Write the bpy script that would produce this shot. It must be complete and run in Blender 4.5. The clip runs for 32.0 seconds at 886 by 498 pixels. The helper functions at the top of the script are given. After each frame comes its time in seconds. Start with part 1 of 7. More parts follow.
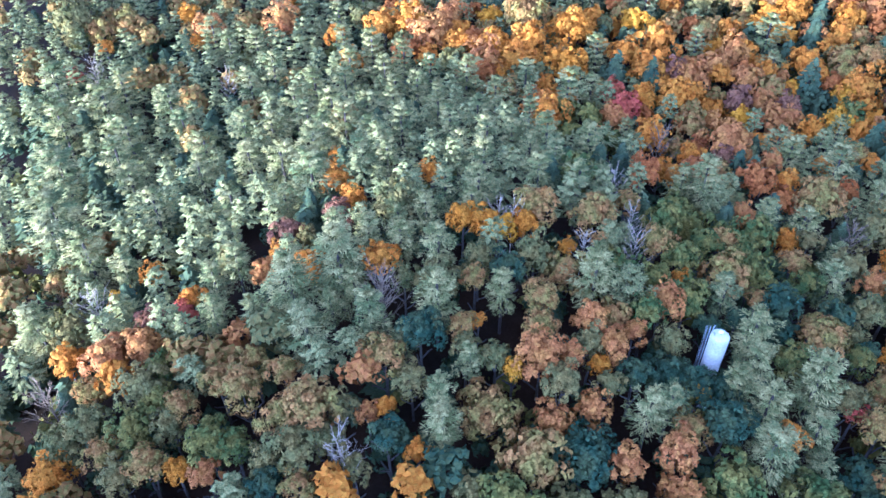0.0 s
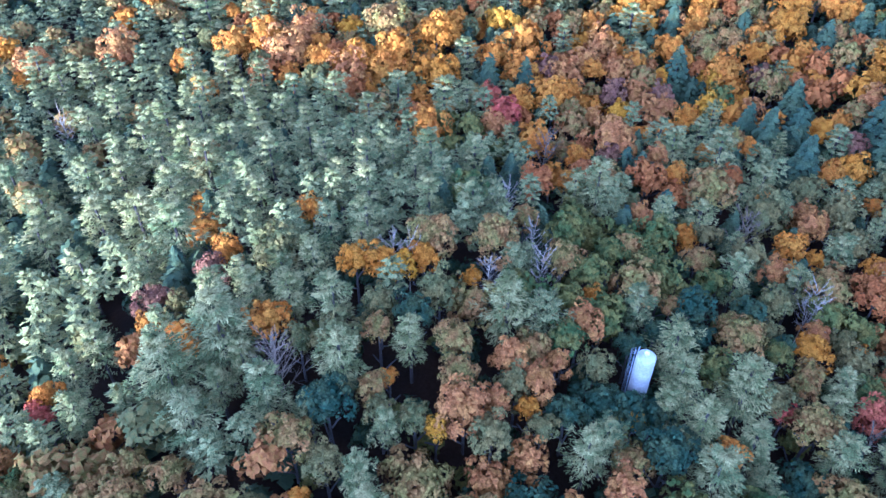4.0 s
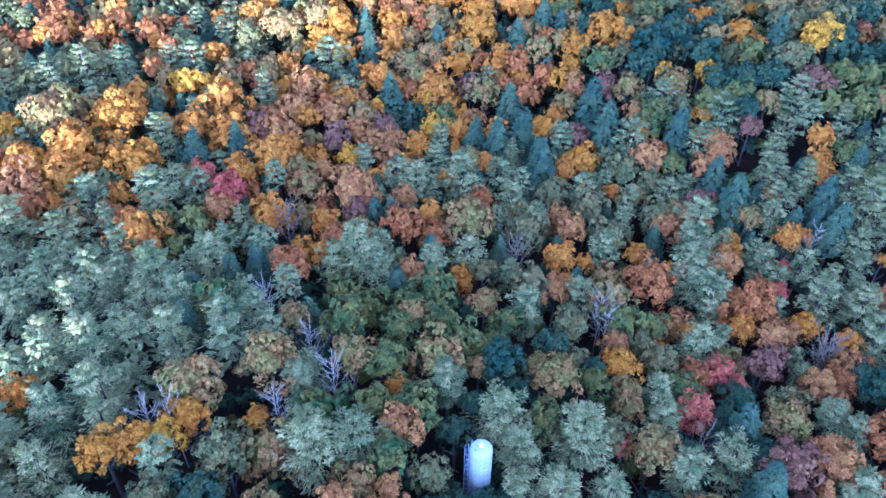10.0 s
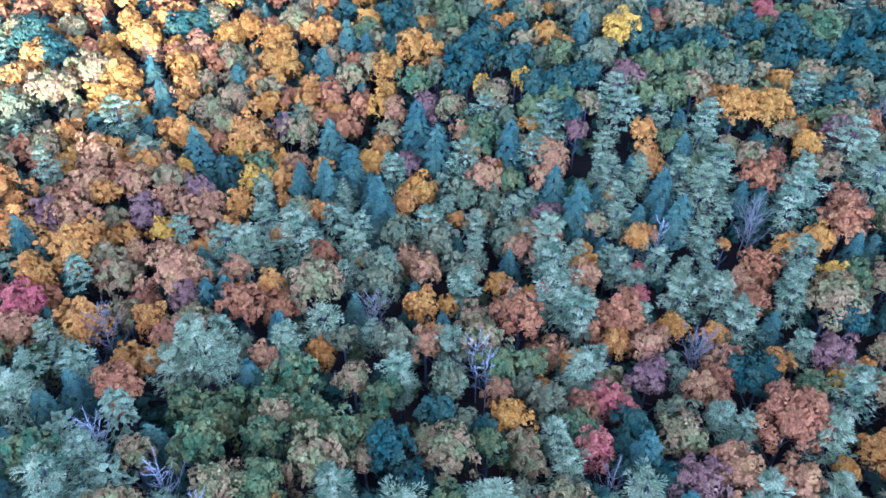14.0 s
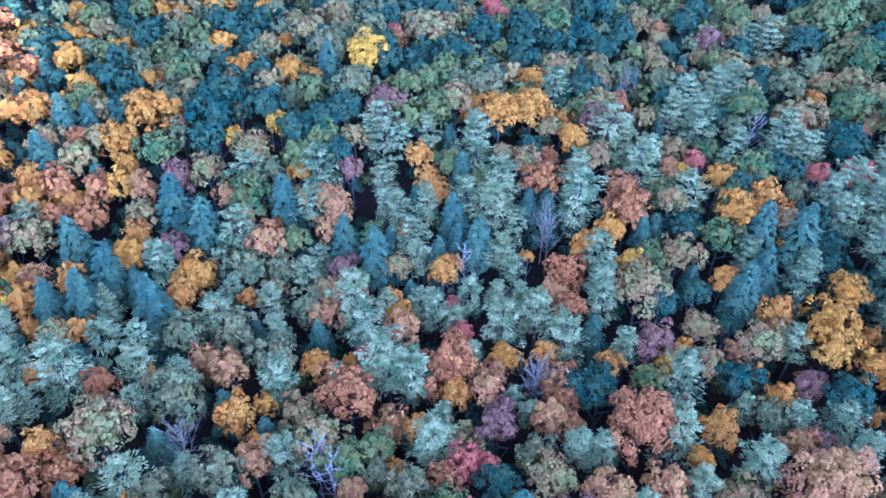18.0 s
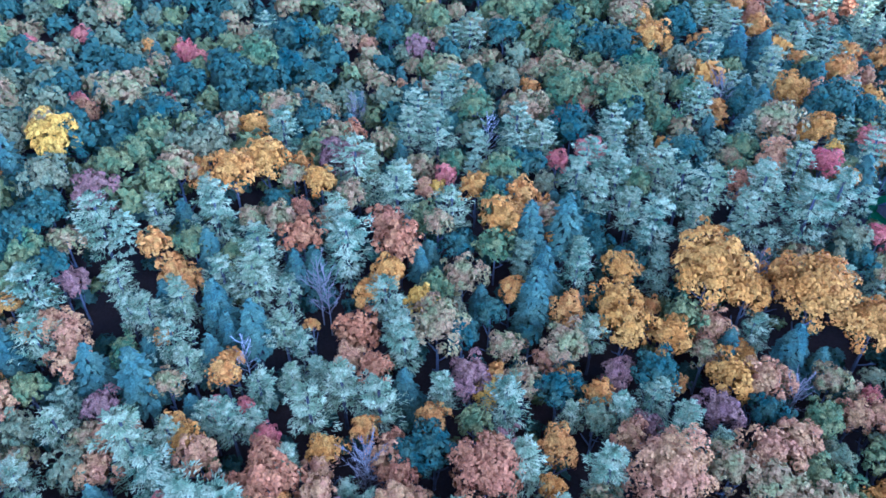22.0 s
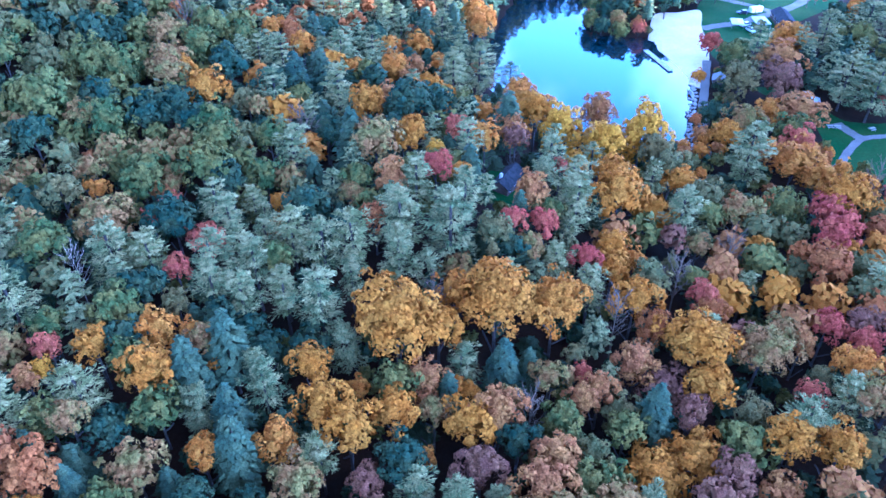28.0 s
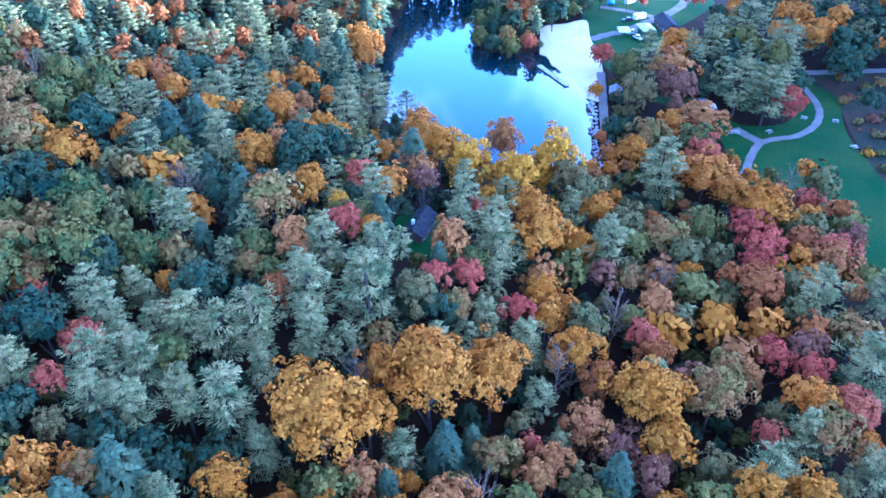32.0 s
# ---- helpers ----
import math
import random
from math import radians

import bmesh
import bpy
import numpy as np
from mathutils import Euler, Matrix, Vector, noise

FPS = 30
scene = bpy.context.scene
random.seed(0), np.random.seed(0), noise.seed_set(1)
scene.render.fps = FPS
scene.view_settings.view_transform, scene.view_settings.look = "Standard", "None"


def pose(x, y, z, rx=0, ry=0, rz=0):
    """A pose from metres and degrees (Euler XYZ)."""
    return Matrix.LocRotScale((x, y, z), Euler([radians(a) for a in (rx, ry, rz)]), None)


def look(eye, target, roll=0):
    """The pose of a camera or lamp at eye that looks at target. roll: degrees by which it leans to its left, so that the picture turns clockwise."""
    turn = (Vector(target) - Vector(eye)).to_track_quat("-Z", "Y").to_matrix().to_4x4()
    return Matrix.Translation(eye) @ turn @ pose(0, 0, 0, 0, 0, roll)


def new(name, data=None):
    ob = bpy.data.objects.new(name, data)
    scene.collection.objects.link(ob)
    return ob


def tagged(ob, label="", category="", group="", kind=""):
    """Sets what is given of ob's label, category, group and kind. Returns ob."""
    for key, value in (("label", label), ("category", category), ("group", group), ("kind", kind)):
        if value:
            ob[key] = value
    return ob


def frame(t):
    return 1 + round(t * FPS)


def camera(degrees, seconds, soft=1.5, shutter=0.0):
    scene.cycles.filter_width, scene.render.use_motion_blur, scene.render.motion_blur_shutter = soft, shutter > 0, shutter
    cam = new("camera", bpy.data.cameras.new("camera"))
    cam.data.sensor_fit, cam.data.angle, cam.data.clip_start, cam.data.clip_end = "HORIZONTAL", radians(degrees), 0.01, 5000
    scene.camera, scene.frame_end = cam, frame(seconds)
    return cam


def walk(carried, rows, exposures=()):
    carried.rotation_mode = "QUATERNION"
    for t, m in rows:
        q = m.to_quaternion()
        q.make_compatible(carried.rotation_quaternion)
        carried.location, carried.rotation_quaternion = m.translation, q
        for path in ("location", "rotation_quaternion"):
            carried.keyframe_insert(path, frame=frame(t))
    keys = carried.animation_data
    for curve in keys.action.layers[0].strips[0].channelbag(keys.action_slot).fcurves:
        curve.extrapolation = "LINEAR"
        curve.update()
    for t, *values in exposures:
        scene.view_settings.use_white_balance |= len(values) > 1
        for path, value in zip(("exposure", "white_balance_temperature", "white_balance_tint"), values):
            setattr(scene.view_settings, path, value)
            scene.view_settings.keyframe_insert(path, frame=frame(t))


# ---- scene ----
EXPO, TINT, SUN_POWER, CLOUD = 3.1, 20, 5.0, 4.0
# ---------- camera ----------
cam = camera(62.12, 32.0, 1.6)


def eye(x, y, z, turn, tilt, roll):
    """A camera pose: turn to the left of +y, tilt above the level, roll; degrees."""
    return pose(x, y, z, 90 + tilt, 0, turn) @ pose(0, 0, 0, 0, 0, roll)


PATH = [
    (0.0, eye(0.00, 0.00, 117.50, 0.030, -40.992, -0.766)),
    (0.5, eye(0.27, 1.46, 116.98, -2.252, -41.532, -0.785)),
    (1.0, eye(-0.01, 3.24, 116.51, -3.627, -41.795, -0.669)),
    (1.5, eye(-0.58, 5.19, 116.11, -4.288, -41.778, -0.397)),
    (2.0, eye(-1.04, 7.03, 115.73, -4.924, -41.685, -0.099)),
    (2.5, eye(-1.31, 8.81, 115.39, -5.874, -41.533, 0.135)),
    (4.5, eye(-1.21, 15.42, 114.51, -15.106, -40.963, 0.150)),
    (5.0, eye(-1.13, 17.12, 114.33, -18.132, -40.784, 0.184)),
    (5.5, eye(-1.00, 18.88, 114.14, -21.105, -40.635, 0.205)),
    (6.0, eye(-0.75, 20.65, 113.93, -23.932, -40.511, 0.199)),
    (6.5, eye(-0.53, 22.47, 113.75, -26.321, -40.393, 0.227)),
    (7.0, eye(-0.17, 24.36, 113.61, -28.369, -40.277, 0.277)),
    (7.5, eye(0.38, 26.19, 113.51, -30.281, -40.213, 0.298)),
    (8.0, eye(1.05, 27.98, 113.42, -31.952, -40.187, 0.263)),
    (8.5, eye(1.77, 29.73, 113.35, -33.313, -40.173, 0.225)),
    (9.0, eye(2.45, 31.42, 113.32, -34.600, -40.116, 0.219)),
    (9.5, eye(3.20, 33.11, 113.28, -36.054, -40.061, 0.188)),
    (10.0, eye(4.10, 34.74, 113.22, -37.900, -40.034, 0.100)),
    (10.5, eye(5.07, 36.32, 113.10, -39.957, -39.994, 0.003)),
    (11.0, eye(5.99, 37.92, 112.96, -42.063, -39.916, -0.097)),
    (11.5, eye(6.97, 39.54, 112.84, -44.168, -39.828, -0.153)),
    (12.0, eye(8.03, 41.12, 112.78, -46.278, -39.783, -0.181)),
    (12.5, eye(9.21, 42.72, 112.79, -48.371, -39.759, -0.190)),
    (13.0, eye(10.46, 44.31, 112.87, -50.430, -39.748, -0.178)),
    (13.5, eye(11.66, 45.95, 112.97, -52.373, -39.778, -0.152)),
    (14.0, eye(12.98, 47.54, 113.08, -54.505, -39.798, -0.143)),
    (14.5, eye(14.49, 49.06, 113.15, -56.958, -39.796, -0.186)),
    (16.5, eye(20.71, 54.56, 113.02, -67.574, -39.620, -0.084)),
    (17.0, eye(22.46, 55.90, 113.11, -70.326, -39.606, -0.038)),
    (17.5, eye(24.25, 57.16, 113.23, -73.356, -39.602, -0.008)),
    (18.0, eye(26.12, 58.29, 113.33, -76.662, -39.594, 0.011)),
    (18.5, eye(28.01, 59.32, 113.39, -80.014, -39.564, 0.021)),
    (19.0, eye(29.96, 60.22, 113.38, -83.333, -39.513, 0.037)),
    (19.5, eye(31.98, 60.98, 113.32, -86.610, -39.464, 0.058)),
    (20.0, eye(34.13, 61.70, 113.22, -89.777, -39.429, 0.081)),
    (20.5, eye(36.26, 62.34, 113.14, -92.833, -39.383, 0.114)),
    (21.0, eye(38.28, 62.95, 113.11, -95.837, -39.331, 0.134)),
    (21.5, eye(40.12, 63.49, 113.13, -98.809, -39.263, 0.166)),
    (22.0, eye(42.11, 63.88, 113.13, -101.742, -39.183, 0.221)),
    (22.5, eye(44.30, 64.11, 113.07, -104.739, -39.120, 0.215)),
    (23.0, eye(46.53, 64.24, 112.99, -107.739, -39.092, 0.141)),
    (23.5, eye(48.69, 64.18, 112.90, -110.729, -39.056, 0.054)),
    (24.0, eye(50.89, 63.96, 112.86, -113.652, -38.975, -0.001)),
    (24.5, eye(53.11, 63.61, 112.81, -116.591, -38.911, -0.022)),
    (26.5, eye(62.68, 61.69, 112.24, -128.053, -38.651, 0.198)),
    (27.0, eye(64.63, 60.72, 112.11, -132.305, -38.516, 0.012)),
    (27.5, eye(66.36, 59.45, 111.97, -136.883, -38.389, -0.232)),
    (28.0, eye(68.60, 58.48, 111.82, -139.605, -38.300, -0.239)),
    (28.5, eye(70.64, 57.28, 111.70, -141.972, -38.232, -0.205)),
    (29.0, eye(72.45, 55.94, 111.62, -144.389, -38.161, -0.248)),
    (29.5, eye(74.01, 54.44, 111.54, -146.857, -38.088, -0.371)),
    (30.0, eye(75.63, 52.94, 111.44, -148.503, -38.011, -0.424)),
    (30.5, eye(77.23, 51.40, 111.33, -149.327, -37.935, -0.390)),
    (31.0, eye(78.83, 49.82, 111.21, -149.460, -37.867, -0.296)),
    (31.5, eye(80.25, 48.15, 111.09, -149.465, -37.798, -0.181)),
    (32.0, eye(81.58, 46.45, 110.98, -149.485, -37.729, -0.071)),
]
# the picture turns cooler and a little darker as the camera swings away from the sunlit slope
walk(cam, PATH, [(0.0, EXPO - 0.25, 3810, TINT), (6.0, EXPO - 0.42, 3580, TINT), (13.0, EXPO, 3460, TINT), (20.0, EXPO + 0.25, 3300, TINT),
                 (24.0, EXPO + 0.27, 3250, TINT), (28.0, EXPO + 0.1, 3390, TINT), (32.0, EXPO, 3430, TINT)])

# ---------- world and sun ----------
SUN_FROM = Vector((-0.75, -0.66, 0.0)).normalized()
SUN_UP = radians(7)
world = bpy.data.worlds.new("sky")
scene.world = world
world.use_nodes = True
wn, wl = world.node_tree.nodes, world.node_tree.links
sky = wn.new("ShaderNodeTexSky")
sky.sky_type = "NISHITA"
sky.sun_disc = False
sky.sun_elevation = SUN_UP
sky.sun_rotation = math.atan2(SUN_FROM.x, SUN_FROM.y)
sky.air_density, sky.dust_density, sky.ozone_density = 1.0, 0.6, 1.5
w_at = wn.new("ShaderNodeTexCoord")
w_xyz = wn.new("ShaderNodeSeparateXYZ")
wl.new(w_at.outputs["Generated"], w_xyz.inputs["Vector"])


def by_height(z0, z1, a, b):
    r = wn.new("ShaderNodeMapRange")
    for key, value in (("From Min", z0), ("From Max", z1), ("To Min", a), ("To Max", b)):
        r.inputs[key].default_value = value
    wl.new(w_xyz.outputs["Z"], r.inputs["Value"])
    return r.outputs["Result"]


# blue haze towards the horizon
w_haze = wn.new("ShaderNodeMixRGB")
w_haze.inputs["Color2"].default_value = (CLOUD * 2.9, CLOUD * 3.7, CLOUD * 4.8, 1)
wl.new(by_height(0.05, 0.62, 0.85, 0.0), w_haze.inputs["Fac"])
wl.new(sky.outputs["Color"], w_haze.inputs["Color1"])
# broken cloud over the clear sky, closing overhead
w_noise = wn.new("ShaderNodeTexNoise")
w_noise.inputs["Scale"].default_value = 2.6
w_noise.inputs["Detail"].default_value = 5.0
w_more = wn.new("ShaderNodeMath")
w_more.operation = "ADD"
w_ramp = wn.new("ShaderNodeValToRGB")
w_ramp.color_ramp.elements[0].position = 0.44
w_ramp.color_ramp.elements[1].position = 0.60
w_mix = wn.new("ShaderNodeMixRGB")
w_mix.inputs["Color2"].default_value = (CLOUD * 3.7, CLOUD * 3.6, CLOUD * 4.1, 1)
wl.new(w_at.outputs["Generated"], w_noise.inputs["Vector"])
wl.new(w_noise.outputs["Fac"], w_more.inputs[0])
wl.new(by_height(0.4, 0.9, 0.0, 0.12), w_more.inputs[1])
wl.new(w_more.outputs["Value"], w_ramp.inputs["Fac"])
wl.new(w_ramp.outputs["Color"], w_mix.inputs["Fac"])
wl.new(w_haze.outputs["Color"], w_mix.inputs["Color1"])
# the sky is brighter on the sun's side; thick grey cloud overhead, a bright band below it
w_side = wn.new("ShaderNodeVectorMath")
w_side.operation = "DOT_PRODUCT"
w_side.inputs[1].default_value = SUN_FROM
wl.new(w_at.outputs["Generated"], w_side.inputs[0])
w_west = wn.new("ShaderNodeMapRange")
for key, value in (("From Min", -1.0), ("From Max", 1.0), ("To Min", 0.5), ("To Max", 1.9)):
    w_west.inputs[key].default_value = value
wl.new(w_side.outputs["Value"], w_west.inputs["Value"])
w_gain = wn.new("ShaderNodeMath")
w_gain.operation = "MULTIPLY"
wl.new(w_west.outputs["Result"], w_gain.inputs[0])
wl.new(by_height(0.35, 0.85, 1.45, 0.2), w_gain.inputs[1])
w_lift = wn.new("ShaderNodeVectorMath")
w_lift.operation = "SCALE"
wl.new(w_mix.outputs["Color"], w_lift.inputs[0])
wl.new(w_gain.outputs["Value"], w_lift.inputs["Scale"])
wl.new(w_lift.outputs["Vector"], wn["Background"].inputs["Color"])
wn["Background"].inputs["Strength"].default_value = 0.045

sun = new("sun", bpy.data.lights.new("sun", "SUN"))
sun.data.energy = SUN_POWER
sun.data.angle = radians(2.0)
sun.data.color = (1.0, 0.80, 0.50)
sun.matrix_world = look((0, 0, 0), -(SUN_FROM * math.cos(SUN_UP) + Vector((0, 0, math.sin(SUN_UP)))))
sun.location = (-200, 0, 200)

# ---------- materials ----------
def shader(name):
    m = bpy.data.materials.new(name)
    m.use_nodes = True
    n, l = m.node_tree.nodes, m.node_tree.links
    return m, n, l, n["Principled BSDF"]


def noise_fac(n, l, vector, scale, detail=3.0, lo=0.35, hi=0.65):
    """A soft noise between 0 and 1."""
    tex = n.new("ShaderNodeTexNoise")
    tex.inputs["Scale"].default_value, tex.inputs["Detail"].default_value = scale, detail
    ramp = n.new("ShaderNodeMapRange")
    ramp.inputs["From Min"].default_value, ramp.inputs["From Max"].default_value = lo, hi
    l.new(vector, tex.inputs["Vector"])
    l.new(tex.outputs["Fac"], ramp.inputs["Value"])
    return ramp.outputs["Result"]


def blend(n, l, fac, a, b, how="MIX"):
    mix = n.new("ShaderNodeMixRGB")
    mix.blend_type = how
    for socket, value in (("Fac", fac), ("Color1", a), ("Color2", b)):
        if isinstance(value, (int, float)):
            mix.inputs[socket].default_value = value
        elif isinstance(value, tuple):
            mix.inputs[socket].default_value = (*value, 1)
        else:
            l.new(value, mix.inputs[socket])
    return mix.outputs["Color"]


def spread(n, l, value, lo, hi):
    r = n.new("ShaderNodeMapRange")
    r.inputs["To Min"].default_value, r.inputs["To Max"].default_value = lo, hi
    l.new(value, r.inputs["Value"])
    return r.outputs["Result"]


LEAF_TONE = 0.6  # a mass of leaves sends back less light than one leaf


def leaf(name, main, other, tip, tips=0.45, through_light=0.15, texture=13.0):
    """Foliage: each tree lies between two colours, patches of it turn to a third, and every leaf spray differs a little."""
    m, n, l, b = shader(name)
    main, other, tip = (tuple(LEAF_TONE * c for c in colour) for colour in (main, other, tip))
    at, ob, geo = n.new("ShaderNodeTexCoord"), n.new("ShaderNodeObjectInfo"), n.new("ShaderNodeNewGeometry")
    shift = n.new("ShaderNodeVectorMath")
    shift.operation = "MULTIPLY_ADD"
    shift.inputs[1].default_value = (1, 1, 1)
    l.new(at.outputs["Object"], shift.inputs[0])
    wide = n.new("ShaderNodeVectorMath")
    wide.operation = "SCALE"
    wide.inputs["Scale"].default_value = 37.0
    l.new(ob.outputs["Location"], wide.inputs[0])
    l.new(wide.outputs["Vector"], shift.inputs[2])
    tone = blend(n, l, ob.outputs["Random"], main, other)
    patch = noise_fac(n, l, shift.outputs["Vector"], texture * 0.11, 2.0, 0.40, 0.62)
    cut = n.new("ShaderNodeMath")
    cut.operation = "MULTIPLY"
    cut.inputs[1].default_value = tips
    l.new(patch, cut.inputs[0])
    tone = blend(n, l, cut.outputs["Value"], tone, tip)
    grain = spread(n, l, geo.outputs["Random Per Island"], 0.78, 1.22)
    tone = blend(n, l, 1.0, tone, grain, "MULTIPLY")
    fleck = noise_fac(n, l, shift.outputs["Vector"], texture, 4.0, 0.28, 0.72)
    tone = blend(n, l, 1.0, tone, spread(n, l, fleck, 0.50, 1.50), "MULTIPLY")
    relief = n.new("ShaderNodeBump")
    relief.inputs["Strength"].default_value, relief.inputs["Distance"].default_value = 0.55, 0.03
    l.new(fleck, relief.inputs["Height"])
    l.new(relief.outputs["Normal"], b.inputs["Normal"])
    l.new(tone, b.inputs["Base Color"])
    b.inputs["Roughness"].default_value = 0.75
    b.inputs["Specular IOR Level"].default_value = 0.04
    glow = n.new("ShaderNodeBsdfTranslucent")
    l.new(tone, glow.inputs["Color"])
    mix = n.new("ShaderNodeMixShader")
    mix.inputs["Fac"].default_value = through_light
    l.new(b.outputs["BSDF"], mix.inputs[1])
    l.new(glow.outputs["BSDF"], mix.inputs[2])
    l.new(mix.outputs["Shader"], n["Material Output"].inputs["Surface"])
    return m


LEAVES = {
    # the pine's cream third colour has the sunlit look of boughs painted in
    "pine": leaf("pine_needles", (0.150, 0.182, 0.060), (0.250, 0.242, 0.068), (0.56, 0.48, 0.17), 0.8, texture=55.0),
    "hemlock": leaf("hemlock_needles", (0.074, 0.104, 0.056), (0.100, 0.128, 0.058), (0.17, 0.18, 0.060), 0.4, texture=45.0),
    "green": leaf("green_oak_leaves", (0.095, 0.134, 0.034), (0.155, 0.160, 0.034), (0.34, 0.25, 0.045), 0.6),
    "deep": leaf("dark_green_leaves", (0.044, 0.080, 0.044), (0.070, 0.104, 0.048), (0.16, 0.155, 0.042), 0.4),
    "olive": leaf("olive_leaves", (0.165, 0.170, 0.050), (0.22, 0.185, 0.055), (0.33, 0.22, 0.055), 0.5),
    "tan": leaf("tan_oak_leaves", (0.37, 0.190, 0.050), (0.40, 0.215, 0.055), (0.27, 0.25, 0.050), 0.75),
    "pinkish": leaf("dusty_pink_leaves", (0.50, 0.205, 0.050), (0.46, 0.185, 0.050), (0.54, 0.29, 0.050), 0.5),
    "rust": leaf("rust_leaves", (0.44, 0.150, 0.030), (0.40, 0.140, 0.038), (0.48, 0.22, 0.04), 0.4),
    "orange": leaf("orange_leaves", (0.62, 0.225, 0.015), (0.56, 0.205, 0.020), (0.62, 0.33, 0.035), 0.5),
    "amber": leaf("amber_oak_leaves", (0.58, 0.232, 0.012), (0.54, 0.200, 0.012), (0.62, 0.31, 0.03), 0.5),
    "yellow": leaf("yellow_leaves", (0.72, 0.35, 0.012), (0.66, 0.30, 0.012), (0.70, 0.40, 0.03), 0.4),
    "red": leaf("red_leaves", (0.56, 0.150, 0.070), (0.52, 0.110, 0.060), (0.56, 0.22, 0.06), 0.45),
    "crimson": leaf("crimson_leaves", (0.54, 0.115, 0.060), (0.46, 0.095, 0.055), (0.54, 0.19, 0.06), 0.35),
    "plum": leaf("plum_leaves", (0.29, 0.125, 0.062), (0.24, 0.110, 0.062), (0.34, 0.18, 0.065), 0.4),
}


def plain(name, a, b, scale, rough=0.8, bump=0.0, fine=12.0, metal=0.0):
    """A surface of two near colours in patches, with fine grain and relief."""
    m, n, l, s = shader(name)
    at = n.new("ShaderNodeTexCoord").outputs["Object"]
    tone = blend(n, l, noise_fac(n, l, at, scale, 4.0), a, b)
    grain = noise_fac(n, l, at, scale * fine, 3.0, 0.2, 0.8)
    tone = blend(n, l, 0.5, tone, blend(n, l, 1.0, tone, spread(n, l, grain, 0.45, 1.5), "MULTIPLY"))
    l.new(tone, s.inputs["Base Color"])
    s.inputs["Roughness"].default_value = rough
    s.inputs["Metallic"].default_value = metal
    if rough >= 0.85:
        s.inputs["Specular IOR Level"].default_value = 0.05
    if bump:
        bm = n.new("ShaderNodeBump")
        bm.inputs["Strength"].default_value, bm.inputs["Distance"].default_value = bump, 0.05
        l.new(grain, bm.inputs["Height"])
        l.new(bm.outputs["Normal"], s.inputs["Normal"])
    return m


BARK = plain("brown_bark", (0.045, 0.036, 0.028), (0.080, 0.066, 0.054), 1.2, 0.9, 0.6)
BARK_GREY = plain("grey_bark", (0.060, 0.052, 0.043), (0.10, 0.086, 0.072), 1.0, 0.9, 0.5)
DEADWOOD = plain("bleached_wood", (0.25, 0.20, 0.14), (0.34, 0.28, 0.20), 0.8, 0.85, 0.3)
TWIGS = plain("grey_twigs", (0.12, 0.090, 0.055), (0.17, 0.125, 0.08), 0.8, 0.9)
# near black: the deep shade between crowns is put into the litter's colour
SHADED_LITTER = plain("shaded_leaf_litter", (0.012, 0.009, 0.006), (0.026, 0.015, 0.008), 0.12, 0.95, 0.5, 18.0)

# ---------- ground ----------
def rise(a, b, v):
    """Smooth step from 0 at a to 1 at b."""
    u = min(1.0, max(0.0, (v - a) / (b - a)))
    return u * u * (3 - 2 * u)


def mound(x, y, cx, cy, rx, ry):
    return math.exp(-(((x - cx) / rx) ** 2 + ((y - cy) / ry) ** 2))


def ring(corners, step=6):
    """A closed rounded outline through the corners."""
    n, out = len(corners), []
    for i in range(n):
        p0, p1, p2, p3 = (Vector(corners[(i + k) % n]) for k in (-1, 0, 1, 2))
        for s in range(step):
            u = s / step
            out.append(0.5 * (2 * p1 + (p2 - p0) * u + (2 * p0 - 5 * p1 + 4 * p2 - p3) * u * u + (3 * p1 - p0 - 3 * p2 + p3) * u ** 3))
    return out


LAKE = ring([(139, -126), (146, -150), (156, -175), (174, -191), (183, -198), (190, -193.5), (201, -189), (212, -197), (221, -217),
             (230, -240), (252, -260), (262, -240), (250, -207), (231, -166), (212, -134), (190, -121), (162, -118)])


def inside_depth(x, y, outline):
    """Metres inside an outline; negative outside it."""
    best, odd = 1e9, False
    n = len(outline)
    for i in range(n):
        a, b = outline[i], outline[(i + 1) % n]
        dx, dy = b[0] - a[0], b[1] - a[1]
        u = max(0.0, min(1.0, ((x - a[0]) * dx + (y - a[1]) * dy) / (dx * dx + dy * dy)))
        best = min(best, (x - a[0] - u * dx) ** 2 + (y - a[1] - u * dy) ** 2)
        if (a[1] > y) != (b[1] > y) and x < a[0] + (y - a[1]) / dy * dx:
            odd = not odd
    return math.sqrt(best) * (1 if odd else -1)


def ground_z(x, y):
    z = 1.4 + 2.6 * rise(-125, -30, y)
    z += 20 * mound(x, y, 0, 88, 72, 85)
    north = rise(-120, -60, y)
    z += 8 * rise(112, 165, x) * north
    z += 9 * mound(x, y, 195, 125, 48, 60)
    z += 6 * mound(x, y, 142, -50, 32, 26)
    # an unseen hill, added to block the low sun and shade the valley
    q, p = SUN_FROM.x * x + SUN_FROM.y * y, SUN_FROM.x * y - SUN_FROM.y * x
    z += (78 * rise(-108, -70, p) + 34 * rise(-40, 5, p)) * math.exp(-((q - 300) / 80) ** 2) * (1 - rise(200, 300, p))
    z += 16 * rise(222, 330, x) + 10 * rise(150, 330, y) + 8 * rise(-60, -200, x)
    if 120 < x < 290 and -285 < y < -90:
        d = inside_depth(x, y, LAKE)
        if d > -16:
            z = 0.42 + (z - 0.42) * rise(0, 14, -d) if d < 0 else 0.42 - 2.4 * rise(-2, 7, d)
    return z


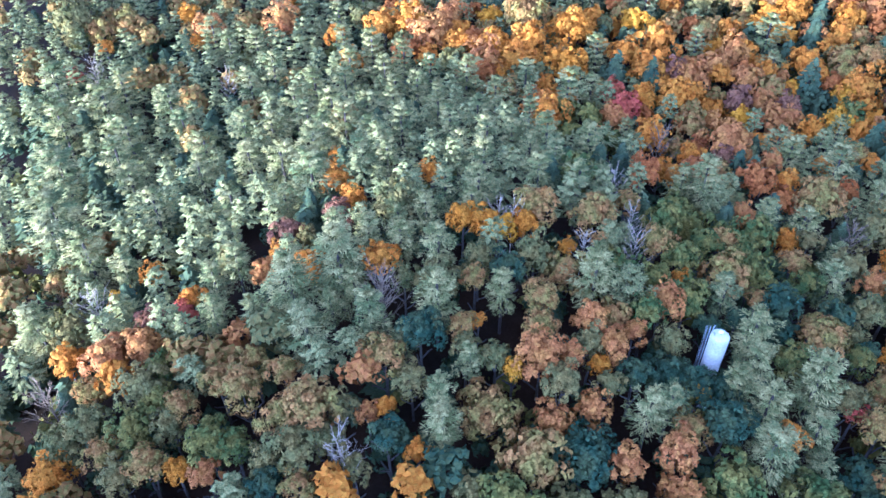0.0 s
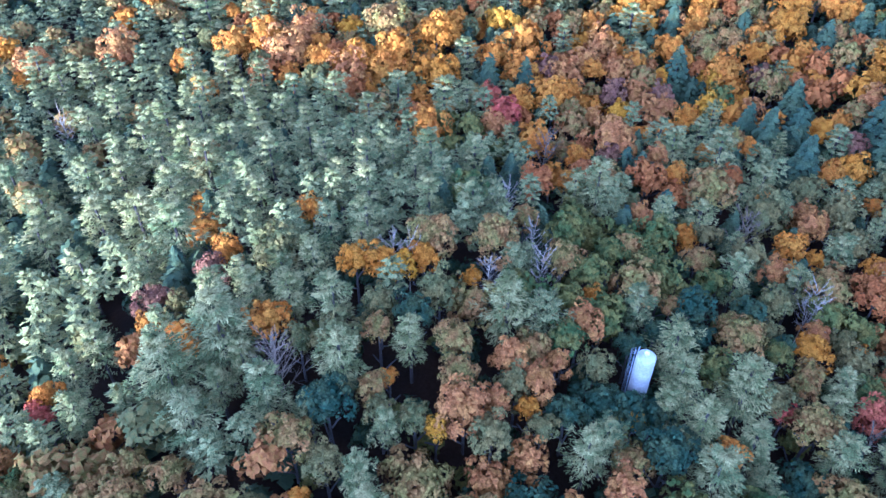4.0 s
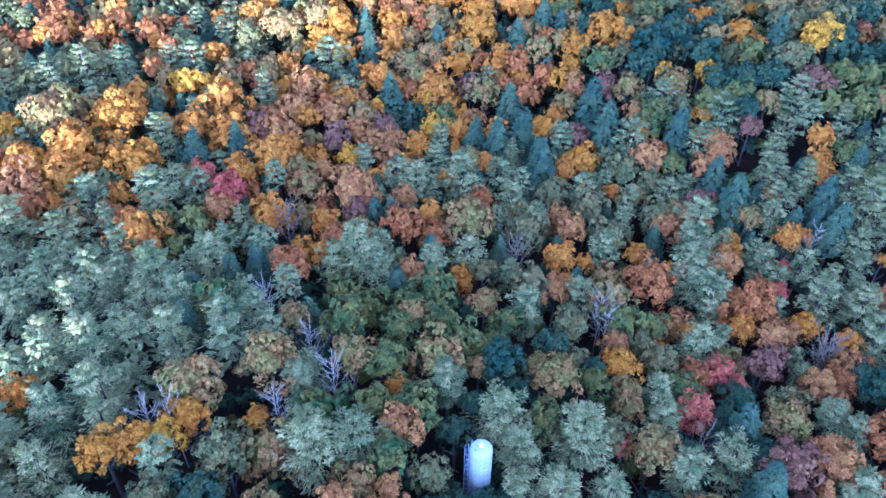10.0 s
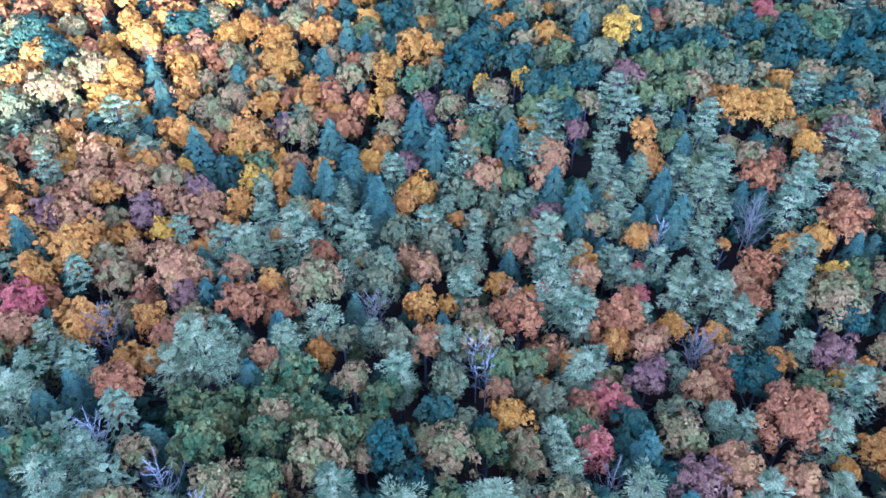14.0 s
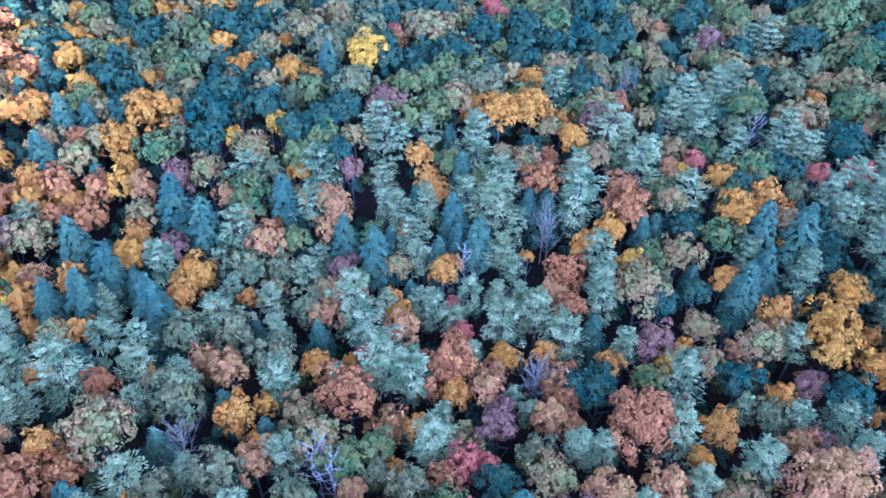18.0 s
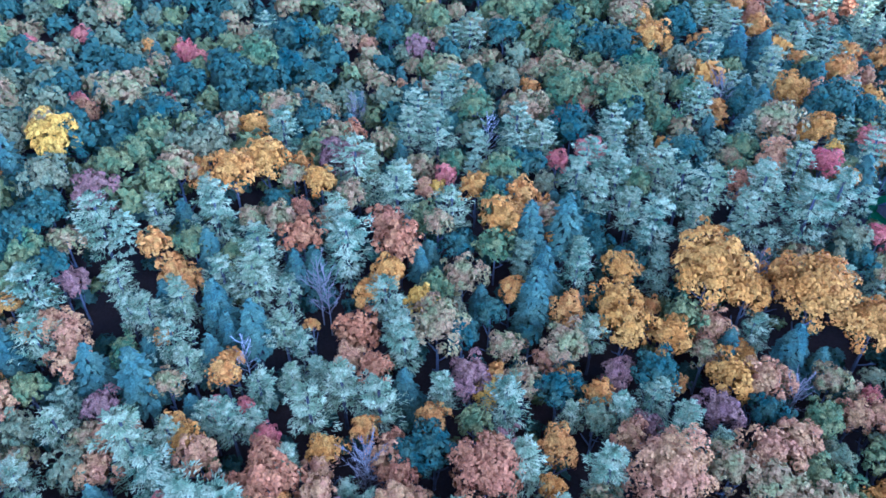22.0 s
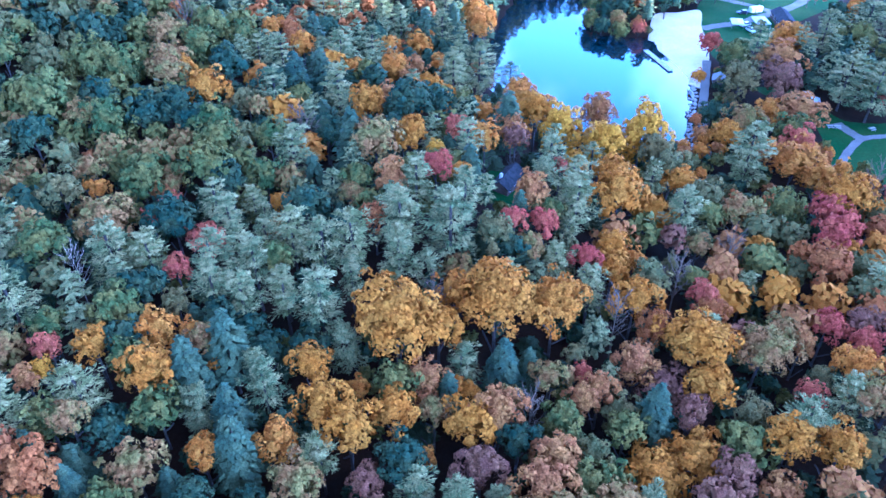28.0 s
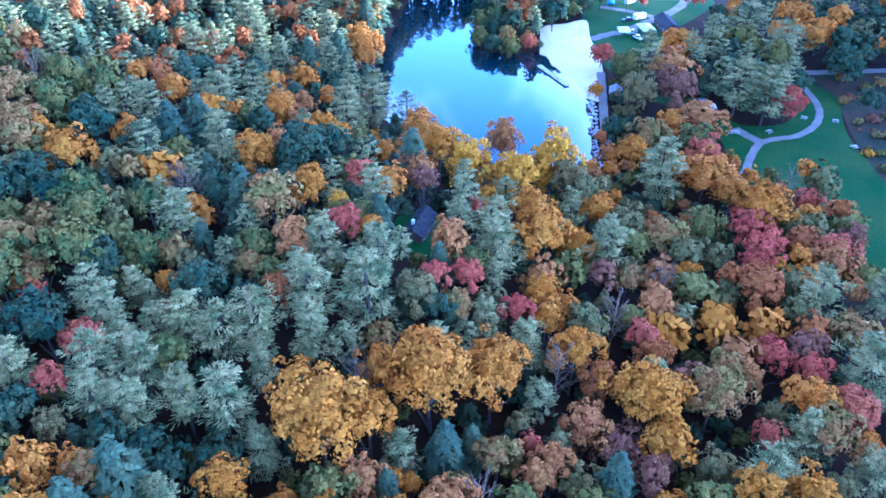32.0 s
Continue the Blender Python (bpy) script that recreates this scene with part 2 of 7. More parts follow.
def from_arrays(name, verts, faces, material, smooth=False):
    me = bpy.data.meshes.new(name)
    me.from_pydata(verts, [], faces)
    if material is not None:
        me.materials.append(material)
    if smooth:
        me.polygons.foreach_set("use_smooth", [True] * len(me.polygons))
    me.update()
    return me


def sheet_axis(lo, hi, step):
    """Even steps inside, then ever wider ones out to the horizon."""
    inner = [lo + step * i for i in range(int((hi - lo) / step) + 1)]
    outer = [25, 70, 150, 320, 700, 1500, 3500]
    return [lo - o for o in reversed(outer)] + inner + [inner[-1] + o for o in outer]


def make_ground():
    xs, ys = sheet_axis(-380, 360, 5), sheet_axis(-460, 340, 5)
    verts = [(x, y, ground_z(x, y)) for y in ys for x in xs]
    w = len(xs)
    faces = [(j * w + i, j * w + i + 1, j * w + w + i + 1, j * w + w + i) for j in range(len(ys) - 1) for i in range(w - 1)]
    return tagged(new("ground", from_arrays("ground", verts, faces, SHADED_LITTER, True)),
                  "forest floor of brown fallen leaves, coloured near black for canopy shade", "ground", kind="structure")


make_ground()

# ---------- lake and park ----------
SAND = plain("pale_sand", (0.50, 0.42, 0.32), (0.58, 0.49, 0.38), 0.15, 0.95, 0.2, 20.0)
GRAVEL = plain("grey_gravel", (0.13, 0.12, 0.105), (0.17, 0.155, 0.135), 0.3, 0.9, 0.3, 20.0)
LAWN_GREEN = plain("mown_grass", (0.018, 0.050, 0.010), (0.034, 0.060, 0.012), 0.06, 0.9, 0.5, 30.0)
ROUGH = plain("rough_field", (0.045, 0.032, 0.020), (0.022, 0.028, 0.015), 0.10, 0.95, 0.6, 14.0)
PLANKS = plain("weathered_planks", (0.30, 0.28, 0.26), (0.42, 0.40, 0.38), 0.8, 0.85, 0.2)
STONE = plain("grey_stone", (0.28, 0.27, 0.26), (0.42, 0.40, 0.38), 0.7, 0.9, 0.4)


def water():
    m, n, l, s = shader("lake_water")
    at = n.new("ShaderNodeTexCoord").outputs["Object"]
    s.inputs["Base Color"].default_value = (0.006, 0.014, 0.018, 1)
    s.inputs["Roughness"].default_value = 0.03
    s.inputs["IOR"].default_value = 1.55
    s.inputs["Specular IOR Level"].default_value = 1.0
    bump = n.new("ShaderNodeBump")
    bump.inputs["Strength"].default_value, bump.inputs["Distance"].default_value = 0.05, 0.02
    l.new(noise_fac(n, l, at, 0.9, 2.0, 0.0, 1.0), bump.inputs["Height"])
    l.new(bump.outputs["Normal"], s.inputs["Normal"])
    return m


def outline_sheet(name, outline, material, lift, label, category, cuts=3, level=None):
    """A flat piece of ground inside an outline, laid over the ground."""
    bm = bmesh.new()
    bm.faces.new([bm.verts.new((p[0], p[1], 0)) for p in outline])
    bmesh.ops.triangulate(bm, faces=bm.faces[:])
    for _ in range(cuts):
        long = [e for e in bm.edges if e.calc_length() > 6]
        if long:
            bmesh.ops.subdivide_edges(bm, edges=long, cuts=1)
            bmesh.ops.triangulate(bm, faces=[f for f in bm.faces if len(f.verts) > 3])
    for v in bm.verts:
        v.co.z = ground_z(v.co.x, v.co.y) + lift if level is None else level
    bmesh.ops.recalc_face_normals(bm, faces=bm.faces[:])
    if sum(f.normal.z for f in bm.faces) < 0:
        bmesh.ops.reverse_faces(bm, faces=bm.faces[:])
    me = bpy.data.meshes.new(name)
    bm.to_mesh(me)
    bm.free()
    me.materials.append(material)
    return tagged(new(name, me), label, category, kind="structure")


def smooth_line(points, step=6):
    pts = [Vector(p) for p in points]
    pts = [2 * pts[0] - pts[1]] + pts + [2 * pts[-1] - pts[-2]]
    out = []
    for i in range(1, len(pts) - 2):
        p0, p1, p2, p3 = pts[i - 1:i + 3]
        for s in range(step):
            u = s / step
            out.append(0.5 * (2 * p1 + (p2 - p0) * u + (2 * p0 - 5 * p1 + 4 * p2 - p3) * u * u + (3 * p1 - p0 - 3 * p2 + p3) * u ** 3))
    return out + [pts[-2]]


def ribbon(name, points, width, material, lift, label):
    """A path or road along a line."""
    line = smooth_line(points)
    verts, faces = [], []
    for i, p in enumerate(line):
        d = (line[min(i + 1, len(line) - 1)] - line[max(i - 1, 0)]).normalized()
        w = width * 0.5 * (1 + 0.08 * math.sin(i * 1.7))
        for k in (-1, -0.33, 0.33, 1):
            x, y = p.x - d.y * w * k, p.y + d.x * w * k
            verts.append((x, y, ground_z(x, y) + lift + (0.03 if abs(k) < 0.5 else 0)))
    for i in range(len(line) - 1):
        faces += [(4 * i + k, 4 * i + 4 + k, 4 * i + 5 + k, 4 * i + 1 + k) for k in range(3)]
    me = from_arrays(name, verts, [f[::-1] for f in faces], material, True)
    return tagged(new(name, me), label, "path", kind="structure")


def widened(outline, by):
    """An outline pushed outwards, so that the sheet ends under the bank."""
    mid = len(outline)
    out = []
    for i, v in enumerate(outline):
        along = (outline[(i + 1) % mid] - outline[i - 1]).normalized()
        side = Vector((along.y, -along.x))
        spot = Vector((v[0], v[1]))
        out.append(spot + side * by if inside_depth(*(spot + side * 0.5), outline) < 0 else spot - side * by)
    return out


outline_sheet("water", widened(LAKE, 1.6), water(), 0, "still blue lake mirroring sky and trees", "lake", 0, 0.32)
BEACH = ring([(192, -219), (186, -227), (180, -235), (172, -219), (163, -205), (157, -193), (151, -179), (149, -171), (155, -171.5), (163, -176), (172, -183),
              (179, -188), (184, -199)], 4)
LAWN = ring([(136, -181), (123, -188), (109, -178), (102, -178), (93, -188), (96, -216), (92, -224), (84, -221), (78, -193), (72, -178), (60, -160), (52, -128),
             (58, -118), (70, -126), (80, -142), (88, -146), (95, -142), (101, -148), (110, -166), (125, -176)], 4)
FIELD = ring([(93, -225), (66, -242), (40, -235), (42, -165), (60, -159), (71, -178), (77, -193), (83, -212)], 4)
CAMP = ring([(164, -207), (173, -218), (182, -236), (185, -250), (184, -266), (160, -284), (142, -286), (141, -271), (145, -250), (147, -236), (148, -215), (152, -196), (157, -196)], 4)
YARD = ring([(144, -66), (148, -72), (156, -76), (161, -70), (158, -61), (152, -55), (146, -57)], 4)
outline_sheet("beach", BEACH, SAND, 0.40, "pale sandy swimming beach beside the lake", "beach")
outline_sheet("lawn", LAWN, LAWN_GREEN, 0.05, "open green mown meadow", "meadow")
outline_sheet("field", FIELD, ROUGH, 0.09, "brown rough field with scrub", "field")
outline_sheet("camp_lawn", CAMP, LAWN_GREEN, 0.05, "green grass of the camping ground", "lawn")
outline_sheet("yard", YARD, LAWN_GREEN, 0.07, "small shaded grass clearing round a cabin", "lawn")
LAKE_PATH = [(157, -191), (151.5, -178.3), (146.7, -166.6), (142.3, -155.9), (137.9, -146.1), (134.1, -138.7), (128.7, -129.4)]
LOOP_PATH = [(99.5, -136), (98.2, -148.9), (98.6, -157.7), (97.9, -167.6), (94.1, -173), (89.3, -177.8), (85.8, -186.9), (85.5, -195.7), (87.5, -203.6),
             (91.3, -211), (95, -217)]
FAR_ROAD = [(110, -219), (96.5, -226.1), (87.2, -232.1), (70.5, -243), (40, -262)]
CAMP_ROAD = [(171.4, -218.1), (167.4, -225.7), (162.1, -233.5), (158.9, -244.5), (155.7, -252.9), (152.1, -268.6), (152, -285)]
CAMP_SPUR = [(155.7, -252.9), (167, -254.5), (173, -254.1), (181, -253.6)]
ribbon("lake_path", LAKE_PATH, 2.8, GRAVEL, 0.45, "pale gravel path along the lake shore")
ribbon("loop_path", LOOP_PATH, 2.3, GRAVEL, 0.20, "curved pale gravel path over the meadow")
ribbon("spur_path", [(98.3, -168.6), (102.7, -170.8), (106.7, -173.4)], 3.4, GRAVEL, 0.12, "worn gravel spur beside the path")
ribbon("far_road", FAR_ROAD, 3.6, GRAVEL, 0.16, "narrow grey road at the edge of the field")
ribbon("camp_road", CAMP_ROAD, 4.0, GRAVEL, 0.13, "pale gravel road through the camping ground")
ribbon("camp_spur", CAMP_SPUR, 3.4, GRAVEL, 0.12, "side track of the camping ground")
LAKE_BANK = [Vector((p[0], p[1])) for p in smooth_line(LAKE_PATH, 4)]
WALKS = [Vector((p[0], p[1])) for line in (LAKE_PATH, LOOP_PATH, FAR_ROAD, CAMP_ROAD, CAMP_SPUR) for p in smooth_line(line, 4)]
OPEN = [(LAKE, -2.5), (BEACH, -1.5), (LAWN, -1.0), (FIELD, 0.5), (CAMP, 1.0), (YARD, -1.0)]

# ---------- trees ----------
RNG = np.random.default_rng(7)


def unit(v):
    return v / np.maximum(np.linalg.norm(v, axis=-1, keepdims=True), 1e-9)


def sprays(centres, normals, length, width, swell, along=None):
    """Leaf sprays: one uneven four-cornered blade for each centre, across its normal. swell: the way in which the leafy mass bulges there,
    by which it is shaded. Returns the corners and their shading normals."""
    n = len(centres)
    nn = unit(normals)
    a = RNG.normal(size=(n, 3)) if along is None else along
    u = unit(a - (a * nn).sum(1, keepdims=True) * nn)
    v = np.cross(nn, u)
    L = np.asarray(length).reshape(-1, 1) * RNG.uniform(0.7, 1.3, (n, 1)) * 0.5
    B = np.asarray(width).reshape(-1, 1) * RNG.uniform(0.7, 1.3, (n, 1)) * 0.5
    skew = RNG.uniform(-0.5, 0.5, (n, 1))
    sag = nn * L * RNG.uniform(-0.35, 0.35, (n, 1))
    quad = np.stack([centres - u * L + sag, centres - v * B - u * L * skew, centres + u * L + sag, centres + v * B + u * L * skew], 1)
    soft = unit(unit(swell) + nn * 0.45)
    return np.stack([quad.reshape(-1, 3), np.repeat(soft, 4, 0)])


def quads_of(points):
    return np.arange(len(points)).reshape(-1, 4)


def tube(points, radii, sides=5):
    """A tapered limb along points: its corners and faces."""
    pts = np.asarray(points, float)
    ahead = unit(np.gradient(pts, axis=0))
    side = unit(np.cross(ahead, (0.31, 0.9, 0.22)))
    up = np.cross(side, ahead)
    ang = np.arange(sides) / sides * 2 * math.pi
    ringed = pts[:, None] + np.asarray(radii)[:, None, None] * (np.cos(ang)[None, :, None] * side[:, None] + np.sin(ang)[None, :, None] * up[:, None])
    faces = [(i * sides + k, i * sides + (k + 1) % sides, (i + 1) * sides + (k + 1) % sides, (i + 1) * sides + k)
             for i in range(len(pts) - 1) for k in range(sides)]
    return ringed.reshape(-1, 3), faces


def joined(pieces):
    verts, faces, base = [], [], 0
    for v, f in pieces:
        verts.append(v)
        faces += [tuple(i + base for i in q) for q in f]
        base += len(v)
    return np.concatenate(verts), faces


def broad_crown(fine, tall=1.0, clumps=30, loose=0.0):
    """A broadleaf crown of radius 1 from 0 to 2 * tall in height: lumps of leaf sprays with gaps between them."""
    n = {3: 2900, 2: 1250, 1: 700, 0: 160, -1: 50}[fine]
    size = {3: 0.086, 2: 0.124, 1: 0.168, 0: 0.34, -1: 0.52}[fine]
    clumps = clumps * 2 if fine == 3 else clumps
    k = np.arange(clumps)
    z = 1 - (k + 0.5) / clumps * 1.55
    a = k * 2.39996 + RNG.uniform(-0.35, 0.35, clumps)
    r = np.sqrt(np.maximum(0, 1 - z * z))
    spread_r = RNG.uniform(0.56, 0.92, clumps) * (1 + loose * RNG.uniform(-1, 0.6, clumps))
    c = np.stack([r * np.cos(a), r * np.sin(a), z], 1) * spread_r[:, None]
    p1, p2 = RNG.uniform(0, 6.283, 2)
    c[:, :2] *= (1 + 0.17 * np.sin(2 * a + p1) + 0.13 * np.sin(3 * a + p2))[:, None]
    c[:, 2] *= RNG.uniform(0.82, 1.18, clumps)
    rad = RNG.uniform(0.20, 0.36, clumps) * (0.80 if fine == 3 else 1.0)
    which = RNG.choice(clumps, n, p=rad ** 2 / (rad ** 2).sum())
    out = unit(c[which] + (0, 0, 0.35))
    d = unit(RNG.normal(size=(n, 3)) + out * 1.1 + (0, 0, 0.5))
    p = c[which] + d * (rad[which] * RNG.uniform(0.75, 1.08, n))[:, None]
    p[:, 2] = (p[:, 2] + 0.75) * tall
    q = unit(RNG.normal(size=(n // 7, 3)) + (0, 0, 0.3))
    core = q * RNG.uniform(0.40, 0.62, (n // 7, 1)) + (0, 0, 0.15)
    core[:, 2] = (core[:, 2] + 0.75) * tall
    leaves = sprays(p, d + RNG.normal(size=(n, 3)) * 0.36, size * 1.18, size * 0.90, d + out * 0.45)
    return np.concatenate([leaves, sprays(core, q + RNG.normal(size=core.shape) * 0.3, size * 2.6, size * 2.2, q)], 1)


def pine_crown(fine):
    """A white pine crown: uneven whorls of boughs, each a padded fan of needle tufts, from 0 to 1 in height and 0.3 in reach."""
    levels, boughs, tufts = {3: (11, 6, 44), 2: (9, 5, 44), 1: (8, 5, 34), 0: (6, 4, 9), -1: (4, 4, 4)}[fine]
    length = {3: 0.054, 2: 0.060, 1: 0.070, 0: 0.12, -1: 0.24}[fine]
    width = {3: 0.012, 2: 0.0135, 1: 0.017, 0: 0.058, -1: 0.115}[fine]
    pts, nor, ali, swe = [], [], [], []
    lean = RNG.uniform(-0.03, 0.03, 2)
    for i in range(levels):
        u = (i + 0.30) / levels
        reach = 0.31 * (0.24 + 0.76 * math.sin(min(1.0, u * 1.45) * 1.5708)) * RNG.uniform(0.70, 1.12) * (1 if u < 0.75 else 0.85)
        for b in range(boughs):
            a = b / boughs * 6.283 + i * 1.1 + RNG.uniform(-0.45, 0.45)
            L = reach * RNG.uniform(0.50, 1.25)
            lift = L * (0.55 - 0.55 * u) + RNG.uniform(-0.015, 0.015)
            s = RNG.uniform(0.20, 1.0, tufts) ** 0.75
            side = RNG.uniform(-1, 1, tufts)
            wide = side * L * 0.42 * np.sin(np.minimum(1.0, s * 0.95 + 0.05) * 2.75)
            ca, sa = math.cos(a), math.sin(a)
            x, y = ca * L * s - sa * wide, sa * L * s + ca * wide
            pad = 0.026 * (1 - 0.8 * side ** 2) * np.sin(s * 2.9) + RNG.normal(size=tufts) * 0.006
            z = 0.965 - u * 0.93 + lift * s ** 1.5 + pad
            pts.append(np.stack([x + lean[0] * z, y + lean[1] * z, z], 1))
            ali.append(np.stack([ca - sa * side * 0.9, sa + ca * side * 0.9, 0.45 + RNG.normal(size=tufts) * 0.35], 1))
            swe.append(np.stack([ca * (s - 0.35) * 1.3 - sa * side * 0.7, sa * (s - 0.35) * 1.3 + ca * side * 0.7, 0.35 + pad * 25], 1))
            nor.append(np.stack([ca * 0.3 + RNG.normal(size=tufts) * 0.5, sa * 0.3 + RNG.normal(size=tufts) * 0.5, np.ones(tufts)], 1))
    k = 24 if fine > 0 else 7
    pts.append(np.stack([RNG.normal(size=k) * 0.018, RNG.normal(size=k) * 0.018, RNG.uniform(0.93, 1.0, k)], 1))
    ali.append(np.stack([RNG.normal(size=k) * 0.6, RNG.normal(size=k) * 0.6, np.ones(k)], 1))
    nor.append(RNG.normal(size=(k, 3)))
    swe.append(np.tile((0.0, 0.0, 1.0), (k, 1)))
    return sprays(np.concatenate(pts), np.concatenate(nor), length, width, np.concatenate(swe), np.concatenate(ali))


def hemlock_crown(fine):
    """A dense, drooping cone of needle sprays from 0 to 1 in height."""
    n = {3: 1500, 2: 1000, 1: 480, 0: 170, -1: 60}[fine]
    size = {3: 0.05, 2: 0.06, 1: 0.09, 0: 0.14, -1: 0.24}[fine]
    u = RNG.uniform(0.0, 1.0, n) ** 0.62
    a = RNG.uniform(0, 6.283, n)
    tier = 0.85 + 0.15 * np.sin(u * 55 + np.sin(a * 3) * 1.5)
    lobes = 1 + 0.16 * np.sin(a * 5 + u * 9) + 0.1 * np.sin(a * 8 - u * 14)
    r = 0.235 * (0.06 + 0.94 * u ** 0.8) * tier * lobes * RNG.uniform(0.55, 1.0, n) ** 0.4
    p = np.stack([r * np.cos(a), r * np.sin(a), 1 - u - 0.25 * r + 0.02], 1)
    out = np.stack([np.cos(a), np.sin(a), np.zeros(n)], 1)
    return sprays(p, out * 0.55 + (0, 0, 0.9) + RNG.normal(size=(n, 3)) * 0.3, size * 1.2, size * 0.7, out + (0, 0, 0.45), out + (0, 0, -0.45) + RNG.normal(size=(n, 3)) * 0.25)


def bole(height, radius, bend=0.02, limbs=0, reach=0.3, start=0.45, sides=6, up=0.8):
    """A tapered trunk from below the ground up to height, with forking limbs."""
    steps = np.linspace(0, 1, 7)
    drift = np.cumsum(RNG.normal(size=(7, 2)) * bend * height / 3, axis=0) * steps[:, None]
    line = np.column_stack([drift, steps * (height + 0.8) - 0.8])
    pieces = [tube(line, radius * (1.15 - steps * 0.98) + 0.012, sides)]
    for i in range(limbs):
        s = start + (0.95 - start) * (i + 0.5) / limbs
        foot = np.array([np.interp(s, steps, line[:, k]) for k in range(3)])
        a = i * 2.4 + RNG.uniform(-0.4, 0.4)
        L = height * reach * RNG.uniform(0.6, 1.1) * (1.15 - 0.6 * s)
        way = np.array([math.cos(a), math.sin(a), up * RNG.uniform(0.6, 1.3)])
        bow = np.linspace(0, 1, 5)[:, None]
        limb = foot + way * L * bow + np.array([0, 0, 0.25 * L]) * bow ** 2 + RNG.normal(size=(5, 3)) * 0.035 * L * bow
        pieces.append(tube(limb, radius * 0.42 * (1.05 - 0.9 * bow[:, 0]) * (1.2 - 0.6 * s) + 0.01, 4))
    return joined(pieces)


def bare_branches(height, radius, limbs, twigs, reach, up):
    """The bare wood of a dead or leafless tree: trunk, limbs and twigs."""
    v, f = bole(height, radius, 0.03, 0)
    pieces = [(v, f)]
    for i in range(limbs):
        s = 0.35 + 0.62 * (i + RNG.uniform(0, 0.8)) / limbs
        a = i * 2.4 + RNG.uniform(-0.5, 0.5)
        L = height * reach * RNG.uniform(0.55, 1.1) * (1.25 - 0.8 * s)
        way = np.array([math.cos(a), math.sin(a), up * RNG.uniform(0.5, 1.4)])
        bow = np.linspace(0, 1, 5)[:, None]
        foot = np.array([0, 0, s * height * 0.97])
        limb = foot + way * L * bow + np.array([0, 0, 0.3 * L * up]) * bow ** 2 + RNG.normal(size=(5, 3)) * 0.05 * L * bow
        pieces.append(tube(limb, radius * 0.32 * (1.1 - bow[:, 0]) + 0.022, 4))
        for t in range(twigs):
            q = RNG.uniform(0.25, 1.0)
            base = np.array([np.interp(q, bow[:, 0], limb[:, k]) for k in range(3)])
            turn = unit(way + RNG.normal(size=3) * 0.8 + (0, 0, 0.3))
            l2 = L * RNG.uniform(0.25, 0.5)
            b3 = np.linspace(0, 1, 3)[:, None]
            pieces.append(tube(base + turn * l2 * b3 + RNG.normal(size=(3, 3)) * 0.06 * l2 * b3, 0.022 * (1.2 - b3[:, 0]) + 0.010, 3))
    return joined(pieces)


# Shapes are of unit size: broad crowns have radius 1, conifers height 1.
SHAPES = {}
for shape, maker in (("broad", lambda f: broad_crown(f, 0.95, 30)), ("tall", lambda f: broad_crown(f, 1.3, 36)),
                     ("wide", lambda f: broad_crown(f, 0.80, 42, 0.22)), ("sparse", lambda f: broad_crown(f, 1.15, 22, 0.3)),
                     ("pine", pine_crown), ("hemlock", hemlock_crown)):
    for fine in (3, 2, 1, 0, -1):
        for variant in range(4 if fine > 0 else 3):
            SHAPES[shape, fine, variant] = maker(fine)
TRUNKS = {}
for variant in range(4):
    TRUNKS["broad", variant] = bole(1.0, 0.017, 0.02, 5, 0.26, 0.42, 5)
    TRUNKS["pine", variant] = bole(1.0, 0.014, 0.006, 0)
    TRUNKS["snag", variant] = bare_branches(14.0, 0.085, 22, 8, 0.25, 1.0)
    TRUNKS["bare", variant] = bare_branches(14.0, 0.13, 20, 11, 0.26, 1.2)

# kind: crown shapes, colour, name, label, group
KINDS = {
    "pine": (("pine",), "pine", "white_pine", "tall white pine with pale green plumed boughs", "white pines"),
    "hemlock": (("hemlock",), "hemlock", "hemlock_tree", "dense blue-green hemlock with drooping boughs", "hemlocks"),
    "green": (("broad", "wide", "tall"), "green", "black_oak", "oak with dull green rounded crown", "green oaks"),
    "deep": (("broad", "wide"), "deep", "black_oak", "oak with dark green full crown", "dark green oaks"),
    "olive": (("broad", "tall"), "olive", "hickory_tree", "hickory turning olive and yellow", "hickories"),
    "tan": (("broad", "wide"), "tan", "white_oak", "oak with tan and brown autumn leaves", "tan oaks"),
    "pinkish": (("broad", "tall", "sparse"), "pinkish", "maple_tree", "maple with dusty pink thinning leaves", "pink maples"),
    "rust": (("tall", "broad"), "rust", "scarlet_oak", "oak with rust-brown autumn leaves", "rust oaks"),
    "orange": (("broad", "tall", "sparse"), "orange", "maple_tree", "maple with bright orange leaves", "orange maples"),
    "amber": (("wide", "broad"), "amber", "chestnut_oak", "spreading oak with amber-gold leaves", "amber oaks"),
    "yellow": (("broad", "tall"), "yellow", "maple_tree", "maple with bright yellow leaves", "yellow maples"),
    "red": (("broad", "tall"), "red", "red_maple", "red maple in scarlet leaf", "red maples"),
    "crimson": (("broad",), "crimson", "red_maple", "red maple in crimson-pink leaf", "crimson maples"),
    "plum": (("sparse", "broad"), "plum", "ash_tree", "ash with thin plum-coloured leaves", "plum ashes"),
}
PROTO, PLANTED, CROWDS, NAMED = {}, [], {}, {}


def leafy(name, points, normals, material):
    """A mesh of leaf sprays with soft shading."""
    me = from_arrays(name, points.tolist(), quads_of(points).tolist(), material, True)
    me.normals_split_custom_set_from_vertices(normals.tolist())
    return me


def crown_mesh(shape, fine, variant, colour):
    key = (shape, fine, variant, colour)
    if key not in PROTO:
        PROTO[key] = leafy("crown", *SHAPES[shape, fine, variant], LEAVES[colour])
    return PROTO[key]


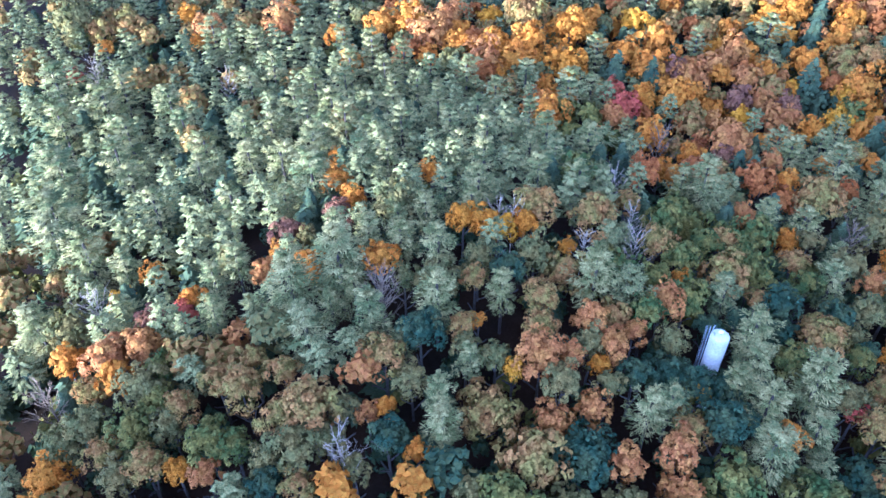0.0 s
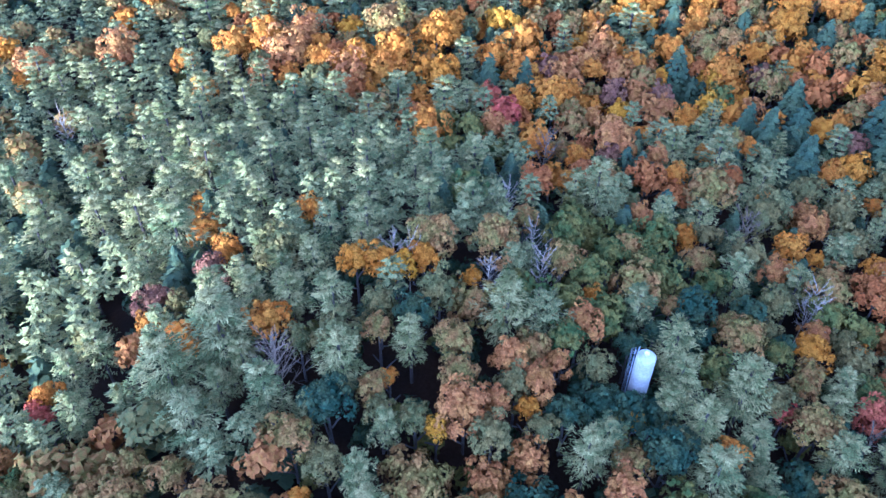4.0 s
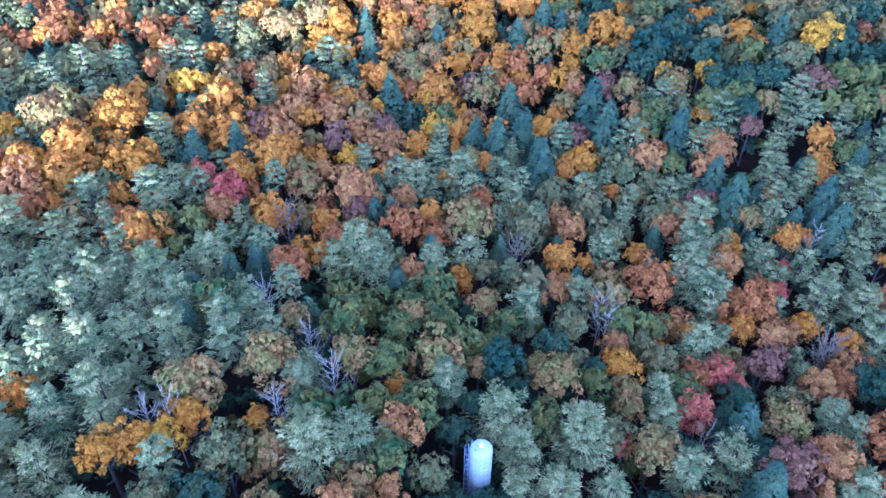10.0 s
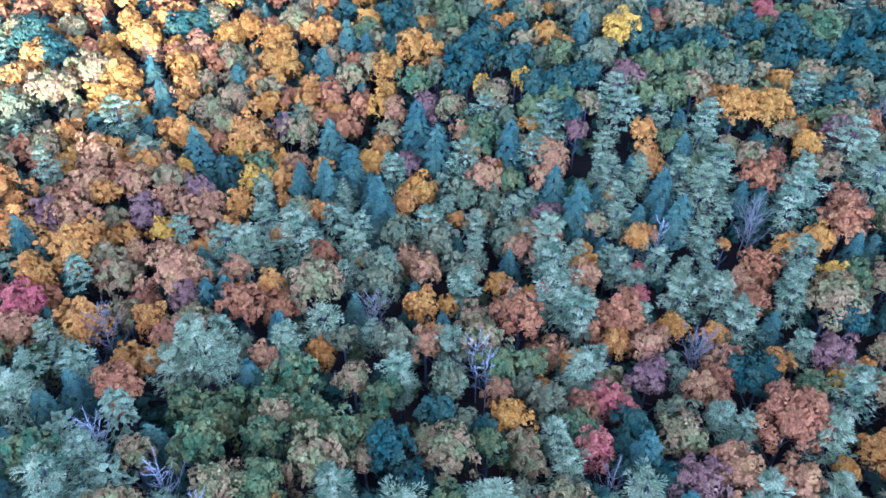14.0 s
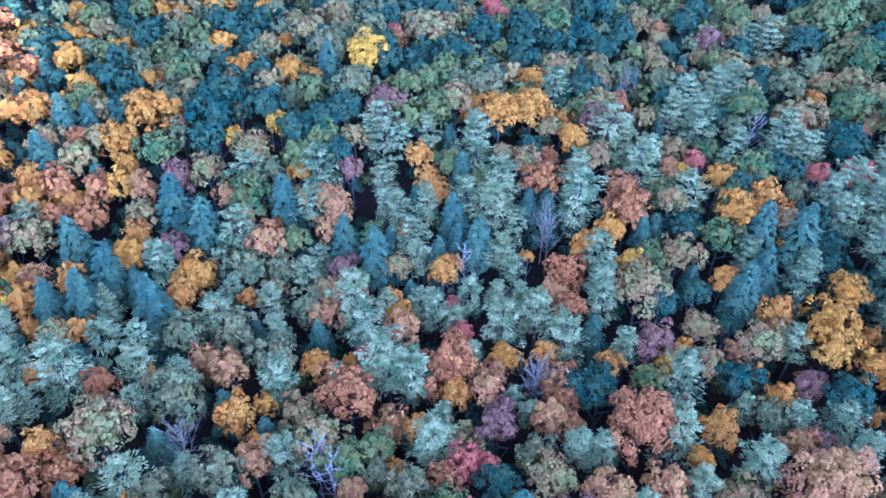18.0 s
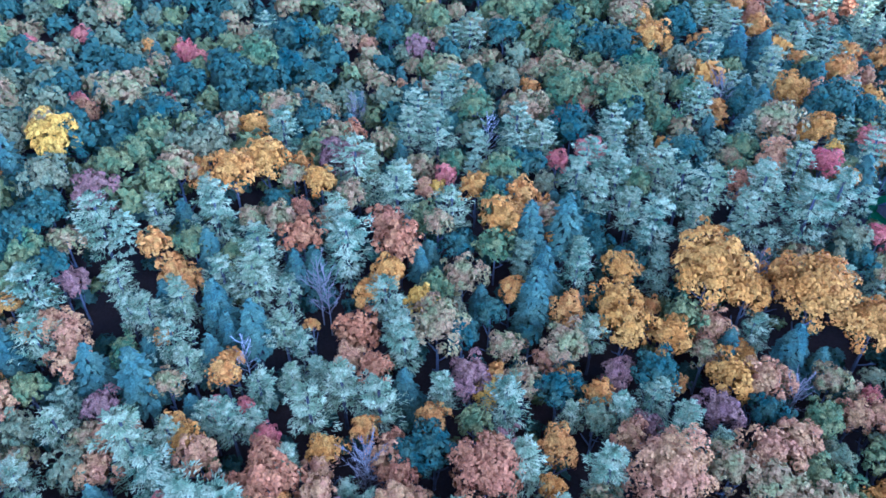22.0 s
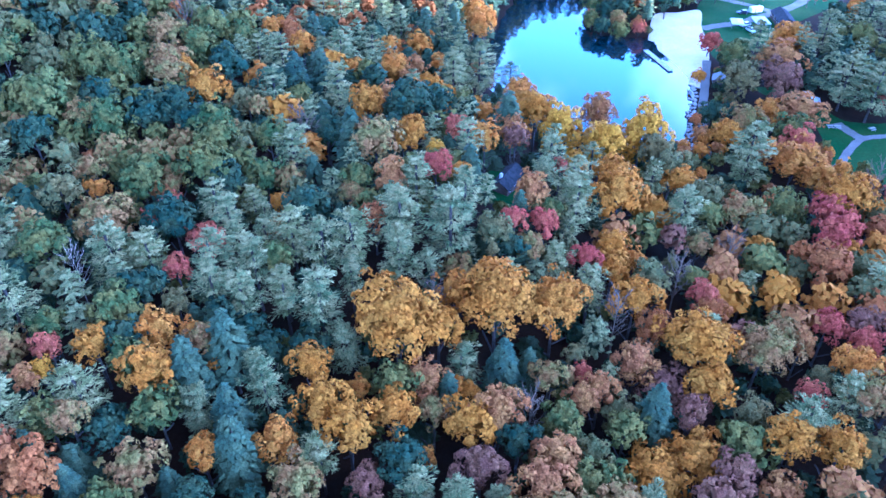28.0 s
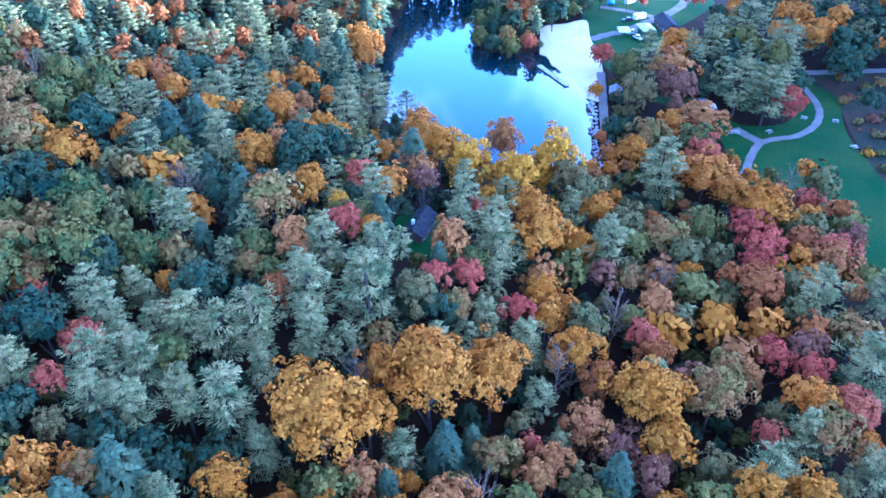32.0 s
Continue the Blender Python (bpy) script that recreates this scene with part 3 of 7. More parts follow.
def trunk_mesh(kind, variant, bark):
    key = ("trunk", kind, variant, bark.name)
    if key not in PROTO:
        v, f = TRUNKS[kind, variant]
        PROTO[key] = from_arrays("trunk", v.tolist(), f, bark, True)
    return PROTO[key]


def crown_pose(kind, shape, r, top):
    """Place and scale of the crown over the foot of the tree, and the height of its trunk."""
    if kind in ("pine", "hemlock"):
        low = max(top * 0.15, top - 2.9 * r) if kind == "pine" else max(top * 0.12, top - 3.6 * r)
        wide = 1.16 * r / 0.30 if kind == "pine" else 1.25 * r / 0.235
        return (0, 0, low), (wide, wide, top - low), top * 0.86
    high = {"broad": 1.70, "tall": 2.28, "wide": 1.45, "sparse": 2.0}[shape]
    deep = min(high * 1.12 * r, top * 0.82)
    return (0, 0, top - deep), (1.06 * r, 1.06 * r, deep / high), top - deep * 0.55


def tree(kind, x, y, r, top, fine=2, label=""):
    """One tree: crown radius r, its top at height top over the ground."""
    shapes, colour, name, text, group = KINDS[kind]
    shape = shapes[int(RNG.integers(len(shapes)))]
    variant = int(RNG.integers(4))
    fine = 3 if fine == 2 and r > 4.4 else 2 if fine == 1 and r > 4.4 else fine
    place, size, trunk_h = crown_pose(kind, shape, r, top)
    root = new(name)
    root.empty_display_size = 0.5
    root.matrix_basis = pose(x, y, ground_z(x, y) - 0.1, 0, 0, float(RNG.uniform(0, 360)))
    conifer = kind in ("pine", "hemlock")
    stem = new("trunk", trunk_mesh("pine" if conifer else "broad", variant, BARK if conifer else BARK_GREY))
    stem.parent, stem.scale = root, (trunk_h,) * 3
    crown = new("crown", crown_mesh(shape, fine, variant, colour))
    crown.parent, crown.location, crown.scale = root, place, size
    tagged(root, label or text, "tree", group)
    PLANTED.append((x, y, r))
    NAMED[name] = NAMED.get(name, 0) + 1
    return root


def snag(x, y, top, kind="snag", r=2.5):
    """A dead white tree, or a leafless grey one."""
    root = new("dead_tree" if kind == "snag" else "bare_tree")
    root.matrix_basis = pose(x, y, ground_z(x, y) - 0.1, 0, 0, float(RNG.uniform(0, 360)))
    stem = new("trunk", trunk_mesh(kind, int(RNG.integers(4)), DEADWOOD if kind == "snag" else TWIGS))
    stem.parent, stem.scale = root, (top / 14.0,) * 3
    tagged(root, "dead tree with bleached white bare branches" if kind == "snag" else "leafless tree with fine grey twigs", "tree",
           "dead trees" if kind == "snag" else "bare trees")
    PLANTED.append((x, y, r))


def crowd(kind, x, y, r, top, fine=0):
    """A far tree that is joined with its like into one wood."""
    shapes, colour, *_ = KINDS[kind]
    shape = shapes[int(RNG.integers(len(shapes)))]
    place, size, trunk_h = crown_pose(kind, shape, r, top)
    pts, soft = SHAPES[shape, fine, int(RNG.integers(3))]
    a = RNG.uniform(0, 6.283)
    turn = np.array([[math.cos(a), math.sin(a), 0], [-math.sin(a), math.cos(a), 0], [0, 0, 1]])
    CROWDS.setdefault(colour, []).append(np.stack([(pts * size + place) @ turn + (x, y, ground_z(x, y)), soft @ turn]))
    PLANTED.append((x, y, r))


# T R E E S  (nearest and plainest ones, one by one)
tree("pine", -27.4, 134.3, 5.1, 20.0)
tree("pine", -26.0, 120.2, 5.2, 20.0)
tree("pine", -30.8, 115.0, 3.1, 15.2)
tree("pine", -16.6, 127.5, 4.3, 18.2)
tree("pine", -11.2, 127.9, 3.8, 16.9)
tree("orange", -22.6, 134.1, 2.5, 13.2)
tree("orange", -21.3, 121.2, 3.1, 14.4)
tree("orange", -17.4, 114.6, 2.5, 13.2)
tree("orange", -2.4, 124.0, 2.3, 12.9)
tree("olive", -8.9, 109.3, 4.2, 16.5)
tree("pine", 0.6, 115.2, 3.4, 16.1)
tree("pine", 6.9, 114.7, 3.9, 17.3)
tree("pine", 5.4, 110.2, 2.9, 14.7)
tree("pine", -3.0, 106.4, 3.2, 15.6)
tree("pine", -8.2, 105.5, 2.8, 14.4)
tree("pine", -7.4, 97.8, 3.5, 16.2)
tree("pine", -13.0, 99.6, 3.4, 16.0)
tree("pine", -0.8, 94.7, 3.8, 17.1)
tree("amber", 3.5, 103.9, 2.8, 14.4)
tree("amber", 7.4, 102.7, 2.8, 14.4)
tree("yellow", 10.3, 101.0, 2.6, 13.9)
tree("amber", 14.6, 102.5, 2.8, 14.4)
tree("olive", 15.6, 94.9, 3.3, 14.8)
snag(12.5, 103.8, 14.4)
snag(10.1, 105.9, 14.1)
tree("tan", 16.8, 107.5, 4.2, 16.5)
tree("tan", 27.7, 106.1, 4.3, 16.7)
snag(35.6, 108.4, 14.6)
snag(34.2, 99.2, 15.1)
snag(24.7, 98.3, 14.6)
tree("amber", 21.9, 98.4, 1.6, 11.6)
tree("pine", 25.2, 88.9, 4.3, 18.2)
tree("deep", 10.9, 90.8, 2.9, 14.1)
tree("olive", 6.0, 93.6, 2.7, 13.7)
tree("tan", 5.0, 88.1, 2.3, 12.9)
tree("pine", 9.4, 85.8, 3.1, 15.2)
tree("tan", 15.6, 83.7, 3.1, 14.4)
tree("pinkish", 23.2, 80.0, 3.2, 14.7)
tree("olive", 22.7, 76.0, 2.6, 13.4)
tree("tan", 14.8, 78.3, 2.8, 13.7)
tree("pinkish", 14.3, 72.3, 3.8, 15.7)
tree("pinkish", 19.2, 73.4, 2.3, 12.9)
tree("pine", -1.1, 82.5, 3.9, 17.3)
tree("olive", -6.5, 89.3, 2.3, 12.9)
tree("plum", -19.9, 108.7, 2.9, 14.0)
tree("hemlock", -25.6, 113.6, 2.0, 14.5)
tree("pine", -17.5, 91.8, 6.0, 20.0)
tree("pine", -14.7, 87.5, 2.9, 14.8)
tree("pine", -25.0, 86.7, 5.0, 20.0)
tree("orange", -29.7, 100.1, 1.9, 12.1)
tree("olive", -25.1, 103.2, 2.1, 12.4)
tree("plum", -28.7, 104.5, 2.9, 13.9)
snag(-10.0, 83.0, 17.0, "bare", 4.0)
tree("deep", -3.5, 76.2, 3.4, 15.0)
tree("pine", -11.4, 79.1, 3.9, 17.2)
tree("pine", -18.1, 83.6, 2.5, 13.7)
tree("tan", 2.7, 77.9, 2.3, 12.9)
tree("olive", 3.1, 74.2, 2.1, 12.5)
tree("olive", 7.6, 72.7, 2.1, 12.5)
tree("pine", 3.8, 72.0, 2.3, 13.2)
tree("yellow", 10.2, 70.8, 1.5, 11.4)
tree("olive", 17.0, 67.9, 3.0, 14.2)
tree("orange", 5.2, 79.8, 1.4, 11.2)
tree("pine", -6.1, 76.9, 2.3, 13.3)
tree("tan", 38.9, 101.6, 3.4, 14.9)
tree("green", 42.4, 98.1, 3.4, 14.9)
tree("green", 48.8, 103.9, 3.1, 14.3)
tree("green", 56.3, 102.8, 2.9, 14.1)
tree("orange", 41.7, 93.5, 1.9, 12.1)
tree("green", 36.3, 92.0, 2.7, 13.7)
tree("pine", 48.4, 90.4, 3.4, 15.9)
tree("tan", 55.2, 91.3, 2.2, 12.7)
tree("deep", 58.4, 89.7, 3.5, 15.1)
tree("green", 56.0, 96.8, 3.6, 15.3)
tree("tan", 66.4, 103.2, 2.8, 13.7)
tree("pine", 71.5, 97.7, 3.8, 17.1)
tree("green", 67.0, 97.6, 2.7, 13.6)
tree("olive", 75.4, 91.1, 3.3, 14.7)
tree("pine", 83.5, 95.9, 3.2, 15.6)
snag(83.2, 90.7, 15.8)
tree("pinkish", 81.2, 99.9, 2.9, 14.0)
tree("orange", 85.0, 100.9, 2.1, 12.6, 1)
tree("rust", 97.5, 91.1, 4.6, 17.2, 1)
tree("pine", 106.0, 87.0, 5.2, 20.0, 1)
tree("pine", 104.0, 82.0, 4.3, 18.2, 1)
tree("rust", 107.3, 76.3, 4.9, 17.7, 1)
tree("pinkish", 115.4, 86.9, 3.3, 14.7, 1)
tree("tan", 63.3, 82.1, 3.8, 15.6)
tree("tan", 63.2, 86.3, 2.5, 13.3)
tree("deep", 68.3, 88.3, 3.1, 14.5)
tree("olive", 70.8, 84.9, 2.3, 12.9)
tree("amber", 75.1, 79.5, 3.1, 14.5)
tree("pinkish", 79.8, 84.3, 2.4, 13.1)
tree("green", 68.8, 79.5, 2.5, 13.3)
tree("tan", 72.1, 75.4, 2.6, 13.3)
tree("olive", 84.0, 82.3, 2.4, 13.1)
tree("green", 88.7, 83.1, 2.8, 13.9)
tree("olive", 82.5, 76.8, 3.2, 14.7)
tree("pine", 76.9, 72.5, 3.1, 15.3)
tree("green", 80.5, 70.5, 2.9, 14.1)
tree("pine", 91.7, 75.4, 3.9, 17.4)
tree("orange", 94.6, 79.0, 2.1, 12.5)
tree("red", 78.9, 67.0, 3.1, 14.4)
tree("red", 89.3, 70.1, 2.8, 13.7)
tree("red", 90.1, 66.7, 2.0, 12.3)
tree("plum", 98.3, 66.4, 3.4, 15.0)
tree("deep", 82.2, 63.8, 2.3, 12.9)
tree("deep", 86.8, 64.2, 3.0, 14.2)
tree("hemlock", 81.4, 60.2, 3.1, 17.9)
tree("pinkish", 36.6, 86.7, 3.4, 14.9)
tree("deep", 43.7, 83.2, 2.3, 12.0)
tree("pine", 50.5, 81.1, 4.1, 17.9)
tree("deep", 49.4, 85.6, 1.9, 12.1)
tree("green", 33.0, 83.2, 3.0, 14.2)
tree("olive", 36.2, 78.5, 2.4, 13.0)
tree("deep", 35.0, 73.2, 4.1, 12.0)
tree("pinkish", 30.2, 79.3, 2.1, 12.5)
tree("pinkish", 25.9, 75.6, 2.8, 13.8)
tree("pine", 48.7, 75.1, 3.6, 16.4)
tree("pine", 43.8, 70.4, 3.0, 15.0)
tree("pine", 57.8, 71.9, 4.6, 19.0)
tree("olive", 62.8, 70.8, 2.9, 13.9)
tree("crimson", 63.8, 68.8, 1.7, 11.8)
tree("tan", 65.9, 64.9, 3.6, 15.4)
tree("deep", 70.4, 63.0, 2.4, 13.1)
tree("pine", 47.8, 66.5, 3.9, 17.2)
tree("orange", 50.2, 62.8, 2.6, 13.4)
snag(73.8, 62.0, 14.5, "bare", 1.5)
tree("pine", 54.9, 63.6, 3.1, 15.3)
tree("pine", 66.4, 59.8, 3.8, 16.9)
tree("pine", 74.7, 57.5, 3.7, 16.9)
tree("deep", 80.4, 56.0, 2.8, 13.9)
tree("hemlock", 74.1, 51.6, 3.4, 18.9)
tree("deep", 40.4, 62.7, 3.6, 15.4)
tree("deep", 28.5, 70.5, 2.5, 13.3)
tree("olive", 24.3, 68.6, 2.2, 12.6)
tree("amber", 23.4, 71.9, 1.7, 11.8)
tree("green", 36.3, 70.4, 2.5, 9.5)
tree("yellow", 38.8, 69.7, 1.3, 10.9)
tree("pine", 33.3, 66.7, 2.8, 14.5)
tree("pine", 29.4, 64.2, 3.1, 15.3)
tree("pine", 45.8, 58.6, 4.1, 17.8)
tree("tan", 88.7, 57.1, 3.7, 15.6)
tree("plum", 82.2, 52.4, 4.1, 16.2)
tree("orange", -9.6, 217.1, 6.0, 19.9, 1)
tree("orange", -8.5, 244.8, 3.8, 15.8, 1)
tree("pinkish", 2.1, 221.2, 5.2, 18.4, 1)
tree("yellow", 15.3, 221.9, 3.5, 15.2, 1)
tree("tan", 26.0, 217.7, 6.9, 21.0, 1)
tree("amber", 38.3, 207.1, 6.7, 21.0, 1)
tree("orange", 25.8, 199.4, 6.4, 20.6, 1)
tree("amber", 15.4, 198.6, 5.5, 19.0, 1)
tree("pinkish", -3.5, 206.9, 6.2, 20.3, 1)
tree("orange", 4.9, 200.0, 4.8, 17.6, 1)
tree("pinkish", 12.0, 191.7, 5.4, 18.7, 1)
tree("orange", 20.6, 189.6, 5.3, 18.6, 1)
tree("orange", -4.1, 195.9, 3.4, 15.0, 1)
tree("amber", 34.6, 185.9, 5.3, 18.6, 1)
tree("pine", 44.4, 194.1, 4.8, 19.5, 1)
tree("yellow", 60.4, 217.7, 4.5, 17.0, 1)
tree("orange", 63.4, 202.1, 5.9, 19.7, 1)
tree("orange", 52.9, 196.2, 4.6, 17.2, 1)
tree("orange", 57.6, 186.9, 5.5, 18.9, 1)
tree("hemlock", 48.0, 184.3, 3.4, 18.8, 1)
tree("hemlock", 57.5, 182.9, 3.1, 18.0, 1)
tree("orange", 61.3, 170.8, 5.2, 18.3, 1)
tree("orange", 52.8, 170.4, 3.6, 15.4, 1)
tree("crimson", 46.1, 163.0, 4.2, 16.4, 1)
tree("red", 45.7, 175.2, 3.2, 14.7, 1)
tree("pinkish", 41.6, 156.8, 3.7, 15.6, 1)
tree("orange", 25.3, 155.7, 4.9, 17.8, 1)
tree("pine", 22.4, 176.9, 4.3, 18.3, 1)
tree("pine", 32.2, 167.7, 5.6, 20.0, 1)
tree("pine", 39.6, 174.1, 3.6, 16.6, 1)
tree("hemlock", 29.5, 202.2, 2.9, 17.4, 1)
tree("pine", 6.7, 175.8, 5.0, 19.9, 1)
tree("pine", 13.7, 166.0, 4.1, 17.6, 1)
tree("pine", 20.9, 153.4, 3.8, 17.0, 1)
tree("orange", 16.1, 183.9, 2.2, 12.8, 1)
tree("orange", 49.5, 149.1, 3.9, 15.9, 1)
snag(50.0, 143.9, 16.6, "bare", 3.6)
tree("pine", 44.5, 152.1, 2.6, 14.1, 1)
tree("pine", 32.5, 139.0, 4.2, 17.9, 1)
tree("olive", 35.6, 139.8, 1.8, 12.0, 1)
tree("rust", 43.0, 128.7, 3.7, 15.5)
tree("pine", -32.4, 171.1, 4.9, 19.8, 1)
tree("pine", -26.4, 156.5, 5.2, 20.0, 1)
tree("pine", -24.6, 183.1, 5.2, 20.0, 1)
tree("pine", -15.2, 181.4, 4.4, 18.5, 1)
tree("pine", -10.2, 190.6, 4.6, 19.0, 1)
tree("pine", -19.5, 195.8, 5.5, 20.0, 1)
tree("pine", -28.1, 200.9, 4.8, 19.6, 1)
tree("pine", -31.4, 220.3, 4.4, 18.5, 1)
tree("pine", -25.4, 239.0, 7.5, 20.0, 1)
tree("pine", -31.6, 250.9, 5.9, 20.0, 1)
tree("pine", -19.6, 248.6, 5.5, 20.0, 1)
tree("pine", -10.5, 230.9, 4.5, 18.8, 1)
tree("pine", -0.3, 241.6, 5.7, 20.0, 1)
tree("pine", 14.9, 238.3, 6.6, 20.0, 1)
tree("pine", 20.8, 242.9, 3.8, 17.1, 1)
tree("pine", 32.2, 239.8, 4.7, 19.3, 1)
tree("pine", 41.0, 240.5, 4.8, 19.5, 1)
tree("pine", 50.2, 235.5, 4.7, 19.3, 1)
tree("pine", 61.7, 232.4, 3.8, 17.0, 1)
tree("pine", 65.5, 227.4, 5.6, 20.0, 1)
tree("pine", -18.2, 157.5, 4.1, 17.8, 1)
tree("pine", -11.7, 159.3, 3.9, 17.3, 1)
tree("pine", -6.3, 170.5, 4.1, 17.9, 1)
tree("pine", -2.9, 180.9, 4.4, 18.4, 1)
tree("pine", -0.8, 155.5, 3.8, 17.0, 1)
tree("pine", 1.8, 144.0, 4.1, 17.9)
tree("pine", 8.5, 152.6, 4.0, 17.5, 1)
tree("pine", 12.9, 155.8, 3.2, 15.5, 1)
tree("pine", 10.0, 138.5, 4.0, 17.5)
tree("pine", 15.6, 140.0, 3.5, 16.3)
tree("pine", 23.1, 138.2, 4.6, 19.1)
tree("pine", 23.8, 129.1, 3.8, 17.1)
tree("pine", 18.7, 132.2, 3.3, 15.9)
tree("pine", 3.5, 130.8, 3.8, 17.0)
tree("pine", 8.6, 125.1, 4.2, 18.0)
tree("pine", 19.2, 120.1, 4.1, 17.8)
tree("pine", 27.0, 118.8, 4.1, 17.9)
tree("pine", -9.1, 145.3, 4.2, 18.0, 1)
tree("pine", -15.4, 141.3, 4.1, 17.7)
tree("pine", -22.0, 145.6, 4.8, 19.6, 1)
tree("pine", -27.6, 147.7, 3.7, 16.8, 1)
tree("pine", -32.5, 155.9, 3.9, 17.3, 1)
tree("pine", -1.0, 165.9, 3.4, 16.0, 1)
snag(35.3, 122.6, 14.6)
tree("hemlock", 39.1, 134.1, 2.4, 15.5)
tree("tan", 36.3, 115.1, 2.6, 13.5)
tree("orange", 88.0, 214.5, 3.7, 15.5, 1)
tree("pinkish", 90.0, 206.7, 2.7, 13.6, 1)
tree("pine", 98.6, 208.7, 6.5, 20.0, 1)
tree("pinkish", 77.3, 190.8, 4.1, 16.4, 1)
tree("amber", 99.4, 220.2, 2.9, 14.0, 1)
tree("pinkish", 84.1, 183.5, 4.1, 16.3, 1)
tree("yellow", 97.0, 182.6, 2.5, 13.3, 1)
tree("pinkish", 85.3, 174.0, 3.5, 15.1, 1)
tree("plum", 79.1, 173.4, 3.9, 15.9, 1)
tree("orange", 104.0, 192.4, 4.9, 17.8, 1)
tree("hemlock", 100.7, 181.3, 4.7, 20.0, 1)
tree("tan", 115.7, 194.5, 4.5, 17.1, 1)
tree("hemlock", 112.0, 208.3, 3.4, 18.9, 1)
tree("orange", 120.7, 208.0, 4.2, 16.5, 1)
tree("tan", 123.0, 193.8, 4.6, 17.2, 1)
tree("orange", 114.2, 178.3, 5.5, 18.9, 1)
tree("yellow", 110.0, 178.3, 3.1, 14.3, 1)
tree("yellow", 102.4, 164.8, 3.5, 15.2, 1)
tree("green", 105.8, 166.0, 4.0, 16.2, 1)
tree("orange", 131.6, 193.6, 4.1, 16.3, 1)
tree("amber", 139.1, 190.8, 5.6, 19.2, 1)
tree("orange", 137.4, 179.2, 3.6, 15.4, 1)
tree("plum", 122.3, 174.6, 3.5, 15.1, 1)
tree("tan", 122.0, 169.0, 4.2, 16.6, 1)
tree("orange", 131.2, 170.9, 2.1, 12.5, 1)
tree("hemlock", 141.8, 177.7, 4.6, 20.0, 1)
tree("tan", 148.6, 181.8, 3.8, 15.6, 1)
tree("tan", 144.5, 171.1, 4.0, 16.0, 1)
tree("hemlock", 153.6, 179.6, 4.7, 20.0, 1)
tree("amber", 149.9, 163.1, 4.5, 17.0, 1)
tree("amber", 158.6, 159.9, 5.8, 19.4, 1)
tree("amber", 145.7, 159.2, 2.6, 13.5, 1)
tree("green", 148.5, 152.6, 4.3, 16.7, 1)
tree("deep", 160.3, 144.6, 5.2, 18.4, 1)
tree("deep", 153.6, 142.6, 4.2, 16.6, 1)
tree("deep", 168.0, 145.2, 5.3, 18.6, 1)
tree("amber", 176.2, 152.4, 1.9, 12.1, 1)
tree("amber", 181.0, 146.0, 3.7, 15.6, 1)
tree("tan", 158.0, 152.7, 2.7, 13.6, 1)
tree("deep", 165.8, 133.7, 4.3, 16.7, 1)
tree("yellow", 156.0, 137.7, 2.5, 13.3, 1)
tree("yellow", 162.1, 129.5, 2.5, 13.3, 1)
tree("tan", 145.6, 139.7, 3.6, 15.4, 1)
tree("plum", 142.6, 145.0, 3.7, 15.4, 1)
tree("tan", 151.7, 131.2, 4.1, 16.3, 1)
tree("pine", 145.9, 129.7, 4.0, 17.5, 1)
tree("green", 140.6, 127.6, 4.4, 16.9, 1)
tree("amber", 148.8, 119.2, 2.2, 12.7, 1)
tree("pine", 148.9, 114.5, 4.4, 18.4, 1)
tree("hemlock", 121.3, 157.6, 4.6, 20.0, 1)
tree("hemlock", 116.0, 146.7, 3.9, 20.0, 1)
tree("orange", 128.3, 147.9, 2.9, 14.0, 1)
tree("pinkish", 113.3, 162.2, 2.9, 14.1, 1)
tree("orange", 101.3, 154.4, 1.8, 12.0, 1)
tree("hemlock", 106.4, 153.3, 3.1, 17.9, 1)
tree("pine", 110.3, 144.1, 2.7, 14.4, 1)
tree("pine", 120.7, 138.3, 4.3, 18.2, 1)
tree("hemlock", 135.1, 142.1, 4.0, 20.0, 1)
tree("hemlock", 131.2, 133.2, 3.9, 20.0, 1)
tree("plum", 126.1, 138.6, 3.1, 14.4, 1)
tree("pine", 131.8, 126.1, 4.3, 18.2, 1)
tree("pine", 140.8, 113.5, 3.8, 17.0, 1)
tree("pinkish", 143.3, 111.3, 3.0, 14.3, 1)
tree("pinkish", 136.2, 107.7, 3.2, 14.7, 1)
tree("hemlock", 139.8, 119.1, 3.4, 18.8, 1)
tree("green", 132.4, 114.0, 3.0, 14.1, 1)
tree("yellow", 77.3, 164.7, 3.0, 14.2, 1)
tree("rust", 80.4, 163.7, 2.3, 12.8, 1)
tree("pinkish", 67.6, 147.5, 5.4, 18.7, 1)
tree("pinkish", 69.2, 162.8, 2.6, 13.5, 1)
tree("plum", 64.9, 142.0, 2.9, 14.0, 1)
tree("orange", 57.3, 142.1, 2.8, 13.9, 1)
tree("tan", 61.8, 156.6, 3.5, 15.1, 1)
tree("orange", 50.6, 131.8, 2.6, 13.5, 1)
tree("pine", 80.0, 148.0, 4.2, 18.0, 1)
tree("pine", 81.3, 143.6, 4.2, 17.9, 1)
tree("pine", 91.9, 150.5, 3.7, 16.7, 1)
tree("pine", 90.7, 139.1, 4.9, 19.7, 1)
tree("orange", 94.0, 160.7, 3.1, 14.3, 1)
tree("pinkish", 90.0, 165.4, 3.1, 14.4, 1)
tree("orange", 73.3, 137.3, 1.6, 11.5, 1)
tree("hemlock", 70.1, 136.7, 2.4, 15.5, 1)
tree("hemlock", 67.5, 138.6, 2.4, 15.5, 1)
tree("tan", 80.2, 124.6, 5.1, 18.1, 1)
tree("pine", 55.1, 125.4, 4.7, 19.2)
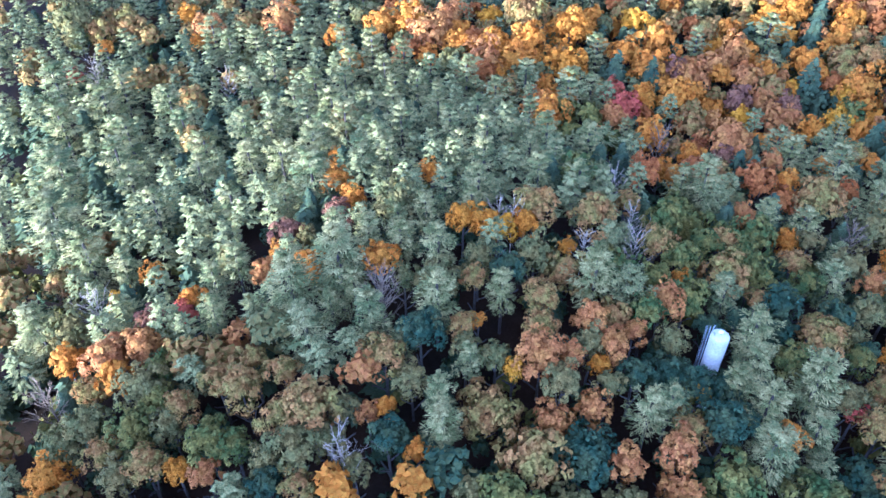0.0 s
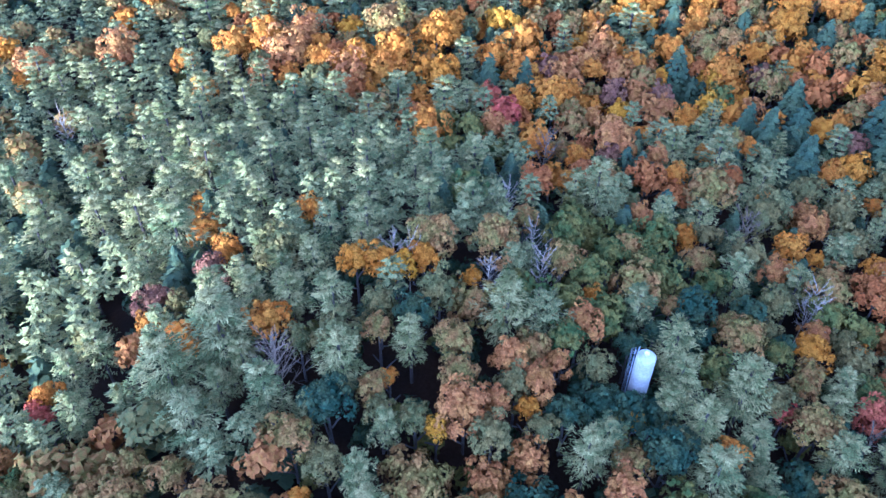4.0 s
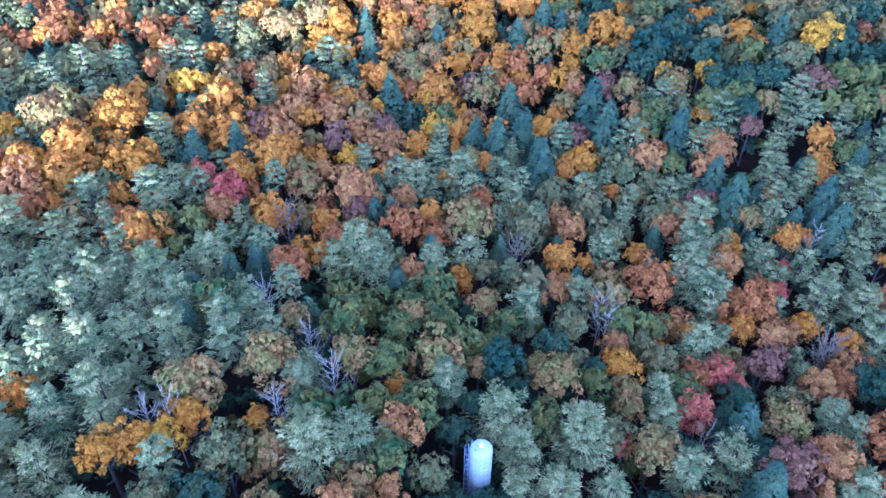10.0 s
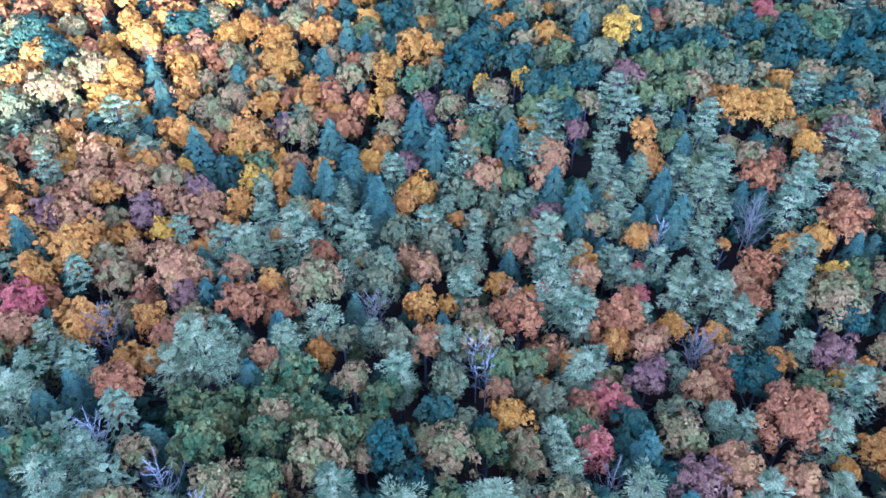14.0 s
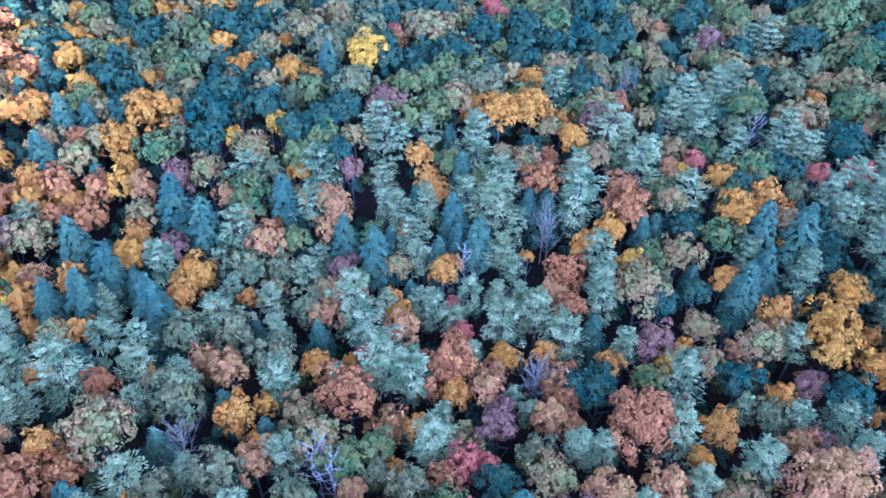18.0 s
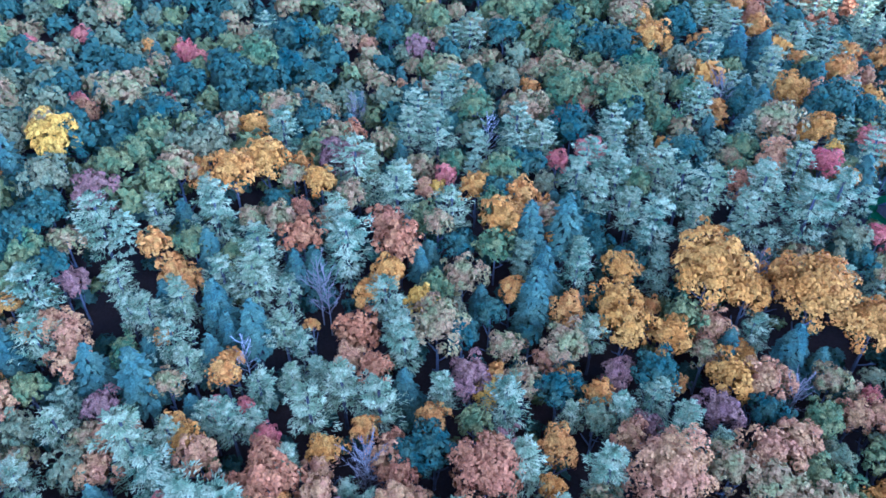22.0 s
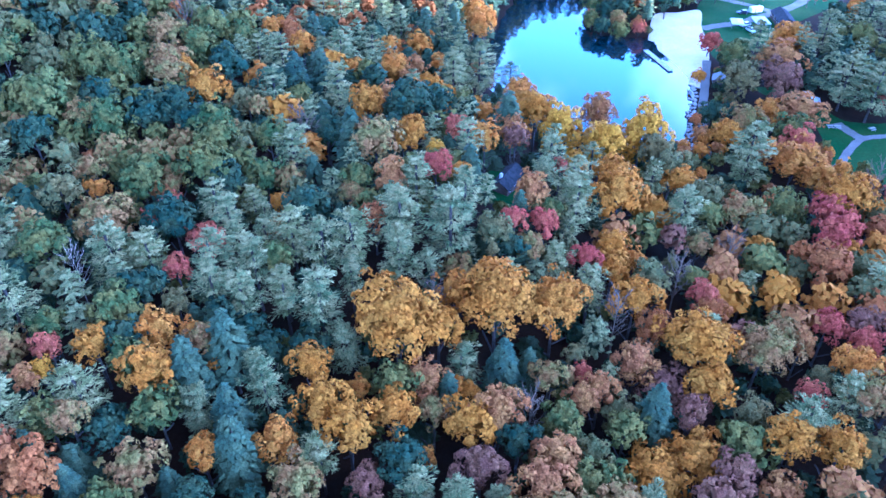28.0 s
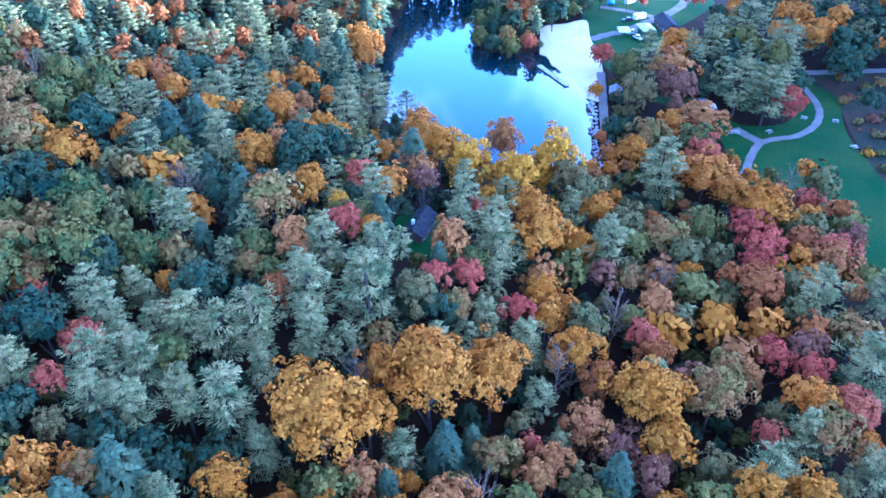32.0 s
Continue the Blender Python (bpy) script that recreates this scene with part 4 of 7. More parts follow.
tree("pine", 50.7, 126.7, 3.3, 15.7)
tree("olive", 60.6, 122.9, 2.6, 13.4)
tree("pinkish", 61.3, 117.7, 2.9, 14.0)
tree("pine", 65.3, 116.8, 3.5, 16.3)
tree("orange", 95.8, 126.3, 1.4, 11.1, 1)
tree("pine", 88.4, 124.7, 2.6, 14.1, 1)
tree("olive", 90.1, 117.6, 4.5, 17.0, 1)
tree("pine", 96.2, 128.4, 3.4, 16.1, 1)
tree("olive", 104.8, 124.3, 3.5, 15.1, 1)
tree("orange", 114.9, 130.7, 3.0, 14.1, 1)
tree("pine", 110.2, 120.1, 3.9, 17.3, 1)
snag(81.8, 111.8, 16.4, "bare", 3.4)
tree("pine", 73.9, 116.5, 3.4, 15.9, 1)
tree("olive", 73.6, 111.8, 2.4, 13.0)
tree("orange", 89.7, 107.1, 3.1, 14.4, 1)
tree("pinkish", 98.7, 112.8, 3.3, 14.7, 1)
tree("olive", 101.9, 106.1, 3.9, 15.9, 1)
tree("amber", 93.4, 103.9, 1.9, 12.1, 1)
tree("pine", 125.4, 109.1, 2.9, 14.7, 1)
tree("olive", 116.8, 105.4, 3.4, 15.0, 1)
tree("tan", 122.2, 104.1, 2.5, 13.3, 1)
tree("pine", 119.3, 97.1, 5.4, 20.0, 1)
tree("plum", 127.5, 102.0, 2.8, 13.9, 1)
tree("hemlock", 130.5, 96.5, 3.5, 19.3, 1)
tree("hemlock", 134.0, 104.1, 2.9, 17.3, 1)
tree("tan", 129.9, 92.4, 2.8, 13.8, 1)
tree("orange", 123.1, 90.9, 2.0, 12.4, 1)
tree("pine", -75.4, 109.8, 6.4, 20.0, 1)
tree("pine", -67.4, 104.9, 5.5, 20.0, 1)
snag(-61.0, 90.4, 16.9)
tree("pine", -69.8, 87.1, 4.6, 18.9)
tree("tan", -71.8, 101.0, 3.1, 14.3, 1)
tree("olive", -64.8, 87.2, 3.9, 15.9)
tree("orange", -62.6, 80.4, 3.0, 14.2)
tree("pinkish", -53.7, 78.3, 4.3, 16.6)
tree("pinkish", -49.1, 79.7, 3.8, 15.8)
tree("crimson", -43.9, 87.0, 2.3, 12.8)
tree("orange", -43.4, 90.9, 2.3, 12.9)
tree("plum", -49.6, 86.5, 2.6, 13.5)
tree("yellow", -57.7, 93.9, 2.3, 12.8)
tree("pine", -60.0, 102.8, 3.3, 15.8)
tree("pine", -38.1, 85.3, 3.2, 15.5)
tree("pine", -40.1, 94.0, 3.0, 14.9)
tree("pine", -36.6, 97.0, 3.2, 15.5)
tree("pine", -21.1, 77.0, 4.1, 17.6)
tree("hemlock", -55.9, 93.3, 2.0, 14.5)
tree("orange", -54.0, 100.3, 2.1, 12.4)
tree("tan", -9.0, 72.2, 3.3, 14.7)
tree("olive", -4.9, 68.5, 2.7, 13.6)
snag(-10.3, 85.2, 15.6, "bare", 2.6)
tree("tan", -30.2, 68.7, 3.4, 14.9)
tree("tan", -34.2, 71.0, 2.6, 13.4)
tree("tan", -24.0, 71.0, 2.7, 13.6)
tree("tan", -29.6, 74.2, 2.6, 13.4)
tree("tan", -18.8, 63.4, 4.2, 16.4)
tree("olive", -15.2, 64.3, 2.5, 13.3)
tree("tan", -22.9, 63.1, 3.4, 14.9)
tree("olive", -20.6, 57.6, 3.7, 15.5)
tree("olive", -16.4, 59.4, 2.5, 13.2)
tree("olive", -24.6, 56.6, 2.5, 13.3)
tree("olive", -46.3, 71.7, 3.7, 15.4)
tree("green", -44.9, 75.3, 2.7, 13.7)
tree("green", -43.3, 69.1, 2.6, 13.5)
tree("olive", -53.4, 65.9, 3.4, 15.0)
tree("tan", -55.0, 72.3, 2.8, 13.9)
snag(-61.2, 70.7, 15.9, "bare", 2.9)
tree("green", -46.1, 64.4, 3.3, 14.7)
tree("olive", -40.5, 64.8, 2.6, 13.4)
tree("green", -33.6, 60.5, 3.3, 14.8)
tree("green", -29.6, 59.5, 2.6, 13.4)
tree("tan", -39.4, 67.3, 2.6, 13.4)
tree("tan", -42.0, 58.1, 2.9, 14.0)
tree("tan", -49.7, 61.4, 2.6, 13.5)
tree("olive", -57.1, 63.3, 3.0, 14.1)
tree("orange", -56.8, 58.4, 3.1, 14.4)
tree("pinkish", -33.1, 56.3, 2.2, 12.6)
tree("olive", -46.0, 57.3, 2.7, 13.7)
tree("amber", -37.3, 57.1, 1.9, 12.2)
tree("deep", -24.1, 53.4, 2.5, 13.2)
tree("tan", -19.7, 53.2, 2.4, 13.1)
snag(-14.5, 58.0, 14.5)
snag(-14.0, 55.9, 14.3)
tree("olive", -12.4, 55.4, 2.0, 12.3)
tree("orange", -8.5, 64.2, 1.7, 11.7)
tree("deep", -7.9, 59.1, 2.8, 13.9)
tree("orange", -3.9, 57.3, 1.8, 11.9)
tree("pinkish", -10.9, 63.5, 1.7, 11.7)
tree("pine", -1.0, 65.1, 2.9, 14.8)
tree("pine", -0.3, 60.5, 3.2, 15.6)
tree("pine", -95.6, 160.9, 6.7, 20.0, 1)
tree("pine", -86.4, 138.3, 7.5, 20.0, 1)
tree("pine", -80.8, 120.9, 7.5, 20.0, 1)
tree("pine", -104.7, 181.3, 7.3, 20.0, 1)
tree("pine", -87.7, 170.7, 6.4, 20.0, 1)
tree("pine", -85.5, 178.3, 6.1, 20.0, 1)
tree("pine", -75.9, 153.2, 5.4, 20.0, 1)
tree("pine", -75.0, 142.6, 4.7, 19.3, 1)
tree("pine", -68.6, 132.5, 4.2, 17.9, 1)
tree("pine", -69.9, 168.5, 5.2, 20.0, 1)
tree("pine", -63.0, 155.9, 4.6, 18.9, 1)
tree("pine", -58.2, 118.1, 4.4, 18.5, 1)
tree("pine", -53.9, 141.8, 4.5, 18.7, 1)
tree("pine", -52.7, 132.0, 4.0, 17.5, 1)
tree("pine", -50.5, 176.6, 4.9, 19.7, 1)
tree("pine", -53.7, 202.2, 4.5, 18.8, 1)
tree("pine", -46.2, 186.3, 4.7, 19.3, 1)
tree("pine", -46.3, 149.3, 5.0, 20.0, 1)
tree("pine", -40.0, 149.7, 4.0, 17.4, 1)
tree("pine", -62.0, 203.2, 4.6, 19.0, 1)
tree("pine", -68.4, 210.5, 5.3, 20.0, 1)
tree("pine", -41.3, 131.6, 4.5, 18.8, 1)
tree("pine", -33.2, 127.6, 5.0, 19.9, 1)
tree("pine", -42.1, 117.6, 3.6, 16.5, 1)
tree("pine", -36.9, 164.5, 4.2, 18.1, 1)
tree("pine", -25.4, 176.7, 4.0, 17.4, 1)
tree("pine", -8.4, 150.6, 3.9, 17.1, 1)
tree("pine", -11.8, 170.7, 3.8, 17.1, 1)
tree("pine", -14.5, 106.8, 2.7, 14.2)
tree("pine", -18.8, 100.3, 4.1, 17.8)
snag(-97.8, 190.9, 16.3)
snag(-57.8, 181.3, 16.0)
tree("pinkish", -71.1, 216.3, 4.9, 17.7, 1)
tree("pinkish", -49.5, 220.5, 5.4, 18.7, 1)
tree("orange", -74.4, 212.6, 2.3, 12.9, 1)
tree("orange", -101.1, 208.2, 2.4, 13.0, 1)
tree("tan", -96.9, 219.5, 5.1, 18.1, 1)
tree("olive", -111.8, 216.1, 7.2, 21.0, 1)
tree("tan", -103.6, 213.7, 4.4, 16.9, 1)
tree("red", -105.6, 192.6, 2.3, 12.8, 1)
tree("amber", -80.5, 226.5, 3.7, 15.5, 1)
tree("orange", -31.8, 211.9, 3.3, 14.8, 1)
tree("orange", -17.4, 215.2, 5.2, 18.3, 1)
tree("pine", 97.5, 103.2, 3.8, 17.1)
tree("orange", 103.0, 74.6, 3.0, 14.1)
tree("pine", 112.5, 73.6, 2.8, 14.5)
tree("pine", 123.1, 85.6, 2.6, 14.1, 1)
tree("red", 125.1, 84.1, 1.8, 11.9, 1)
tree("pine", 120.6, 69.6, 4.0, 17.5)
tree("red", 118.0, 76.6, 2.1, 12.4)
tree("amber", 113.1, 68.0, 2.7, 13.6)
tree("pinkish", 110.0, 68.9, 2.4, 13.1)
tree("pine", 106.0, 64.9, 1.9, 12.3)
snag(108.2, 62.2, 16.7, "bare", 3.7)
tree("orange", 116.6, 61.3, 2.5, 13.2)
tree("pinkish", 110.4, 58.7, 2.7, 13.6)
tree("pinkish", 101.7, 58.4, 3.3, 14.8)
tree("pine", 124.4, 63.9, 3.7, 16.8)
tree("pine", 120.0, 58.2, 4.0, 17.4)
tree("pine", 131.0, 52.3, 4.2, 17.9, 1)
tree("tan", 133.1, 45.9, 5.0, 18.0, 1)
tree("pine", 141.5, 54.0, 3.5, 16.3, 1)
tree("deep", 131.8, 42.0, 3.4, 14.9, 1)
tree("plum", 122.6, 42.4, 3.7, 15.5)
tree("pine", 120.8, 47.2, 3.2, 15.5)
tree("orange", 116.1, 50.2, 2.8, 13.8)
tree("deep", 109.9, 51.2, 3.8, 15.6)
tree("deep", 109.6, 55.1, 3.0, 14.2)
tree("yellow", 120.1, 39.8, 2.3, 12.8)
tree("pine", 116.1, 37.9, 3.9, 17.3)
tree("green", 114.0, 43.5, 2.8, 13.7)
tree("rust", 102.5, 44.4, 5.6, 19.1)
tree("pine", 103.7, 38.8, 4.0, 17.4)
tree("olive", 93.6, 59.6, 3.0, 14.1)
tree("pine", 97.3, 49.8, 3.2, 15.5)
tree("pinkish", 87.5, 48.2, 4.2, 16.5)
tree("orange", 107.3, 31.5, 3.0, 14.2)
tree("amber", 100.1, 35.1, 2.1, 12.4)
tree("pine", 95.0, 35.0, 3.0, 15.0)
tree("green", 84.2, 86.4, 3.9, 15.8)
tree("pine", 98.6, 75.5, 2.3, 13.2)
tree("orange", 86.5, 79.9, 1.5, 11.3)
snag(81.3, 87.8, 15.4)
tree("deep", 78.3, 61.9, 2.0, 12.3)
tree("pine", 72.1, 68.5, 3.1, 15.2)
tree("tan", 69.7, 72.7, 2.4, 13.1)
tree("deep", 71.2, 81.3, 2.2, 12.7)
tree("pine", 85.8, 44.1, 3.8, 16.9)
tree("amber", 127.7, 236.0, 5.6, 19.2, 1)
tree("amber", 122.2, 244.2, 3.5, 15.1, 1)
tree("tan", 120.6, 258.7, 4.4, 16.9, 1)
tree("deep", 109.2, 260.0, 5.9, 19.7, 1)
tree("deep", 107.7, 247.1, 5.6, 19.2, 1)
tree("orange", 103.1, 250.9, 5.3, 18.6, 1)
tree("amber", 133.6, 249.3, 3.6, 15.3, 1)
tree("amber", 138.4, 239.1, 3.9, 15.9, 1)
tree("deep", 138.1, 231.0, 4.7, 17.5, 1)
tree("deep", 142.6, 226.2, 4.7, 17.4, 1)
tree("tan", 146.8, 225.9, 4.2, 16.4, 1)
tree("amber", 148.0, 213.0, 4.0, 16.1, 1)
tree("amber", 141.8, 214.7, 4.5, 17.1, 1)
tree("pinkish", 126.5, 231.7, 3.7, 15.6, 1)
tree("amber", 133.1, 228.7, 2.8, 13.8, 1)
tree("pinkish", 135.1, 220.8, 4.0, 16.1, 1)
tree("amber", 146.9, 200.4, 4.9, 17.8, 1)
tree("tan", 155.7, 202.1, 4.5, 17.0, 1)
tree("orange", 158.1, 191.2, 3.9, 15.8, 1)
tree("tan", 136.0, 207.8, 4.4, 16.8, 1)
tree("amber", 113.6, 229.3, 5.4, 18.7, 1)
tree("tan", 107.4, 231.3, 6.2, 20.3, 1)
tree("tan", 95.7, 231.4, 6.1, 20.1, 1)
tree("orange", 95.2, 247.1, 4.1, 16.2, 1)
tree("olive", 85.5, 233.0, 5.2, 18.4, 1)
tree("amber", 111.6, 223.2, 5.2, 18.5, 1)
tree("tan", 80.4, 212.7, 4.0, 16.1, 1)
tree("pinkish", 85.1, 199.4, 4.6, 17.2, 1)
tree("hemlock", 117.6, 218.6, 3.5, 19.2, 1)
tree("amber", 125.0, 215.1, 4.9, 17.8, 1)
tree("tan", 125.4, 207.0, 3.4, 15.0, 1)
tree("pinkish", 113.8, 211.6, 3.7, 15.6, 1)
tree("hemlock", 128.0, 196.3, 3.6, 19.7, 1)
tree("amber", 126.5, 184.2, 4.0, 16.0, 1)
tree("tan", 113.0, 185.5, 4.6, 17.3, 1)
tree("hemlock", 155.6, 174.6, 3.0, 17.6, 1)
tree("pinkish", 139.9, 152.5, 3.3, 14.7, 1)
tree("pinkish", 162.3, 156.5, 2.9, 14.0, 1)
tree("amber", 175.5, 170.0, 2.6, 13.5, 1)
tree("green", 163.2, 180.7, 3.8, 15.7, 1)
tree("pine", 127.0, 172.9, 3.4, 15.9, 1)
tree("hemlock", 108.2, 147.1, 3.7, 19.8, 1)
tree("pine", 94.6, 191.9, 3.8, 16.9, 1)
tree("pine", 75.3, 202.7, 4.2, 18.1, 1)
tree("plum", 64.6, 186.2, 4.1, 16.4, 1)
tree("pinkish", 68.0, 182.1, 4.8, 17.6, 1)
tree("amber", 94.5, 179.8, 2.6, 13.4, 1)
tree("plum", 91.7, 171.2, 3.5, 15.1, 1)
tree("pine", 100.0, 158.5, 3.4, 15.9, 1)
tree("pine", 107.8, 141.9, 2.6, 14.0, 1)
tree("hemlock", 109.6, 133.5, 3.8, 20.0, 1)
tree("pine", 107.7, 127.5, 2.5, 13.7, 1)
tree("green", 177.6, 161.7, 4.3, 16.7, 1)
tree("amber", 181.1, 133.9, 3.6, 15.3, 1)
tree("tan", 192.5, 144.8, 3.5, 15.1, 1)
tree("olive", 192.2, 128.2, 4.7, 17.4, 1)
tree("yellow", 190.2, 116.6, 5.2, 18.4, 1)
tree("olive", 176.5, 115.4, 4.9, 17.8, 1)
tree("hemlock", 184.9, 125.0, 3.2, 18.4, 1)
tree("deep", 191.2, 112.1, 4.1, 16.2, 1)
tree("green", 180.5, 104.1, 3.8, 15.8, 1)
tree("deep", 162.5, 117.9, 4.4, 16.8, 1)
tree("deep", 167.4, 114.4, 4.1, 16.4, 1)
tree("deep", 159.1, 123.6, 4.1, 16.3, 1)
tree("olive", 165.4, 140.6, 2.2, 12.7, 1)
tree("pine", 162.5, 104.5, 5.0, 20.0, 1)
tree("tan", 160.3, 110.5, 3.2, 14.5, 1)
tree("plum", 172.5, 106.4, 4.2, 16.4, 1)
tree("green", 174.6, 95.6, 4.2, 16.4, 1)
tree("tan", 178.7, 91.6, 4.2, 16.5, 1)
tree("orange", 182.9, 88.4, 2.3, 12.9, 1)
tree("olive", 186.5, 86.2, 4.9, 17.9, 1)
tree("pine", 166.2, 95.1, 3.2, 15.4, 1)
tree("pine", 164.0, 83.7, 4.9, 19.7, 1)
tree("amber", 175.9, 80.4, 5.1, 18.3, 1)
tree("amber", 180.6, 73.9, 4.8, 17.6, 1)
tree("amber", 196.2, 76.2, 3.5, 15.2, 1)
tree("tan", 203.2, 70.1, 4.6, 17.3, 1)
tree("deep", 199.6, 96.9, 4.6, 17.3, 1)
tree("deep", 215.8, 91.5, 4.9, 17.9, 1)
tree("red", 213.5, 97.1, 2.1, 12.5, 1)
tree("deep", 221.8, 81.0, 5.4, 18.8, 1)
tree("green", 230.4, 74.4, 6.5, 20.8, 1)
tree("red", 244.3, 94.7, 3.0, 14.2, 1)
tree("tan", 208.8, 105.2, 5.2, 18.4, 1)
tree("red", 213.5, 116.2, 2.2, 12.6, 1)
tree("deep", 219.5, 72.6, 4.4, 16.9, 1)
tree("deep", 226.7, 67.2, 5.5, 18.9, 1)
tree("deep", 222.9, 60.3, 4.5, 17.0, 1)
tree("olive", 208.6, 59.9, 3.7, 15.6, 1)
tree("deep", 195.5, 62.8, 4.8, 17.6, 1)
tree("pine", 190.9, 69.4, 4.7, 19.2, 1)
tree("deep", 243.8, 65.3, 5.8, 19.6, 1)
tree("orange", 182.6, 66.4, 2.3, 12.8, 1)
tree("plum", 181.9, 58.1, 4.5, 17.0, 1)
tree("tan", 191.2, 58.9, 3.9, 15.9, 1)
tree("rust", 195.1, 54.2, 2.9, 14.0, 1)
tree("amber", 173.8, 63.1, 3.6, 15.4, 1)
tree("tan", 162.3, 71.9, 3.4, 15.0, 1)
tree("pine", 177.0, 55.0, 6.6, 20.0, 1)
tree("pine", 160.9, 60.6, 4.1, 17.7, 1)
tree("pine", 153.8, 59.5, 5.9, 20.0, 1)
tree("pine", 166.9, 47.7, 4.9, 19.7, 1)
tree("rust", 157.2, 67.7, 3.8, 15.6, 1)
tree("pine", 152.8, 75.8, 4.6, 19.1, 1)
tree("pine", 146.9, 77.0, 4.5, 18.8, 1)
tree("pine", 148.9, 82.6, 3.7, 16.7, 1)
tree("orange", 158.1, 95.0, 3.0, 14.3, 1)
tree("pinkish", 140.8, 132.7, 3.1, 14.4, 1)
tree("orange", 136.5, 120.2, 1.4, 11.1, 1)
tree("plum", 151.5, 108.5, 2.8, 13.7, 1)
tree("pine", 150.9, 101.0, 3.0, 15.0, 1)
tree("pine", 145.0, 89.9, 3.7, 16.6, 1)
tree("pine", 137.8, 91.4, 3.2, 15.5, 1)
tree("pine", 145.1, 99.2, 2.7, 14.1, 1)
tree("orange", 139.8, 93.6, 1.6, 11.4, 1)
tree("orange", 150.1, 88.9, 2.4, 13.1, 1)
tree("pine", 146.1, 71.2, 2.6, 13.9, 1)
tree("pinkish", 122.0, 101.3, 2.4, 13.1, 1)
tree("orange", 134.0, 81.6, 1.7, 11.8, 1)
tree("pine", 137.9, 72.7, 3.1, 15.3, 1)
snag(146.3, 65.7, 15.6, "bare", 2.6)
tree("rust", 152.6, 49.5, 4.2, 16.4, 1)
tree("amber", 146.7, 52.6, 3.2, 14.6, 1)
tree("hemlock", 138.0, 77.6, 3.1, 18.0, 1)
tree("green", 137.4, 99.2, 2.6, 13.4, 1)
tree("hemlock", 143.6, 83.9, 2.8, 17.1, 1)
tree("yellow", 140.2, 47.6, 2.7, 13.7)
tree("olive", 139.0, 41.3, 1.7, 11.6)
tree("tan", 128.0, 34.9, 3.0, 14.1)
tree("deep", 135.7, 35.5, 2.7, 13.7)
tree("hemlock", 136.8, 26.8, 3.5, 19.3)
tree("hemlock", 143.0, 23.0, 2.9, 17.2)
tree("orange", 140.6, 30.2, 2.5, 13.2)
tree("pine", 143.1, 16.3, 3.5, 16.3)
tree("amber", 140.9, 8.0, 3.3, 14.8)
tree("amber", 134.0, 11.4, 4.0, 16.0)
tree("amber", 127.5, 12.4, 4.4, 16.9)
tree("orange", 134.2, 20.9, 3.3, 14.8)
tree("tan", 126.2, 24.1, 4.0, 16.2)
tree("deep", 130.4, 29.6, 2.0, 12.2)
tree("pine", 128.2, 18.1, 3.3, 15.7)
tree("orange", 132.9, 4.7, 1.9, 12.0)
tree("amber", 124.9, 4.8, 3.9, 15.9)
tree("amber", 125.2, -23.2, 7.4, 22.5)
tree("amber", 117.4, -30.4, 5.6, 20.0)
tree("amber", 135.4, -7.0, 7.6, 22.5)
tree("amber", 130.6, -12.9, 4.4, 17.5)
tree("pinkish", 125.7, -4.1, 3.5, 15.1)
tree("orange", 121.6, -7.7, 1.7, 11.8)
tree("pine", 123.3, -10.7, 3.3, 15.7)
tree("orange", 134.2, -21.9, 3.5, 15.1, 1)
tree("crimson", 136.0, -25.4, 1.3, 10.9, 1)
snag(136.0, -18.3, 15.2, "bare", 2.2)
tree("hemlock", 121.5, -5.1, 2.3, 15.4)
tree("hemlock", 117.5, -15.0, 3.3, 18.4)
tree("amber", 114.2, -1.9, 4.1, 16.4)
tree("pinkish", 112.4, -7.0, 4.2, 16.5)
tree("tan", 120.5, -0.0, 2.8, 13.8)
tree("pinkish", 124.7, 28.3, 2.1, 12.5)
tree("deep", 117.5, 28.3, 3.6, 15.3)
tree("deep", 117.7, 10.6, 4.0, 16.2)
tree("orange", 116.4, 6.8, 1.6, 11.6)
tree("plum", 119.4, 16.8, 3.0, 14.1)
tree("tan", 120.8, 33.3, 3.1, 14.4)
tree("pine", 113.3, 27.2, 2.2, 13.1)
tree("olive", 111.7, 23.6, 2.8, 13.9)
tree("pine", 111.8, 19.1, 3.1, 15.2)
tree("pine", 113.4, 12.8, 3.4, 15.9)
tree("pine", 107.0, 10.6, 3.6, 16.5)
tree("pinkish", 106.8, 19.6, 2.8, 13.8)
tree("pinkish", 98.1, 17.1, 6.1, 20.1)
tree("tan", 97.2, 7.1, 4.0, 16.0)
tree("pine", 100.0, 26.2, 4.2, 18.1)
tree("plum", 108.0, 3.7, 3.7, 15.5)
snag(108.2, -10.0, 16.3, "bare", 3.3)
tree("deep", 106.6, -4.4, 3.2, 14.6)
tree("pinkish", 98.4, 0.4, 4.3, 16.6)
tree("pinkish", 99.9, -5.0, 4.2, 16.4)
tree("pinkish", 101.8, 55.0, 2.0, 12.3)
tree("olive", 96.6, -10.2, 2.7, 13.6)
tree("orange", 143.6, 116.2, 2.1, 12.5)
tree("orange", 136.7, 127.5, 2.1, 12.5)
tree("pinkish", 140.8, 108.0, 3.4, 15.0)
tree("pinkish", 124.4, 98.5, 2.1, 12.5)
tree("pine", 143.4, 95.4, 3.4, 15.9)
tree("pine", 133.1, 88.8, 3.2, 15.5)
snag(134.4, 79.5, 14.1)
tree("pine", 135.3, 70.0, 2.4, 13.4)
tree("orange", 138.8, 67.8, 1.3, 11.0)
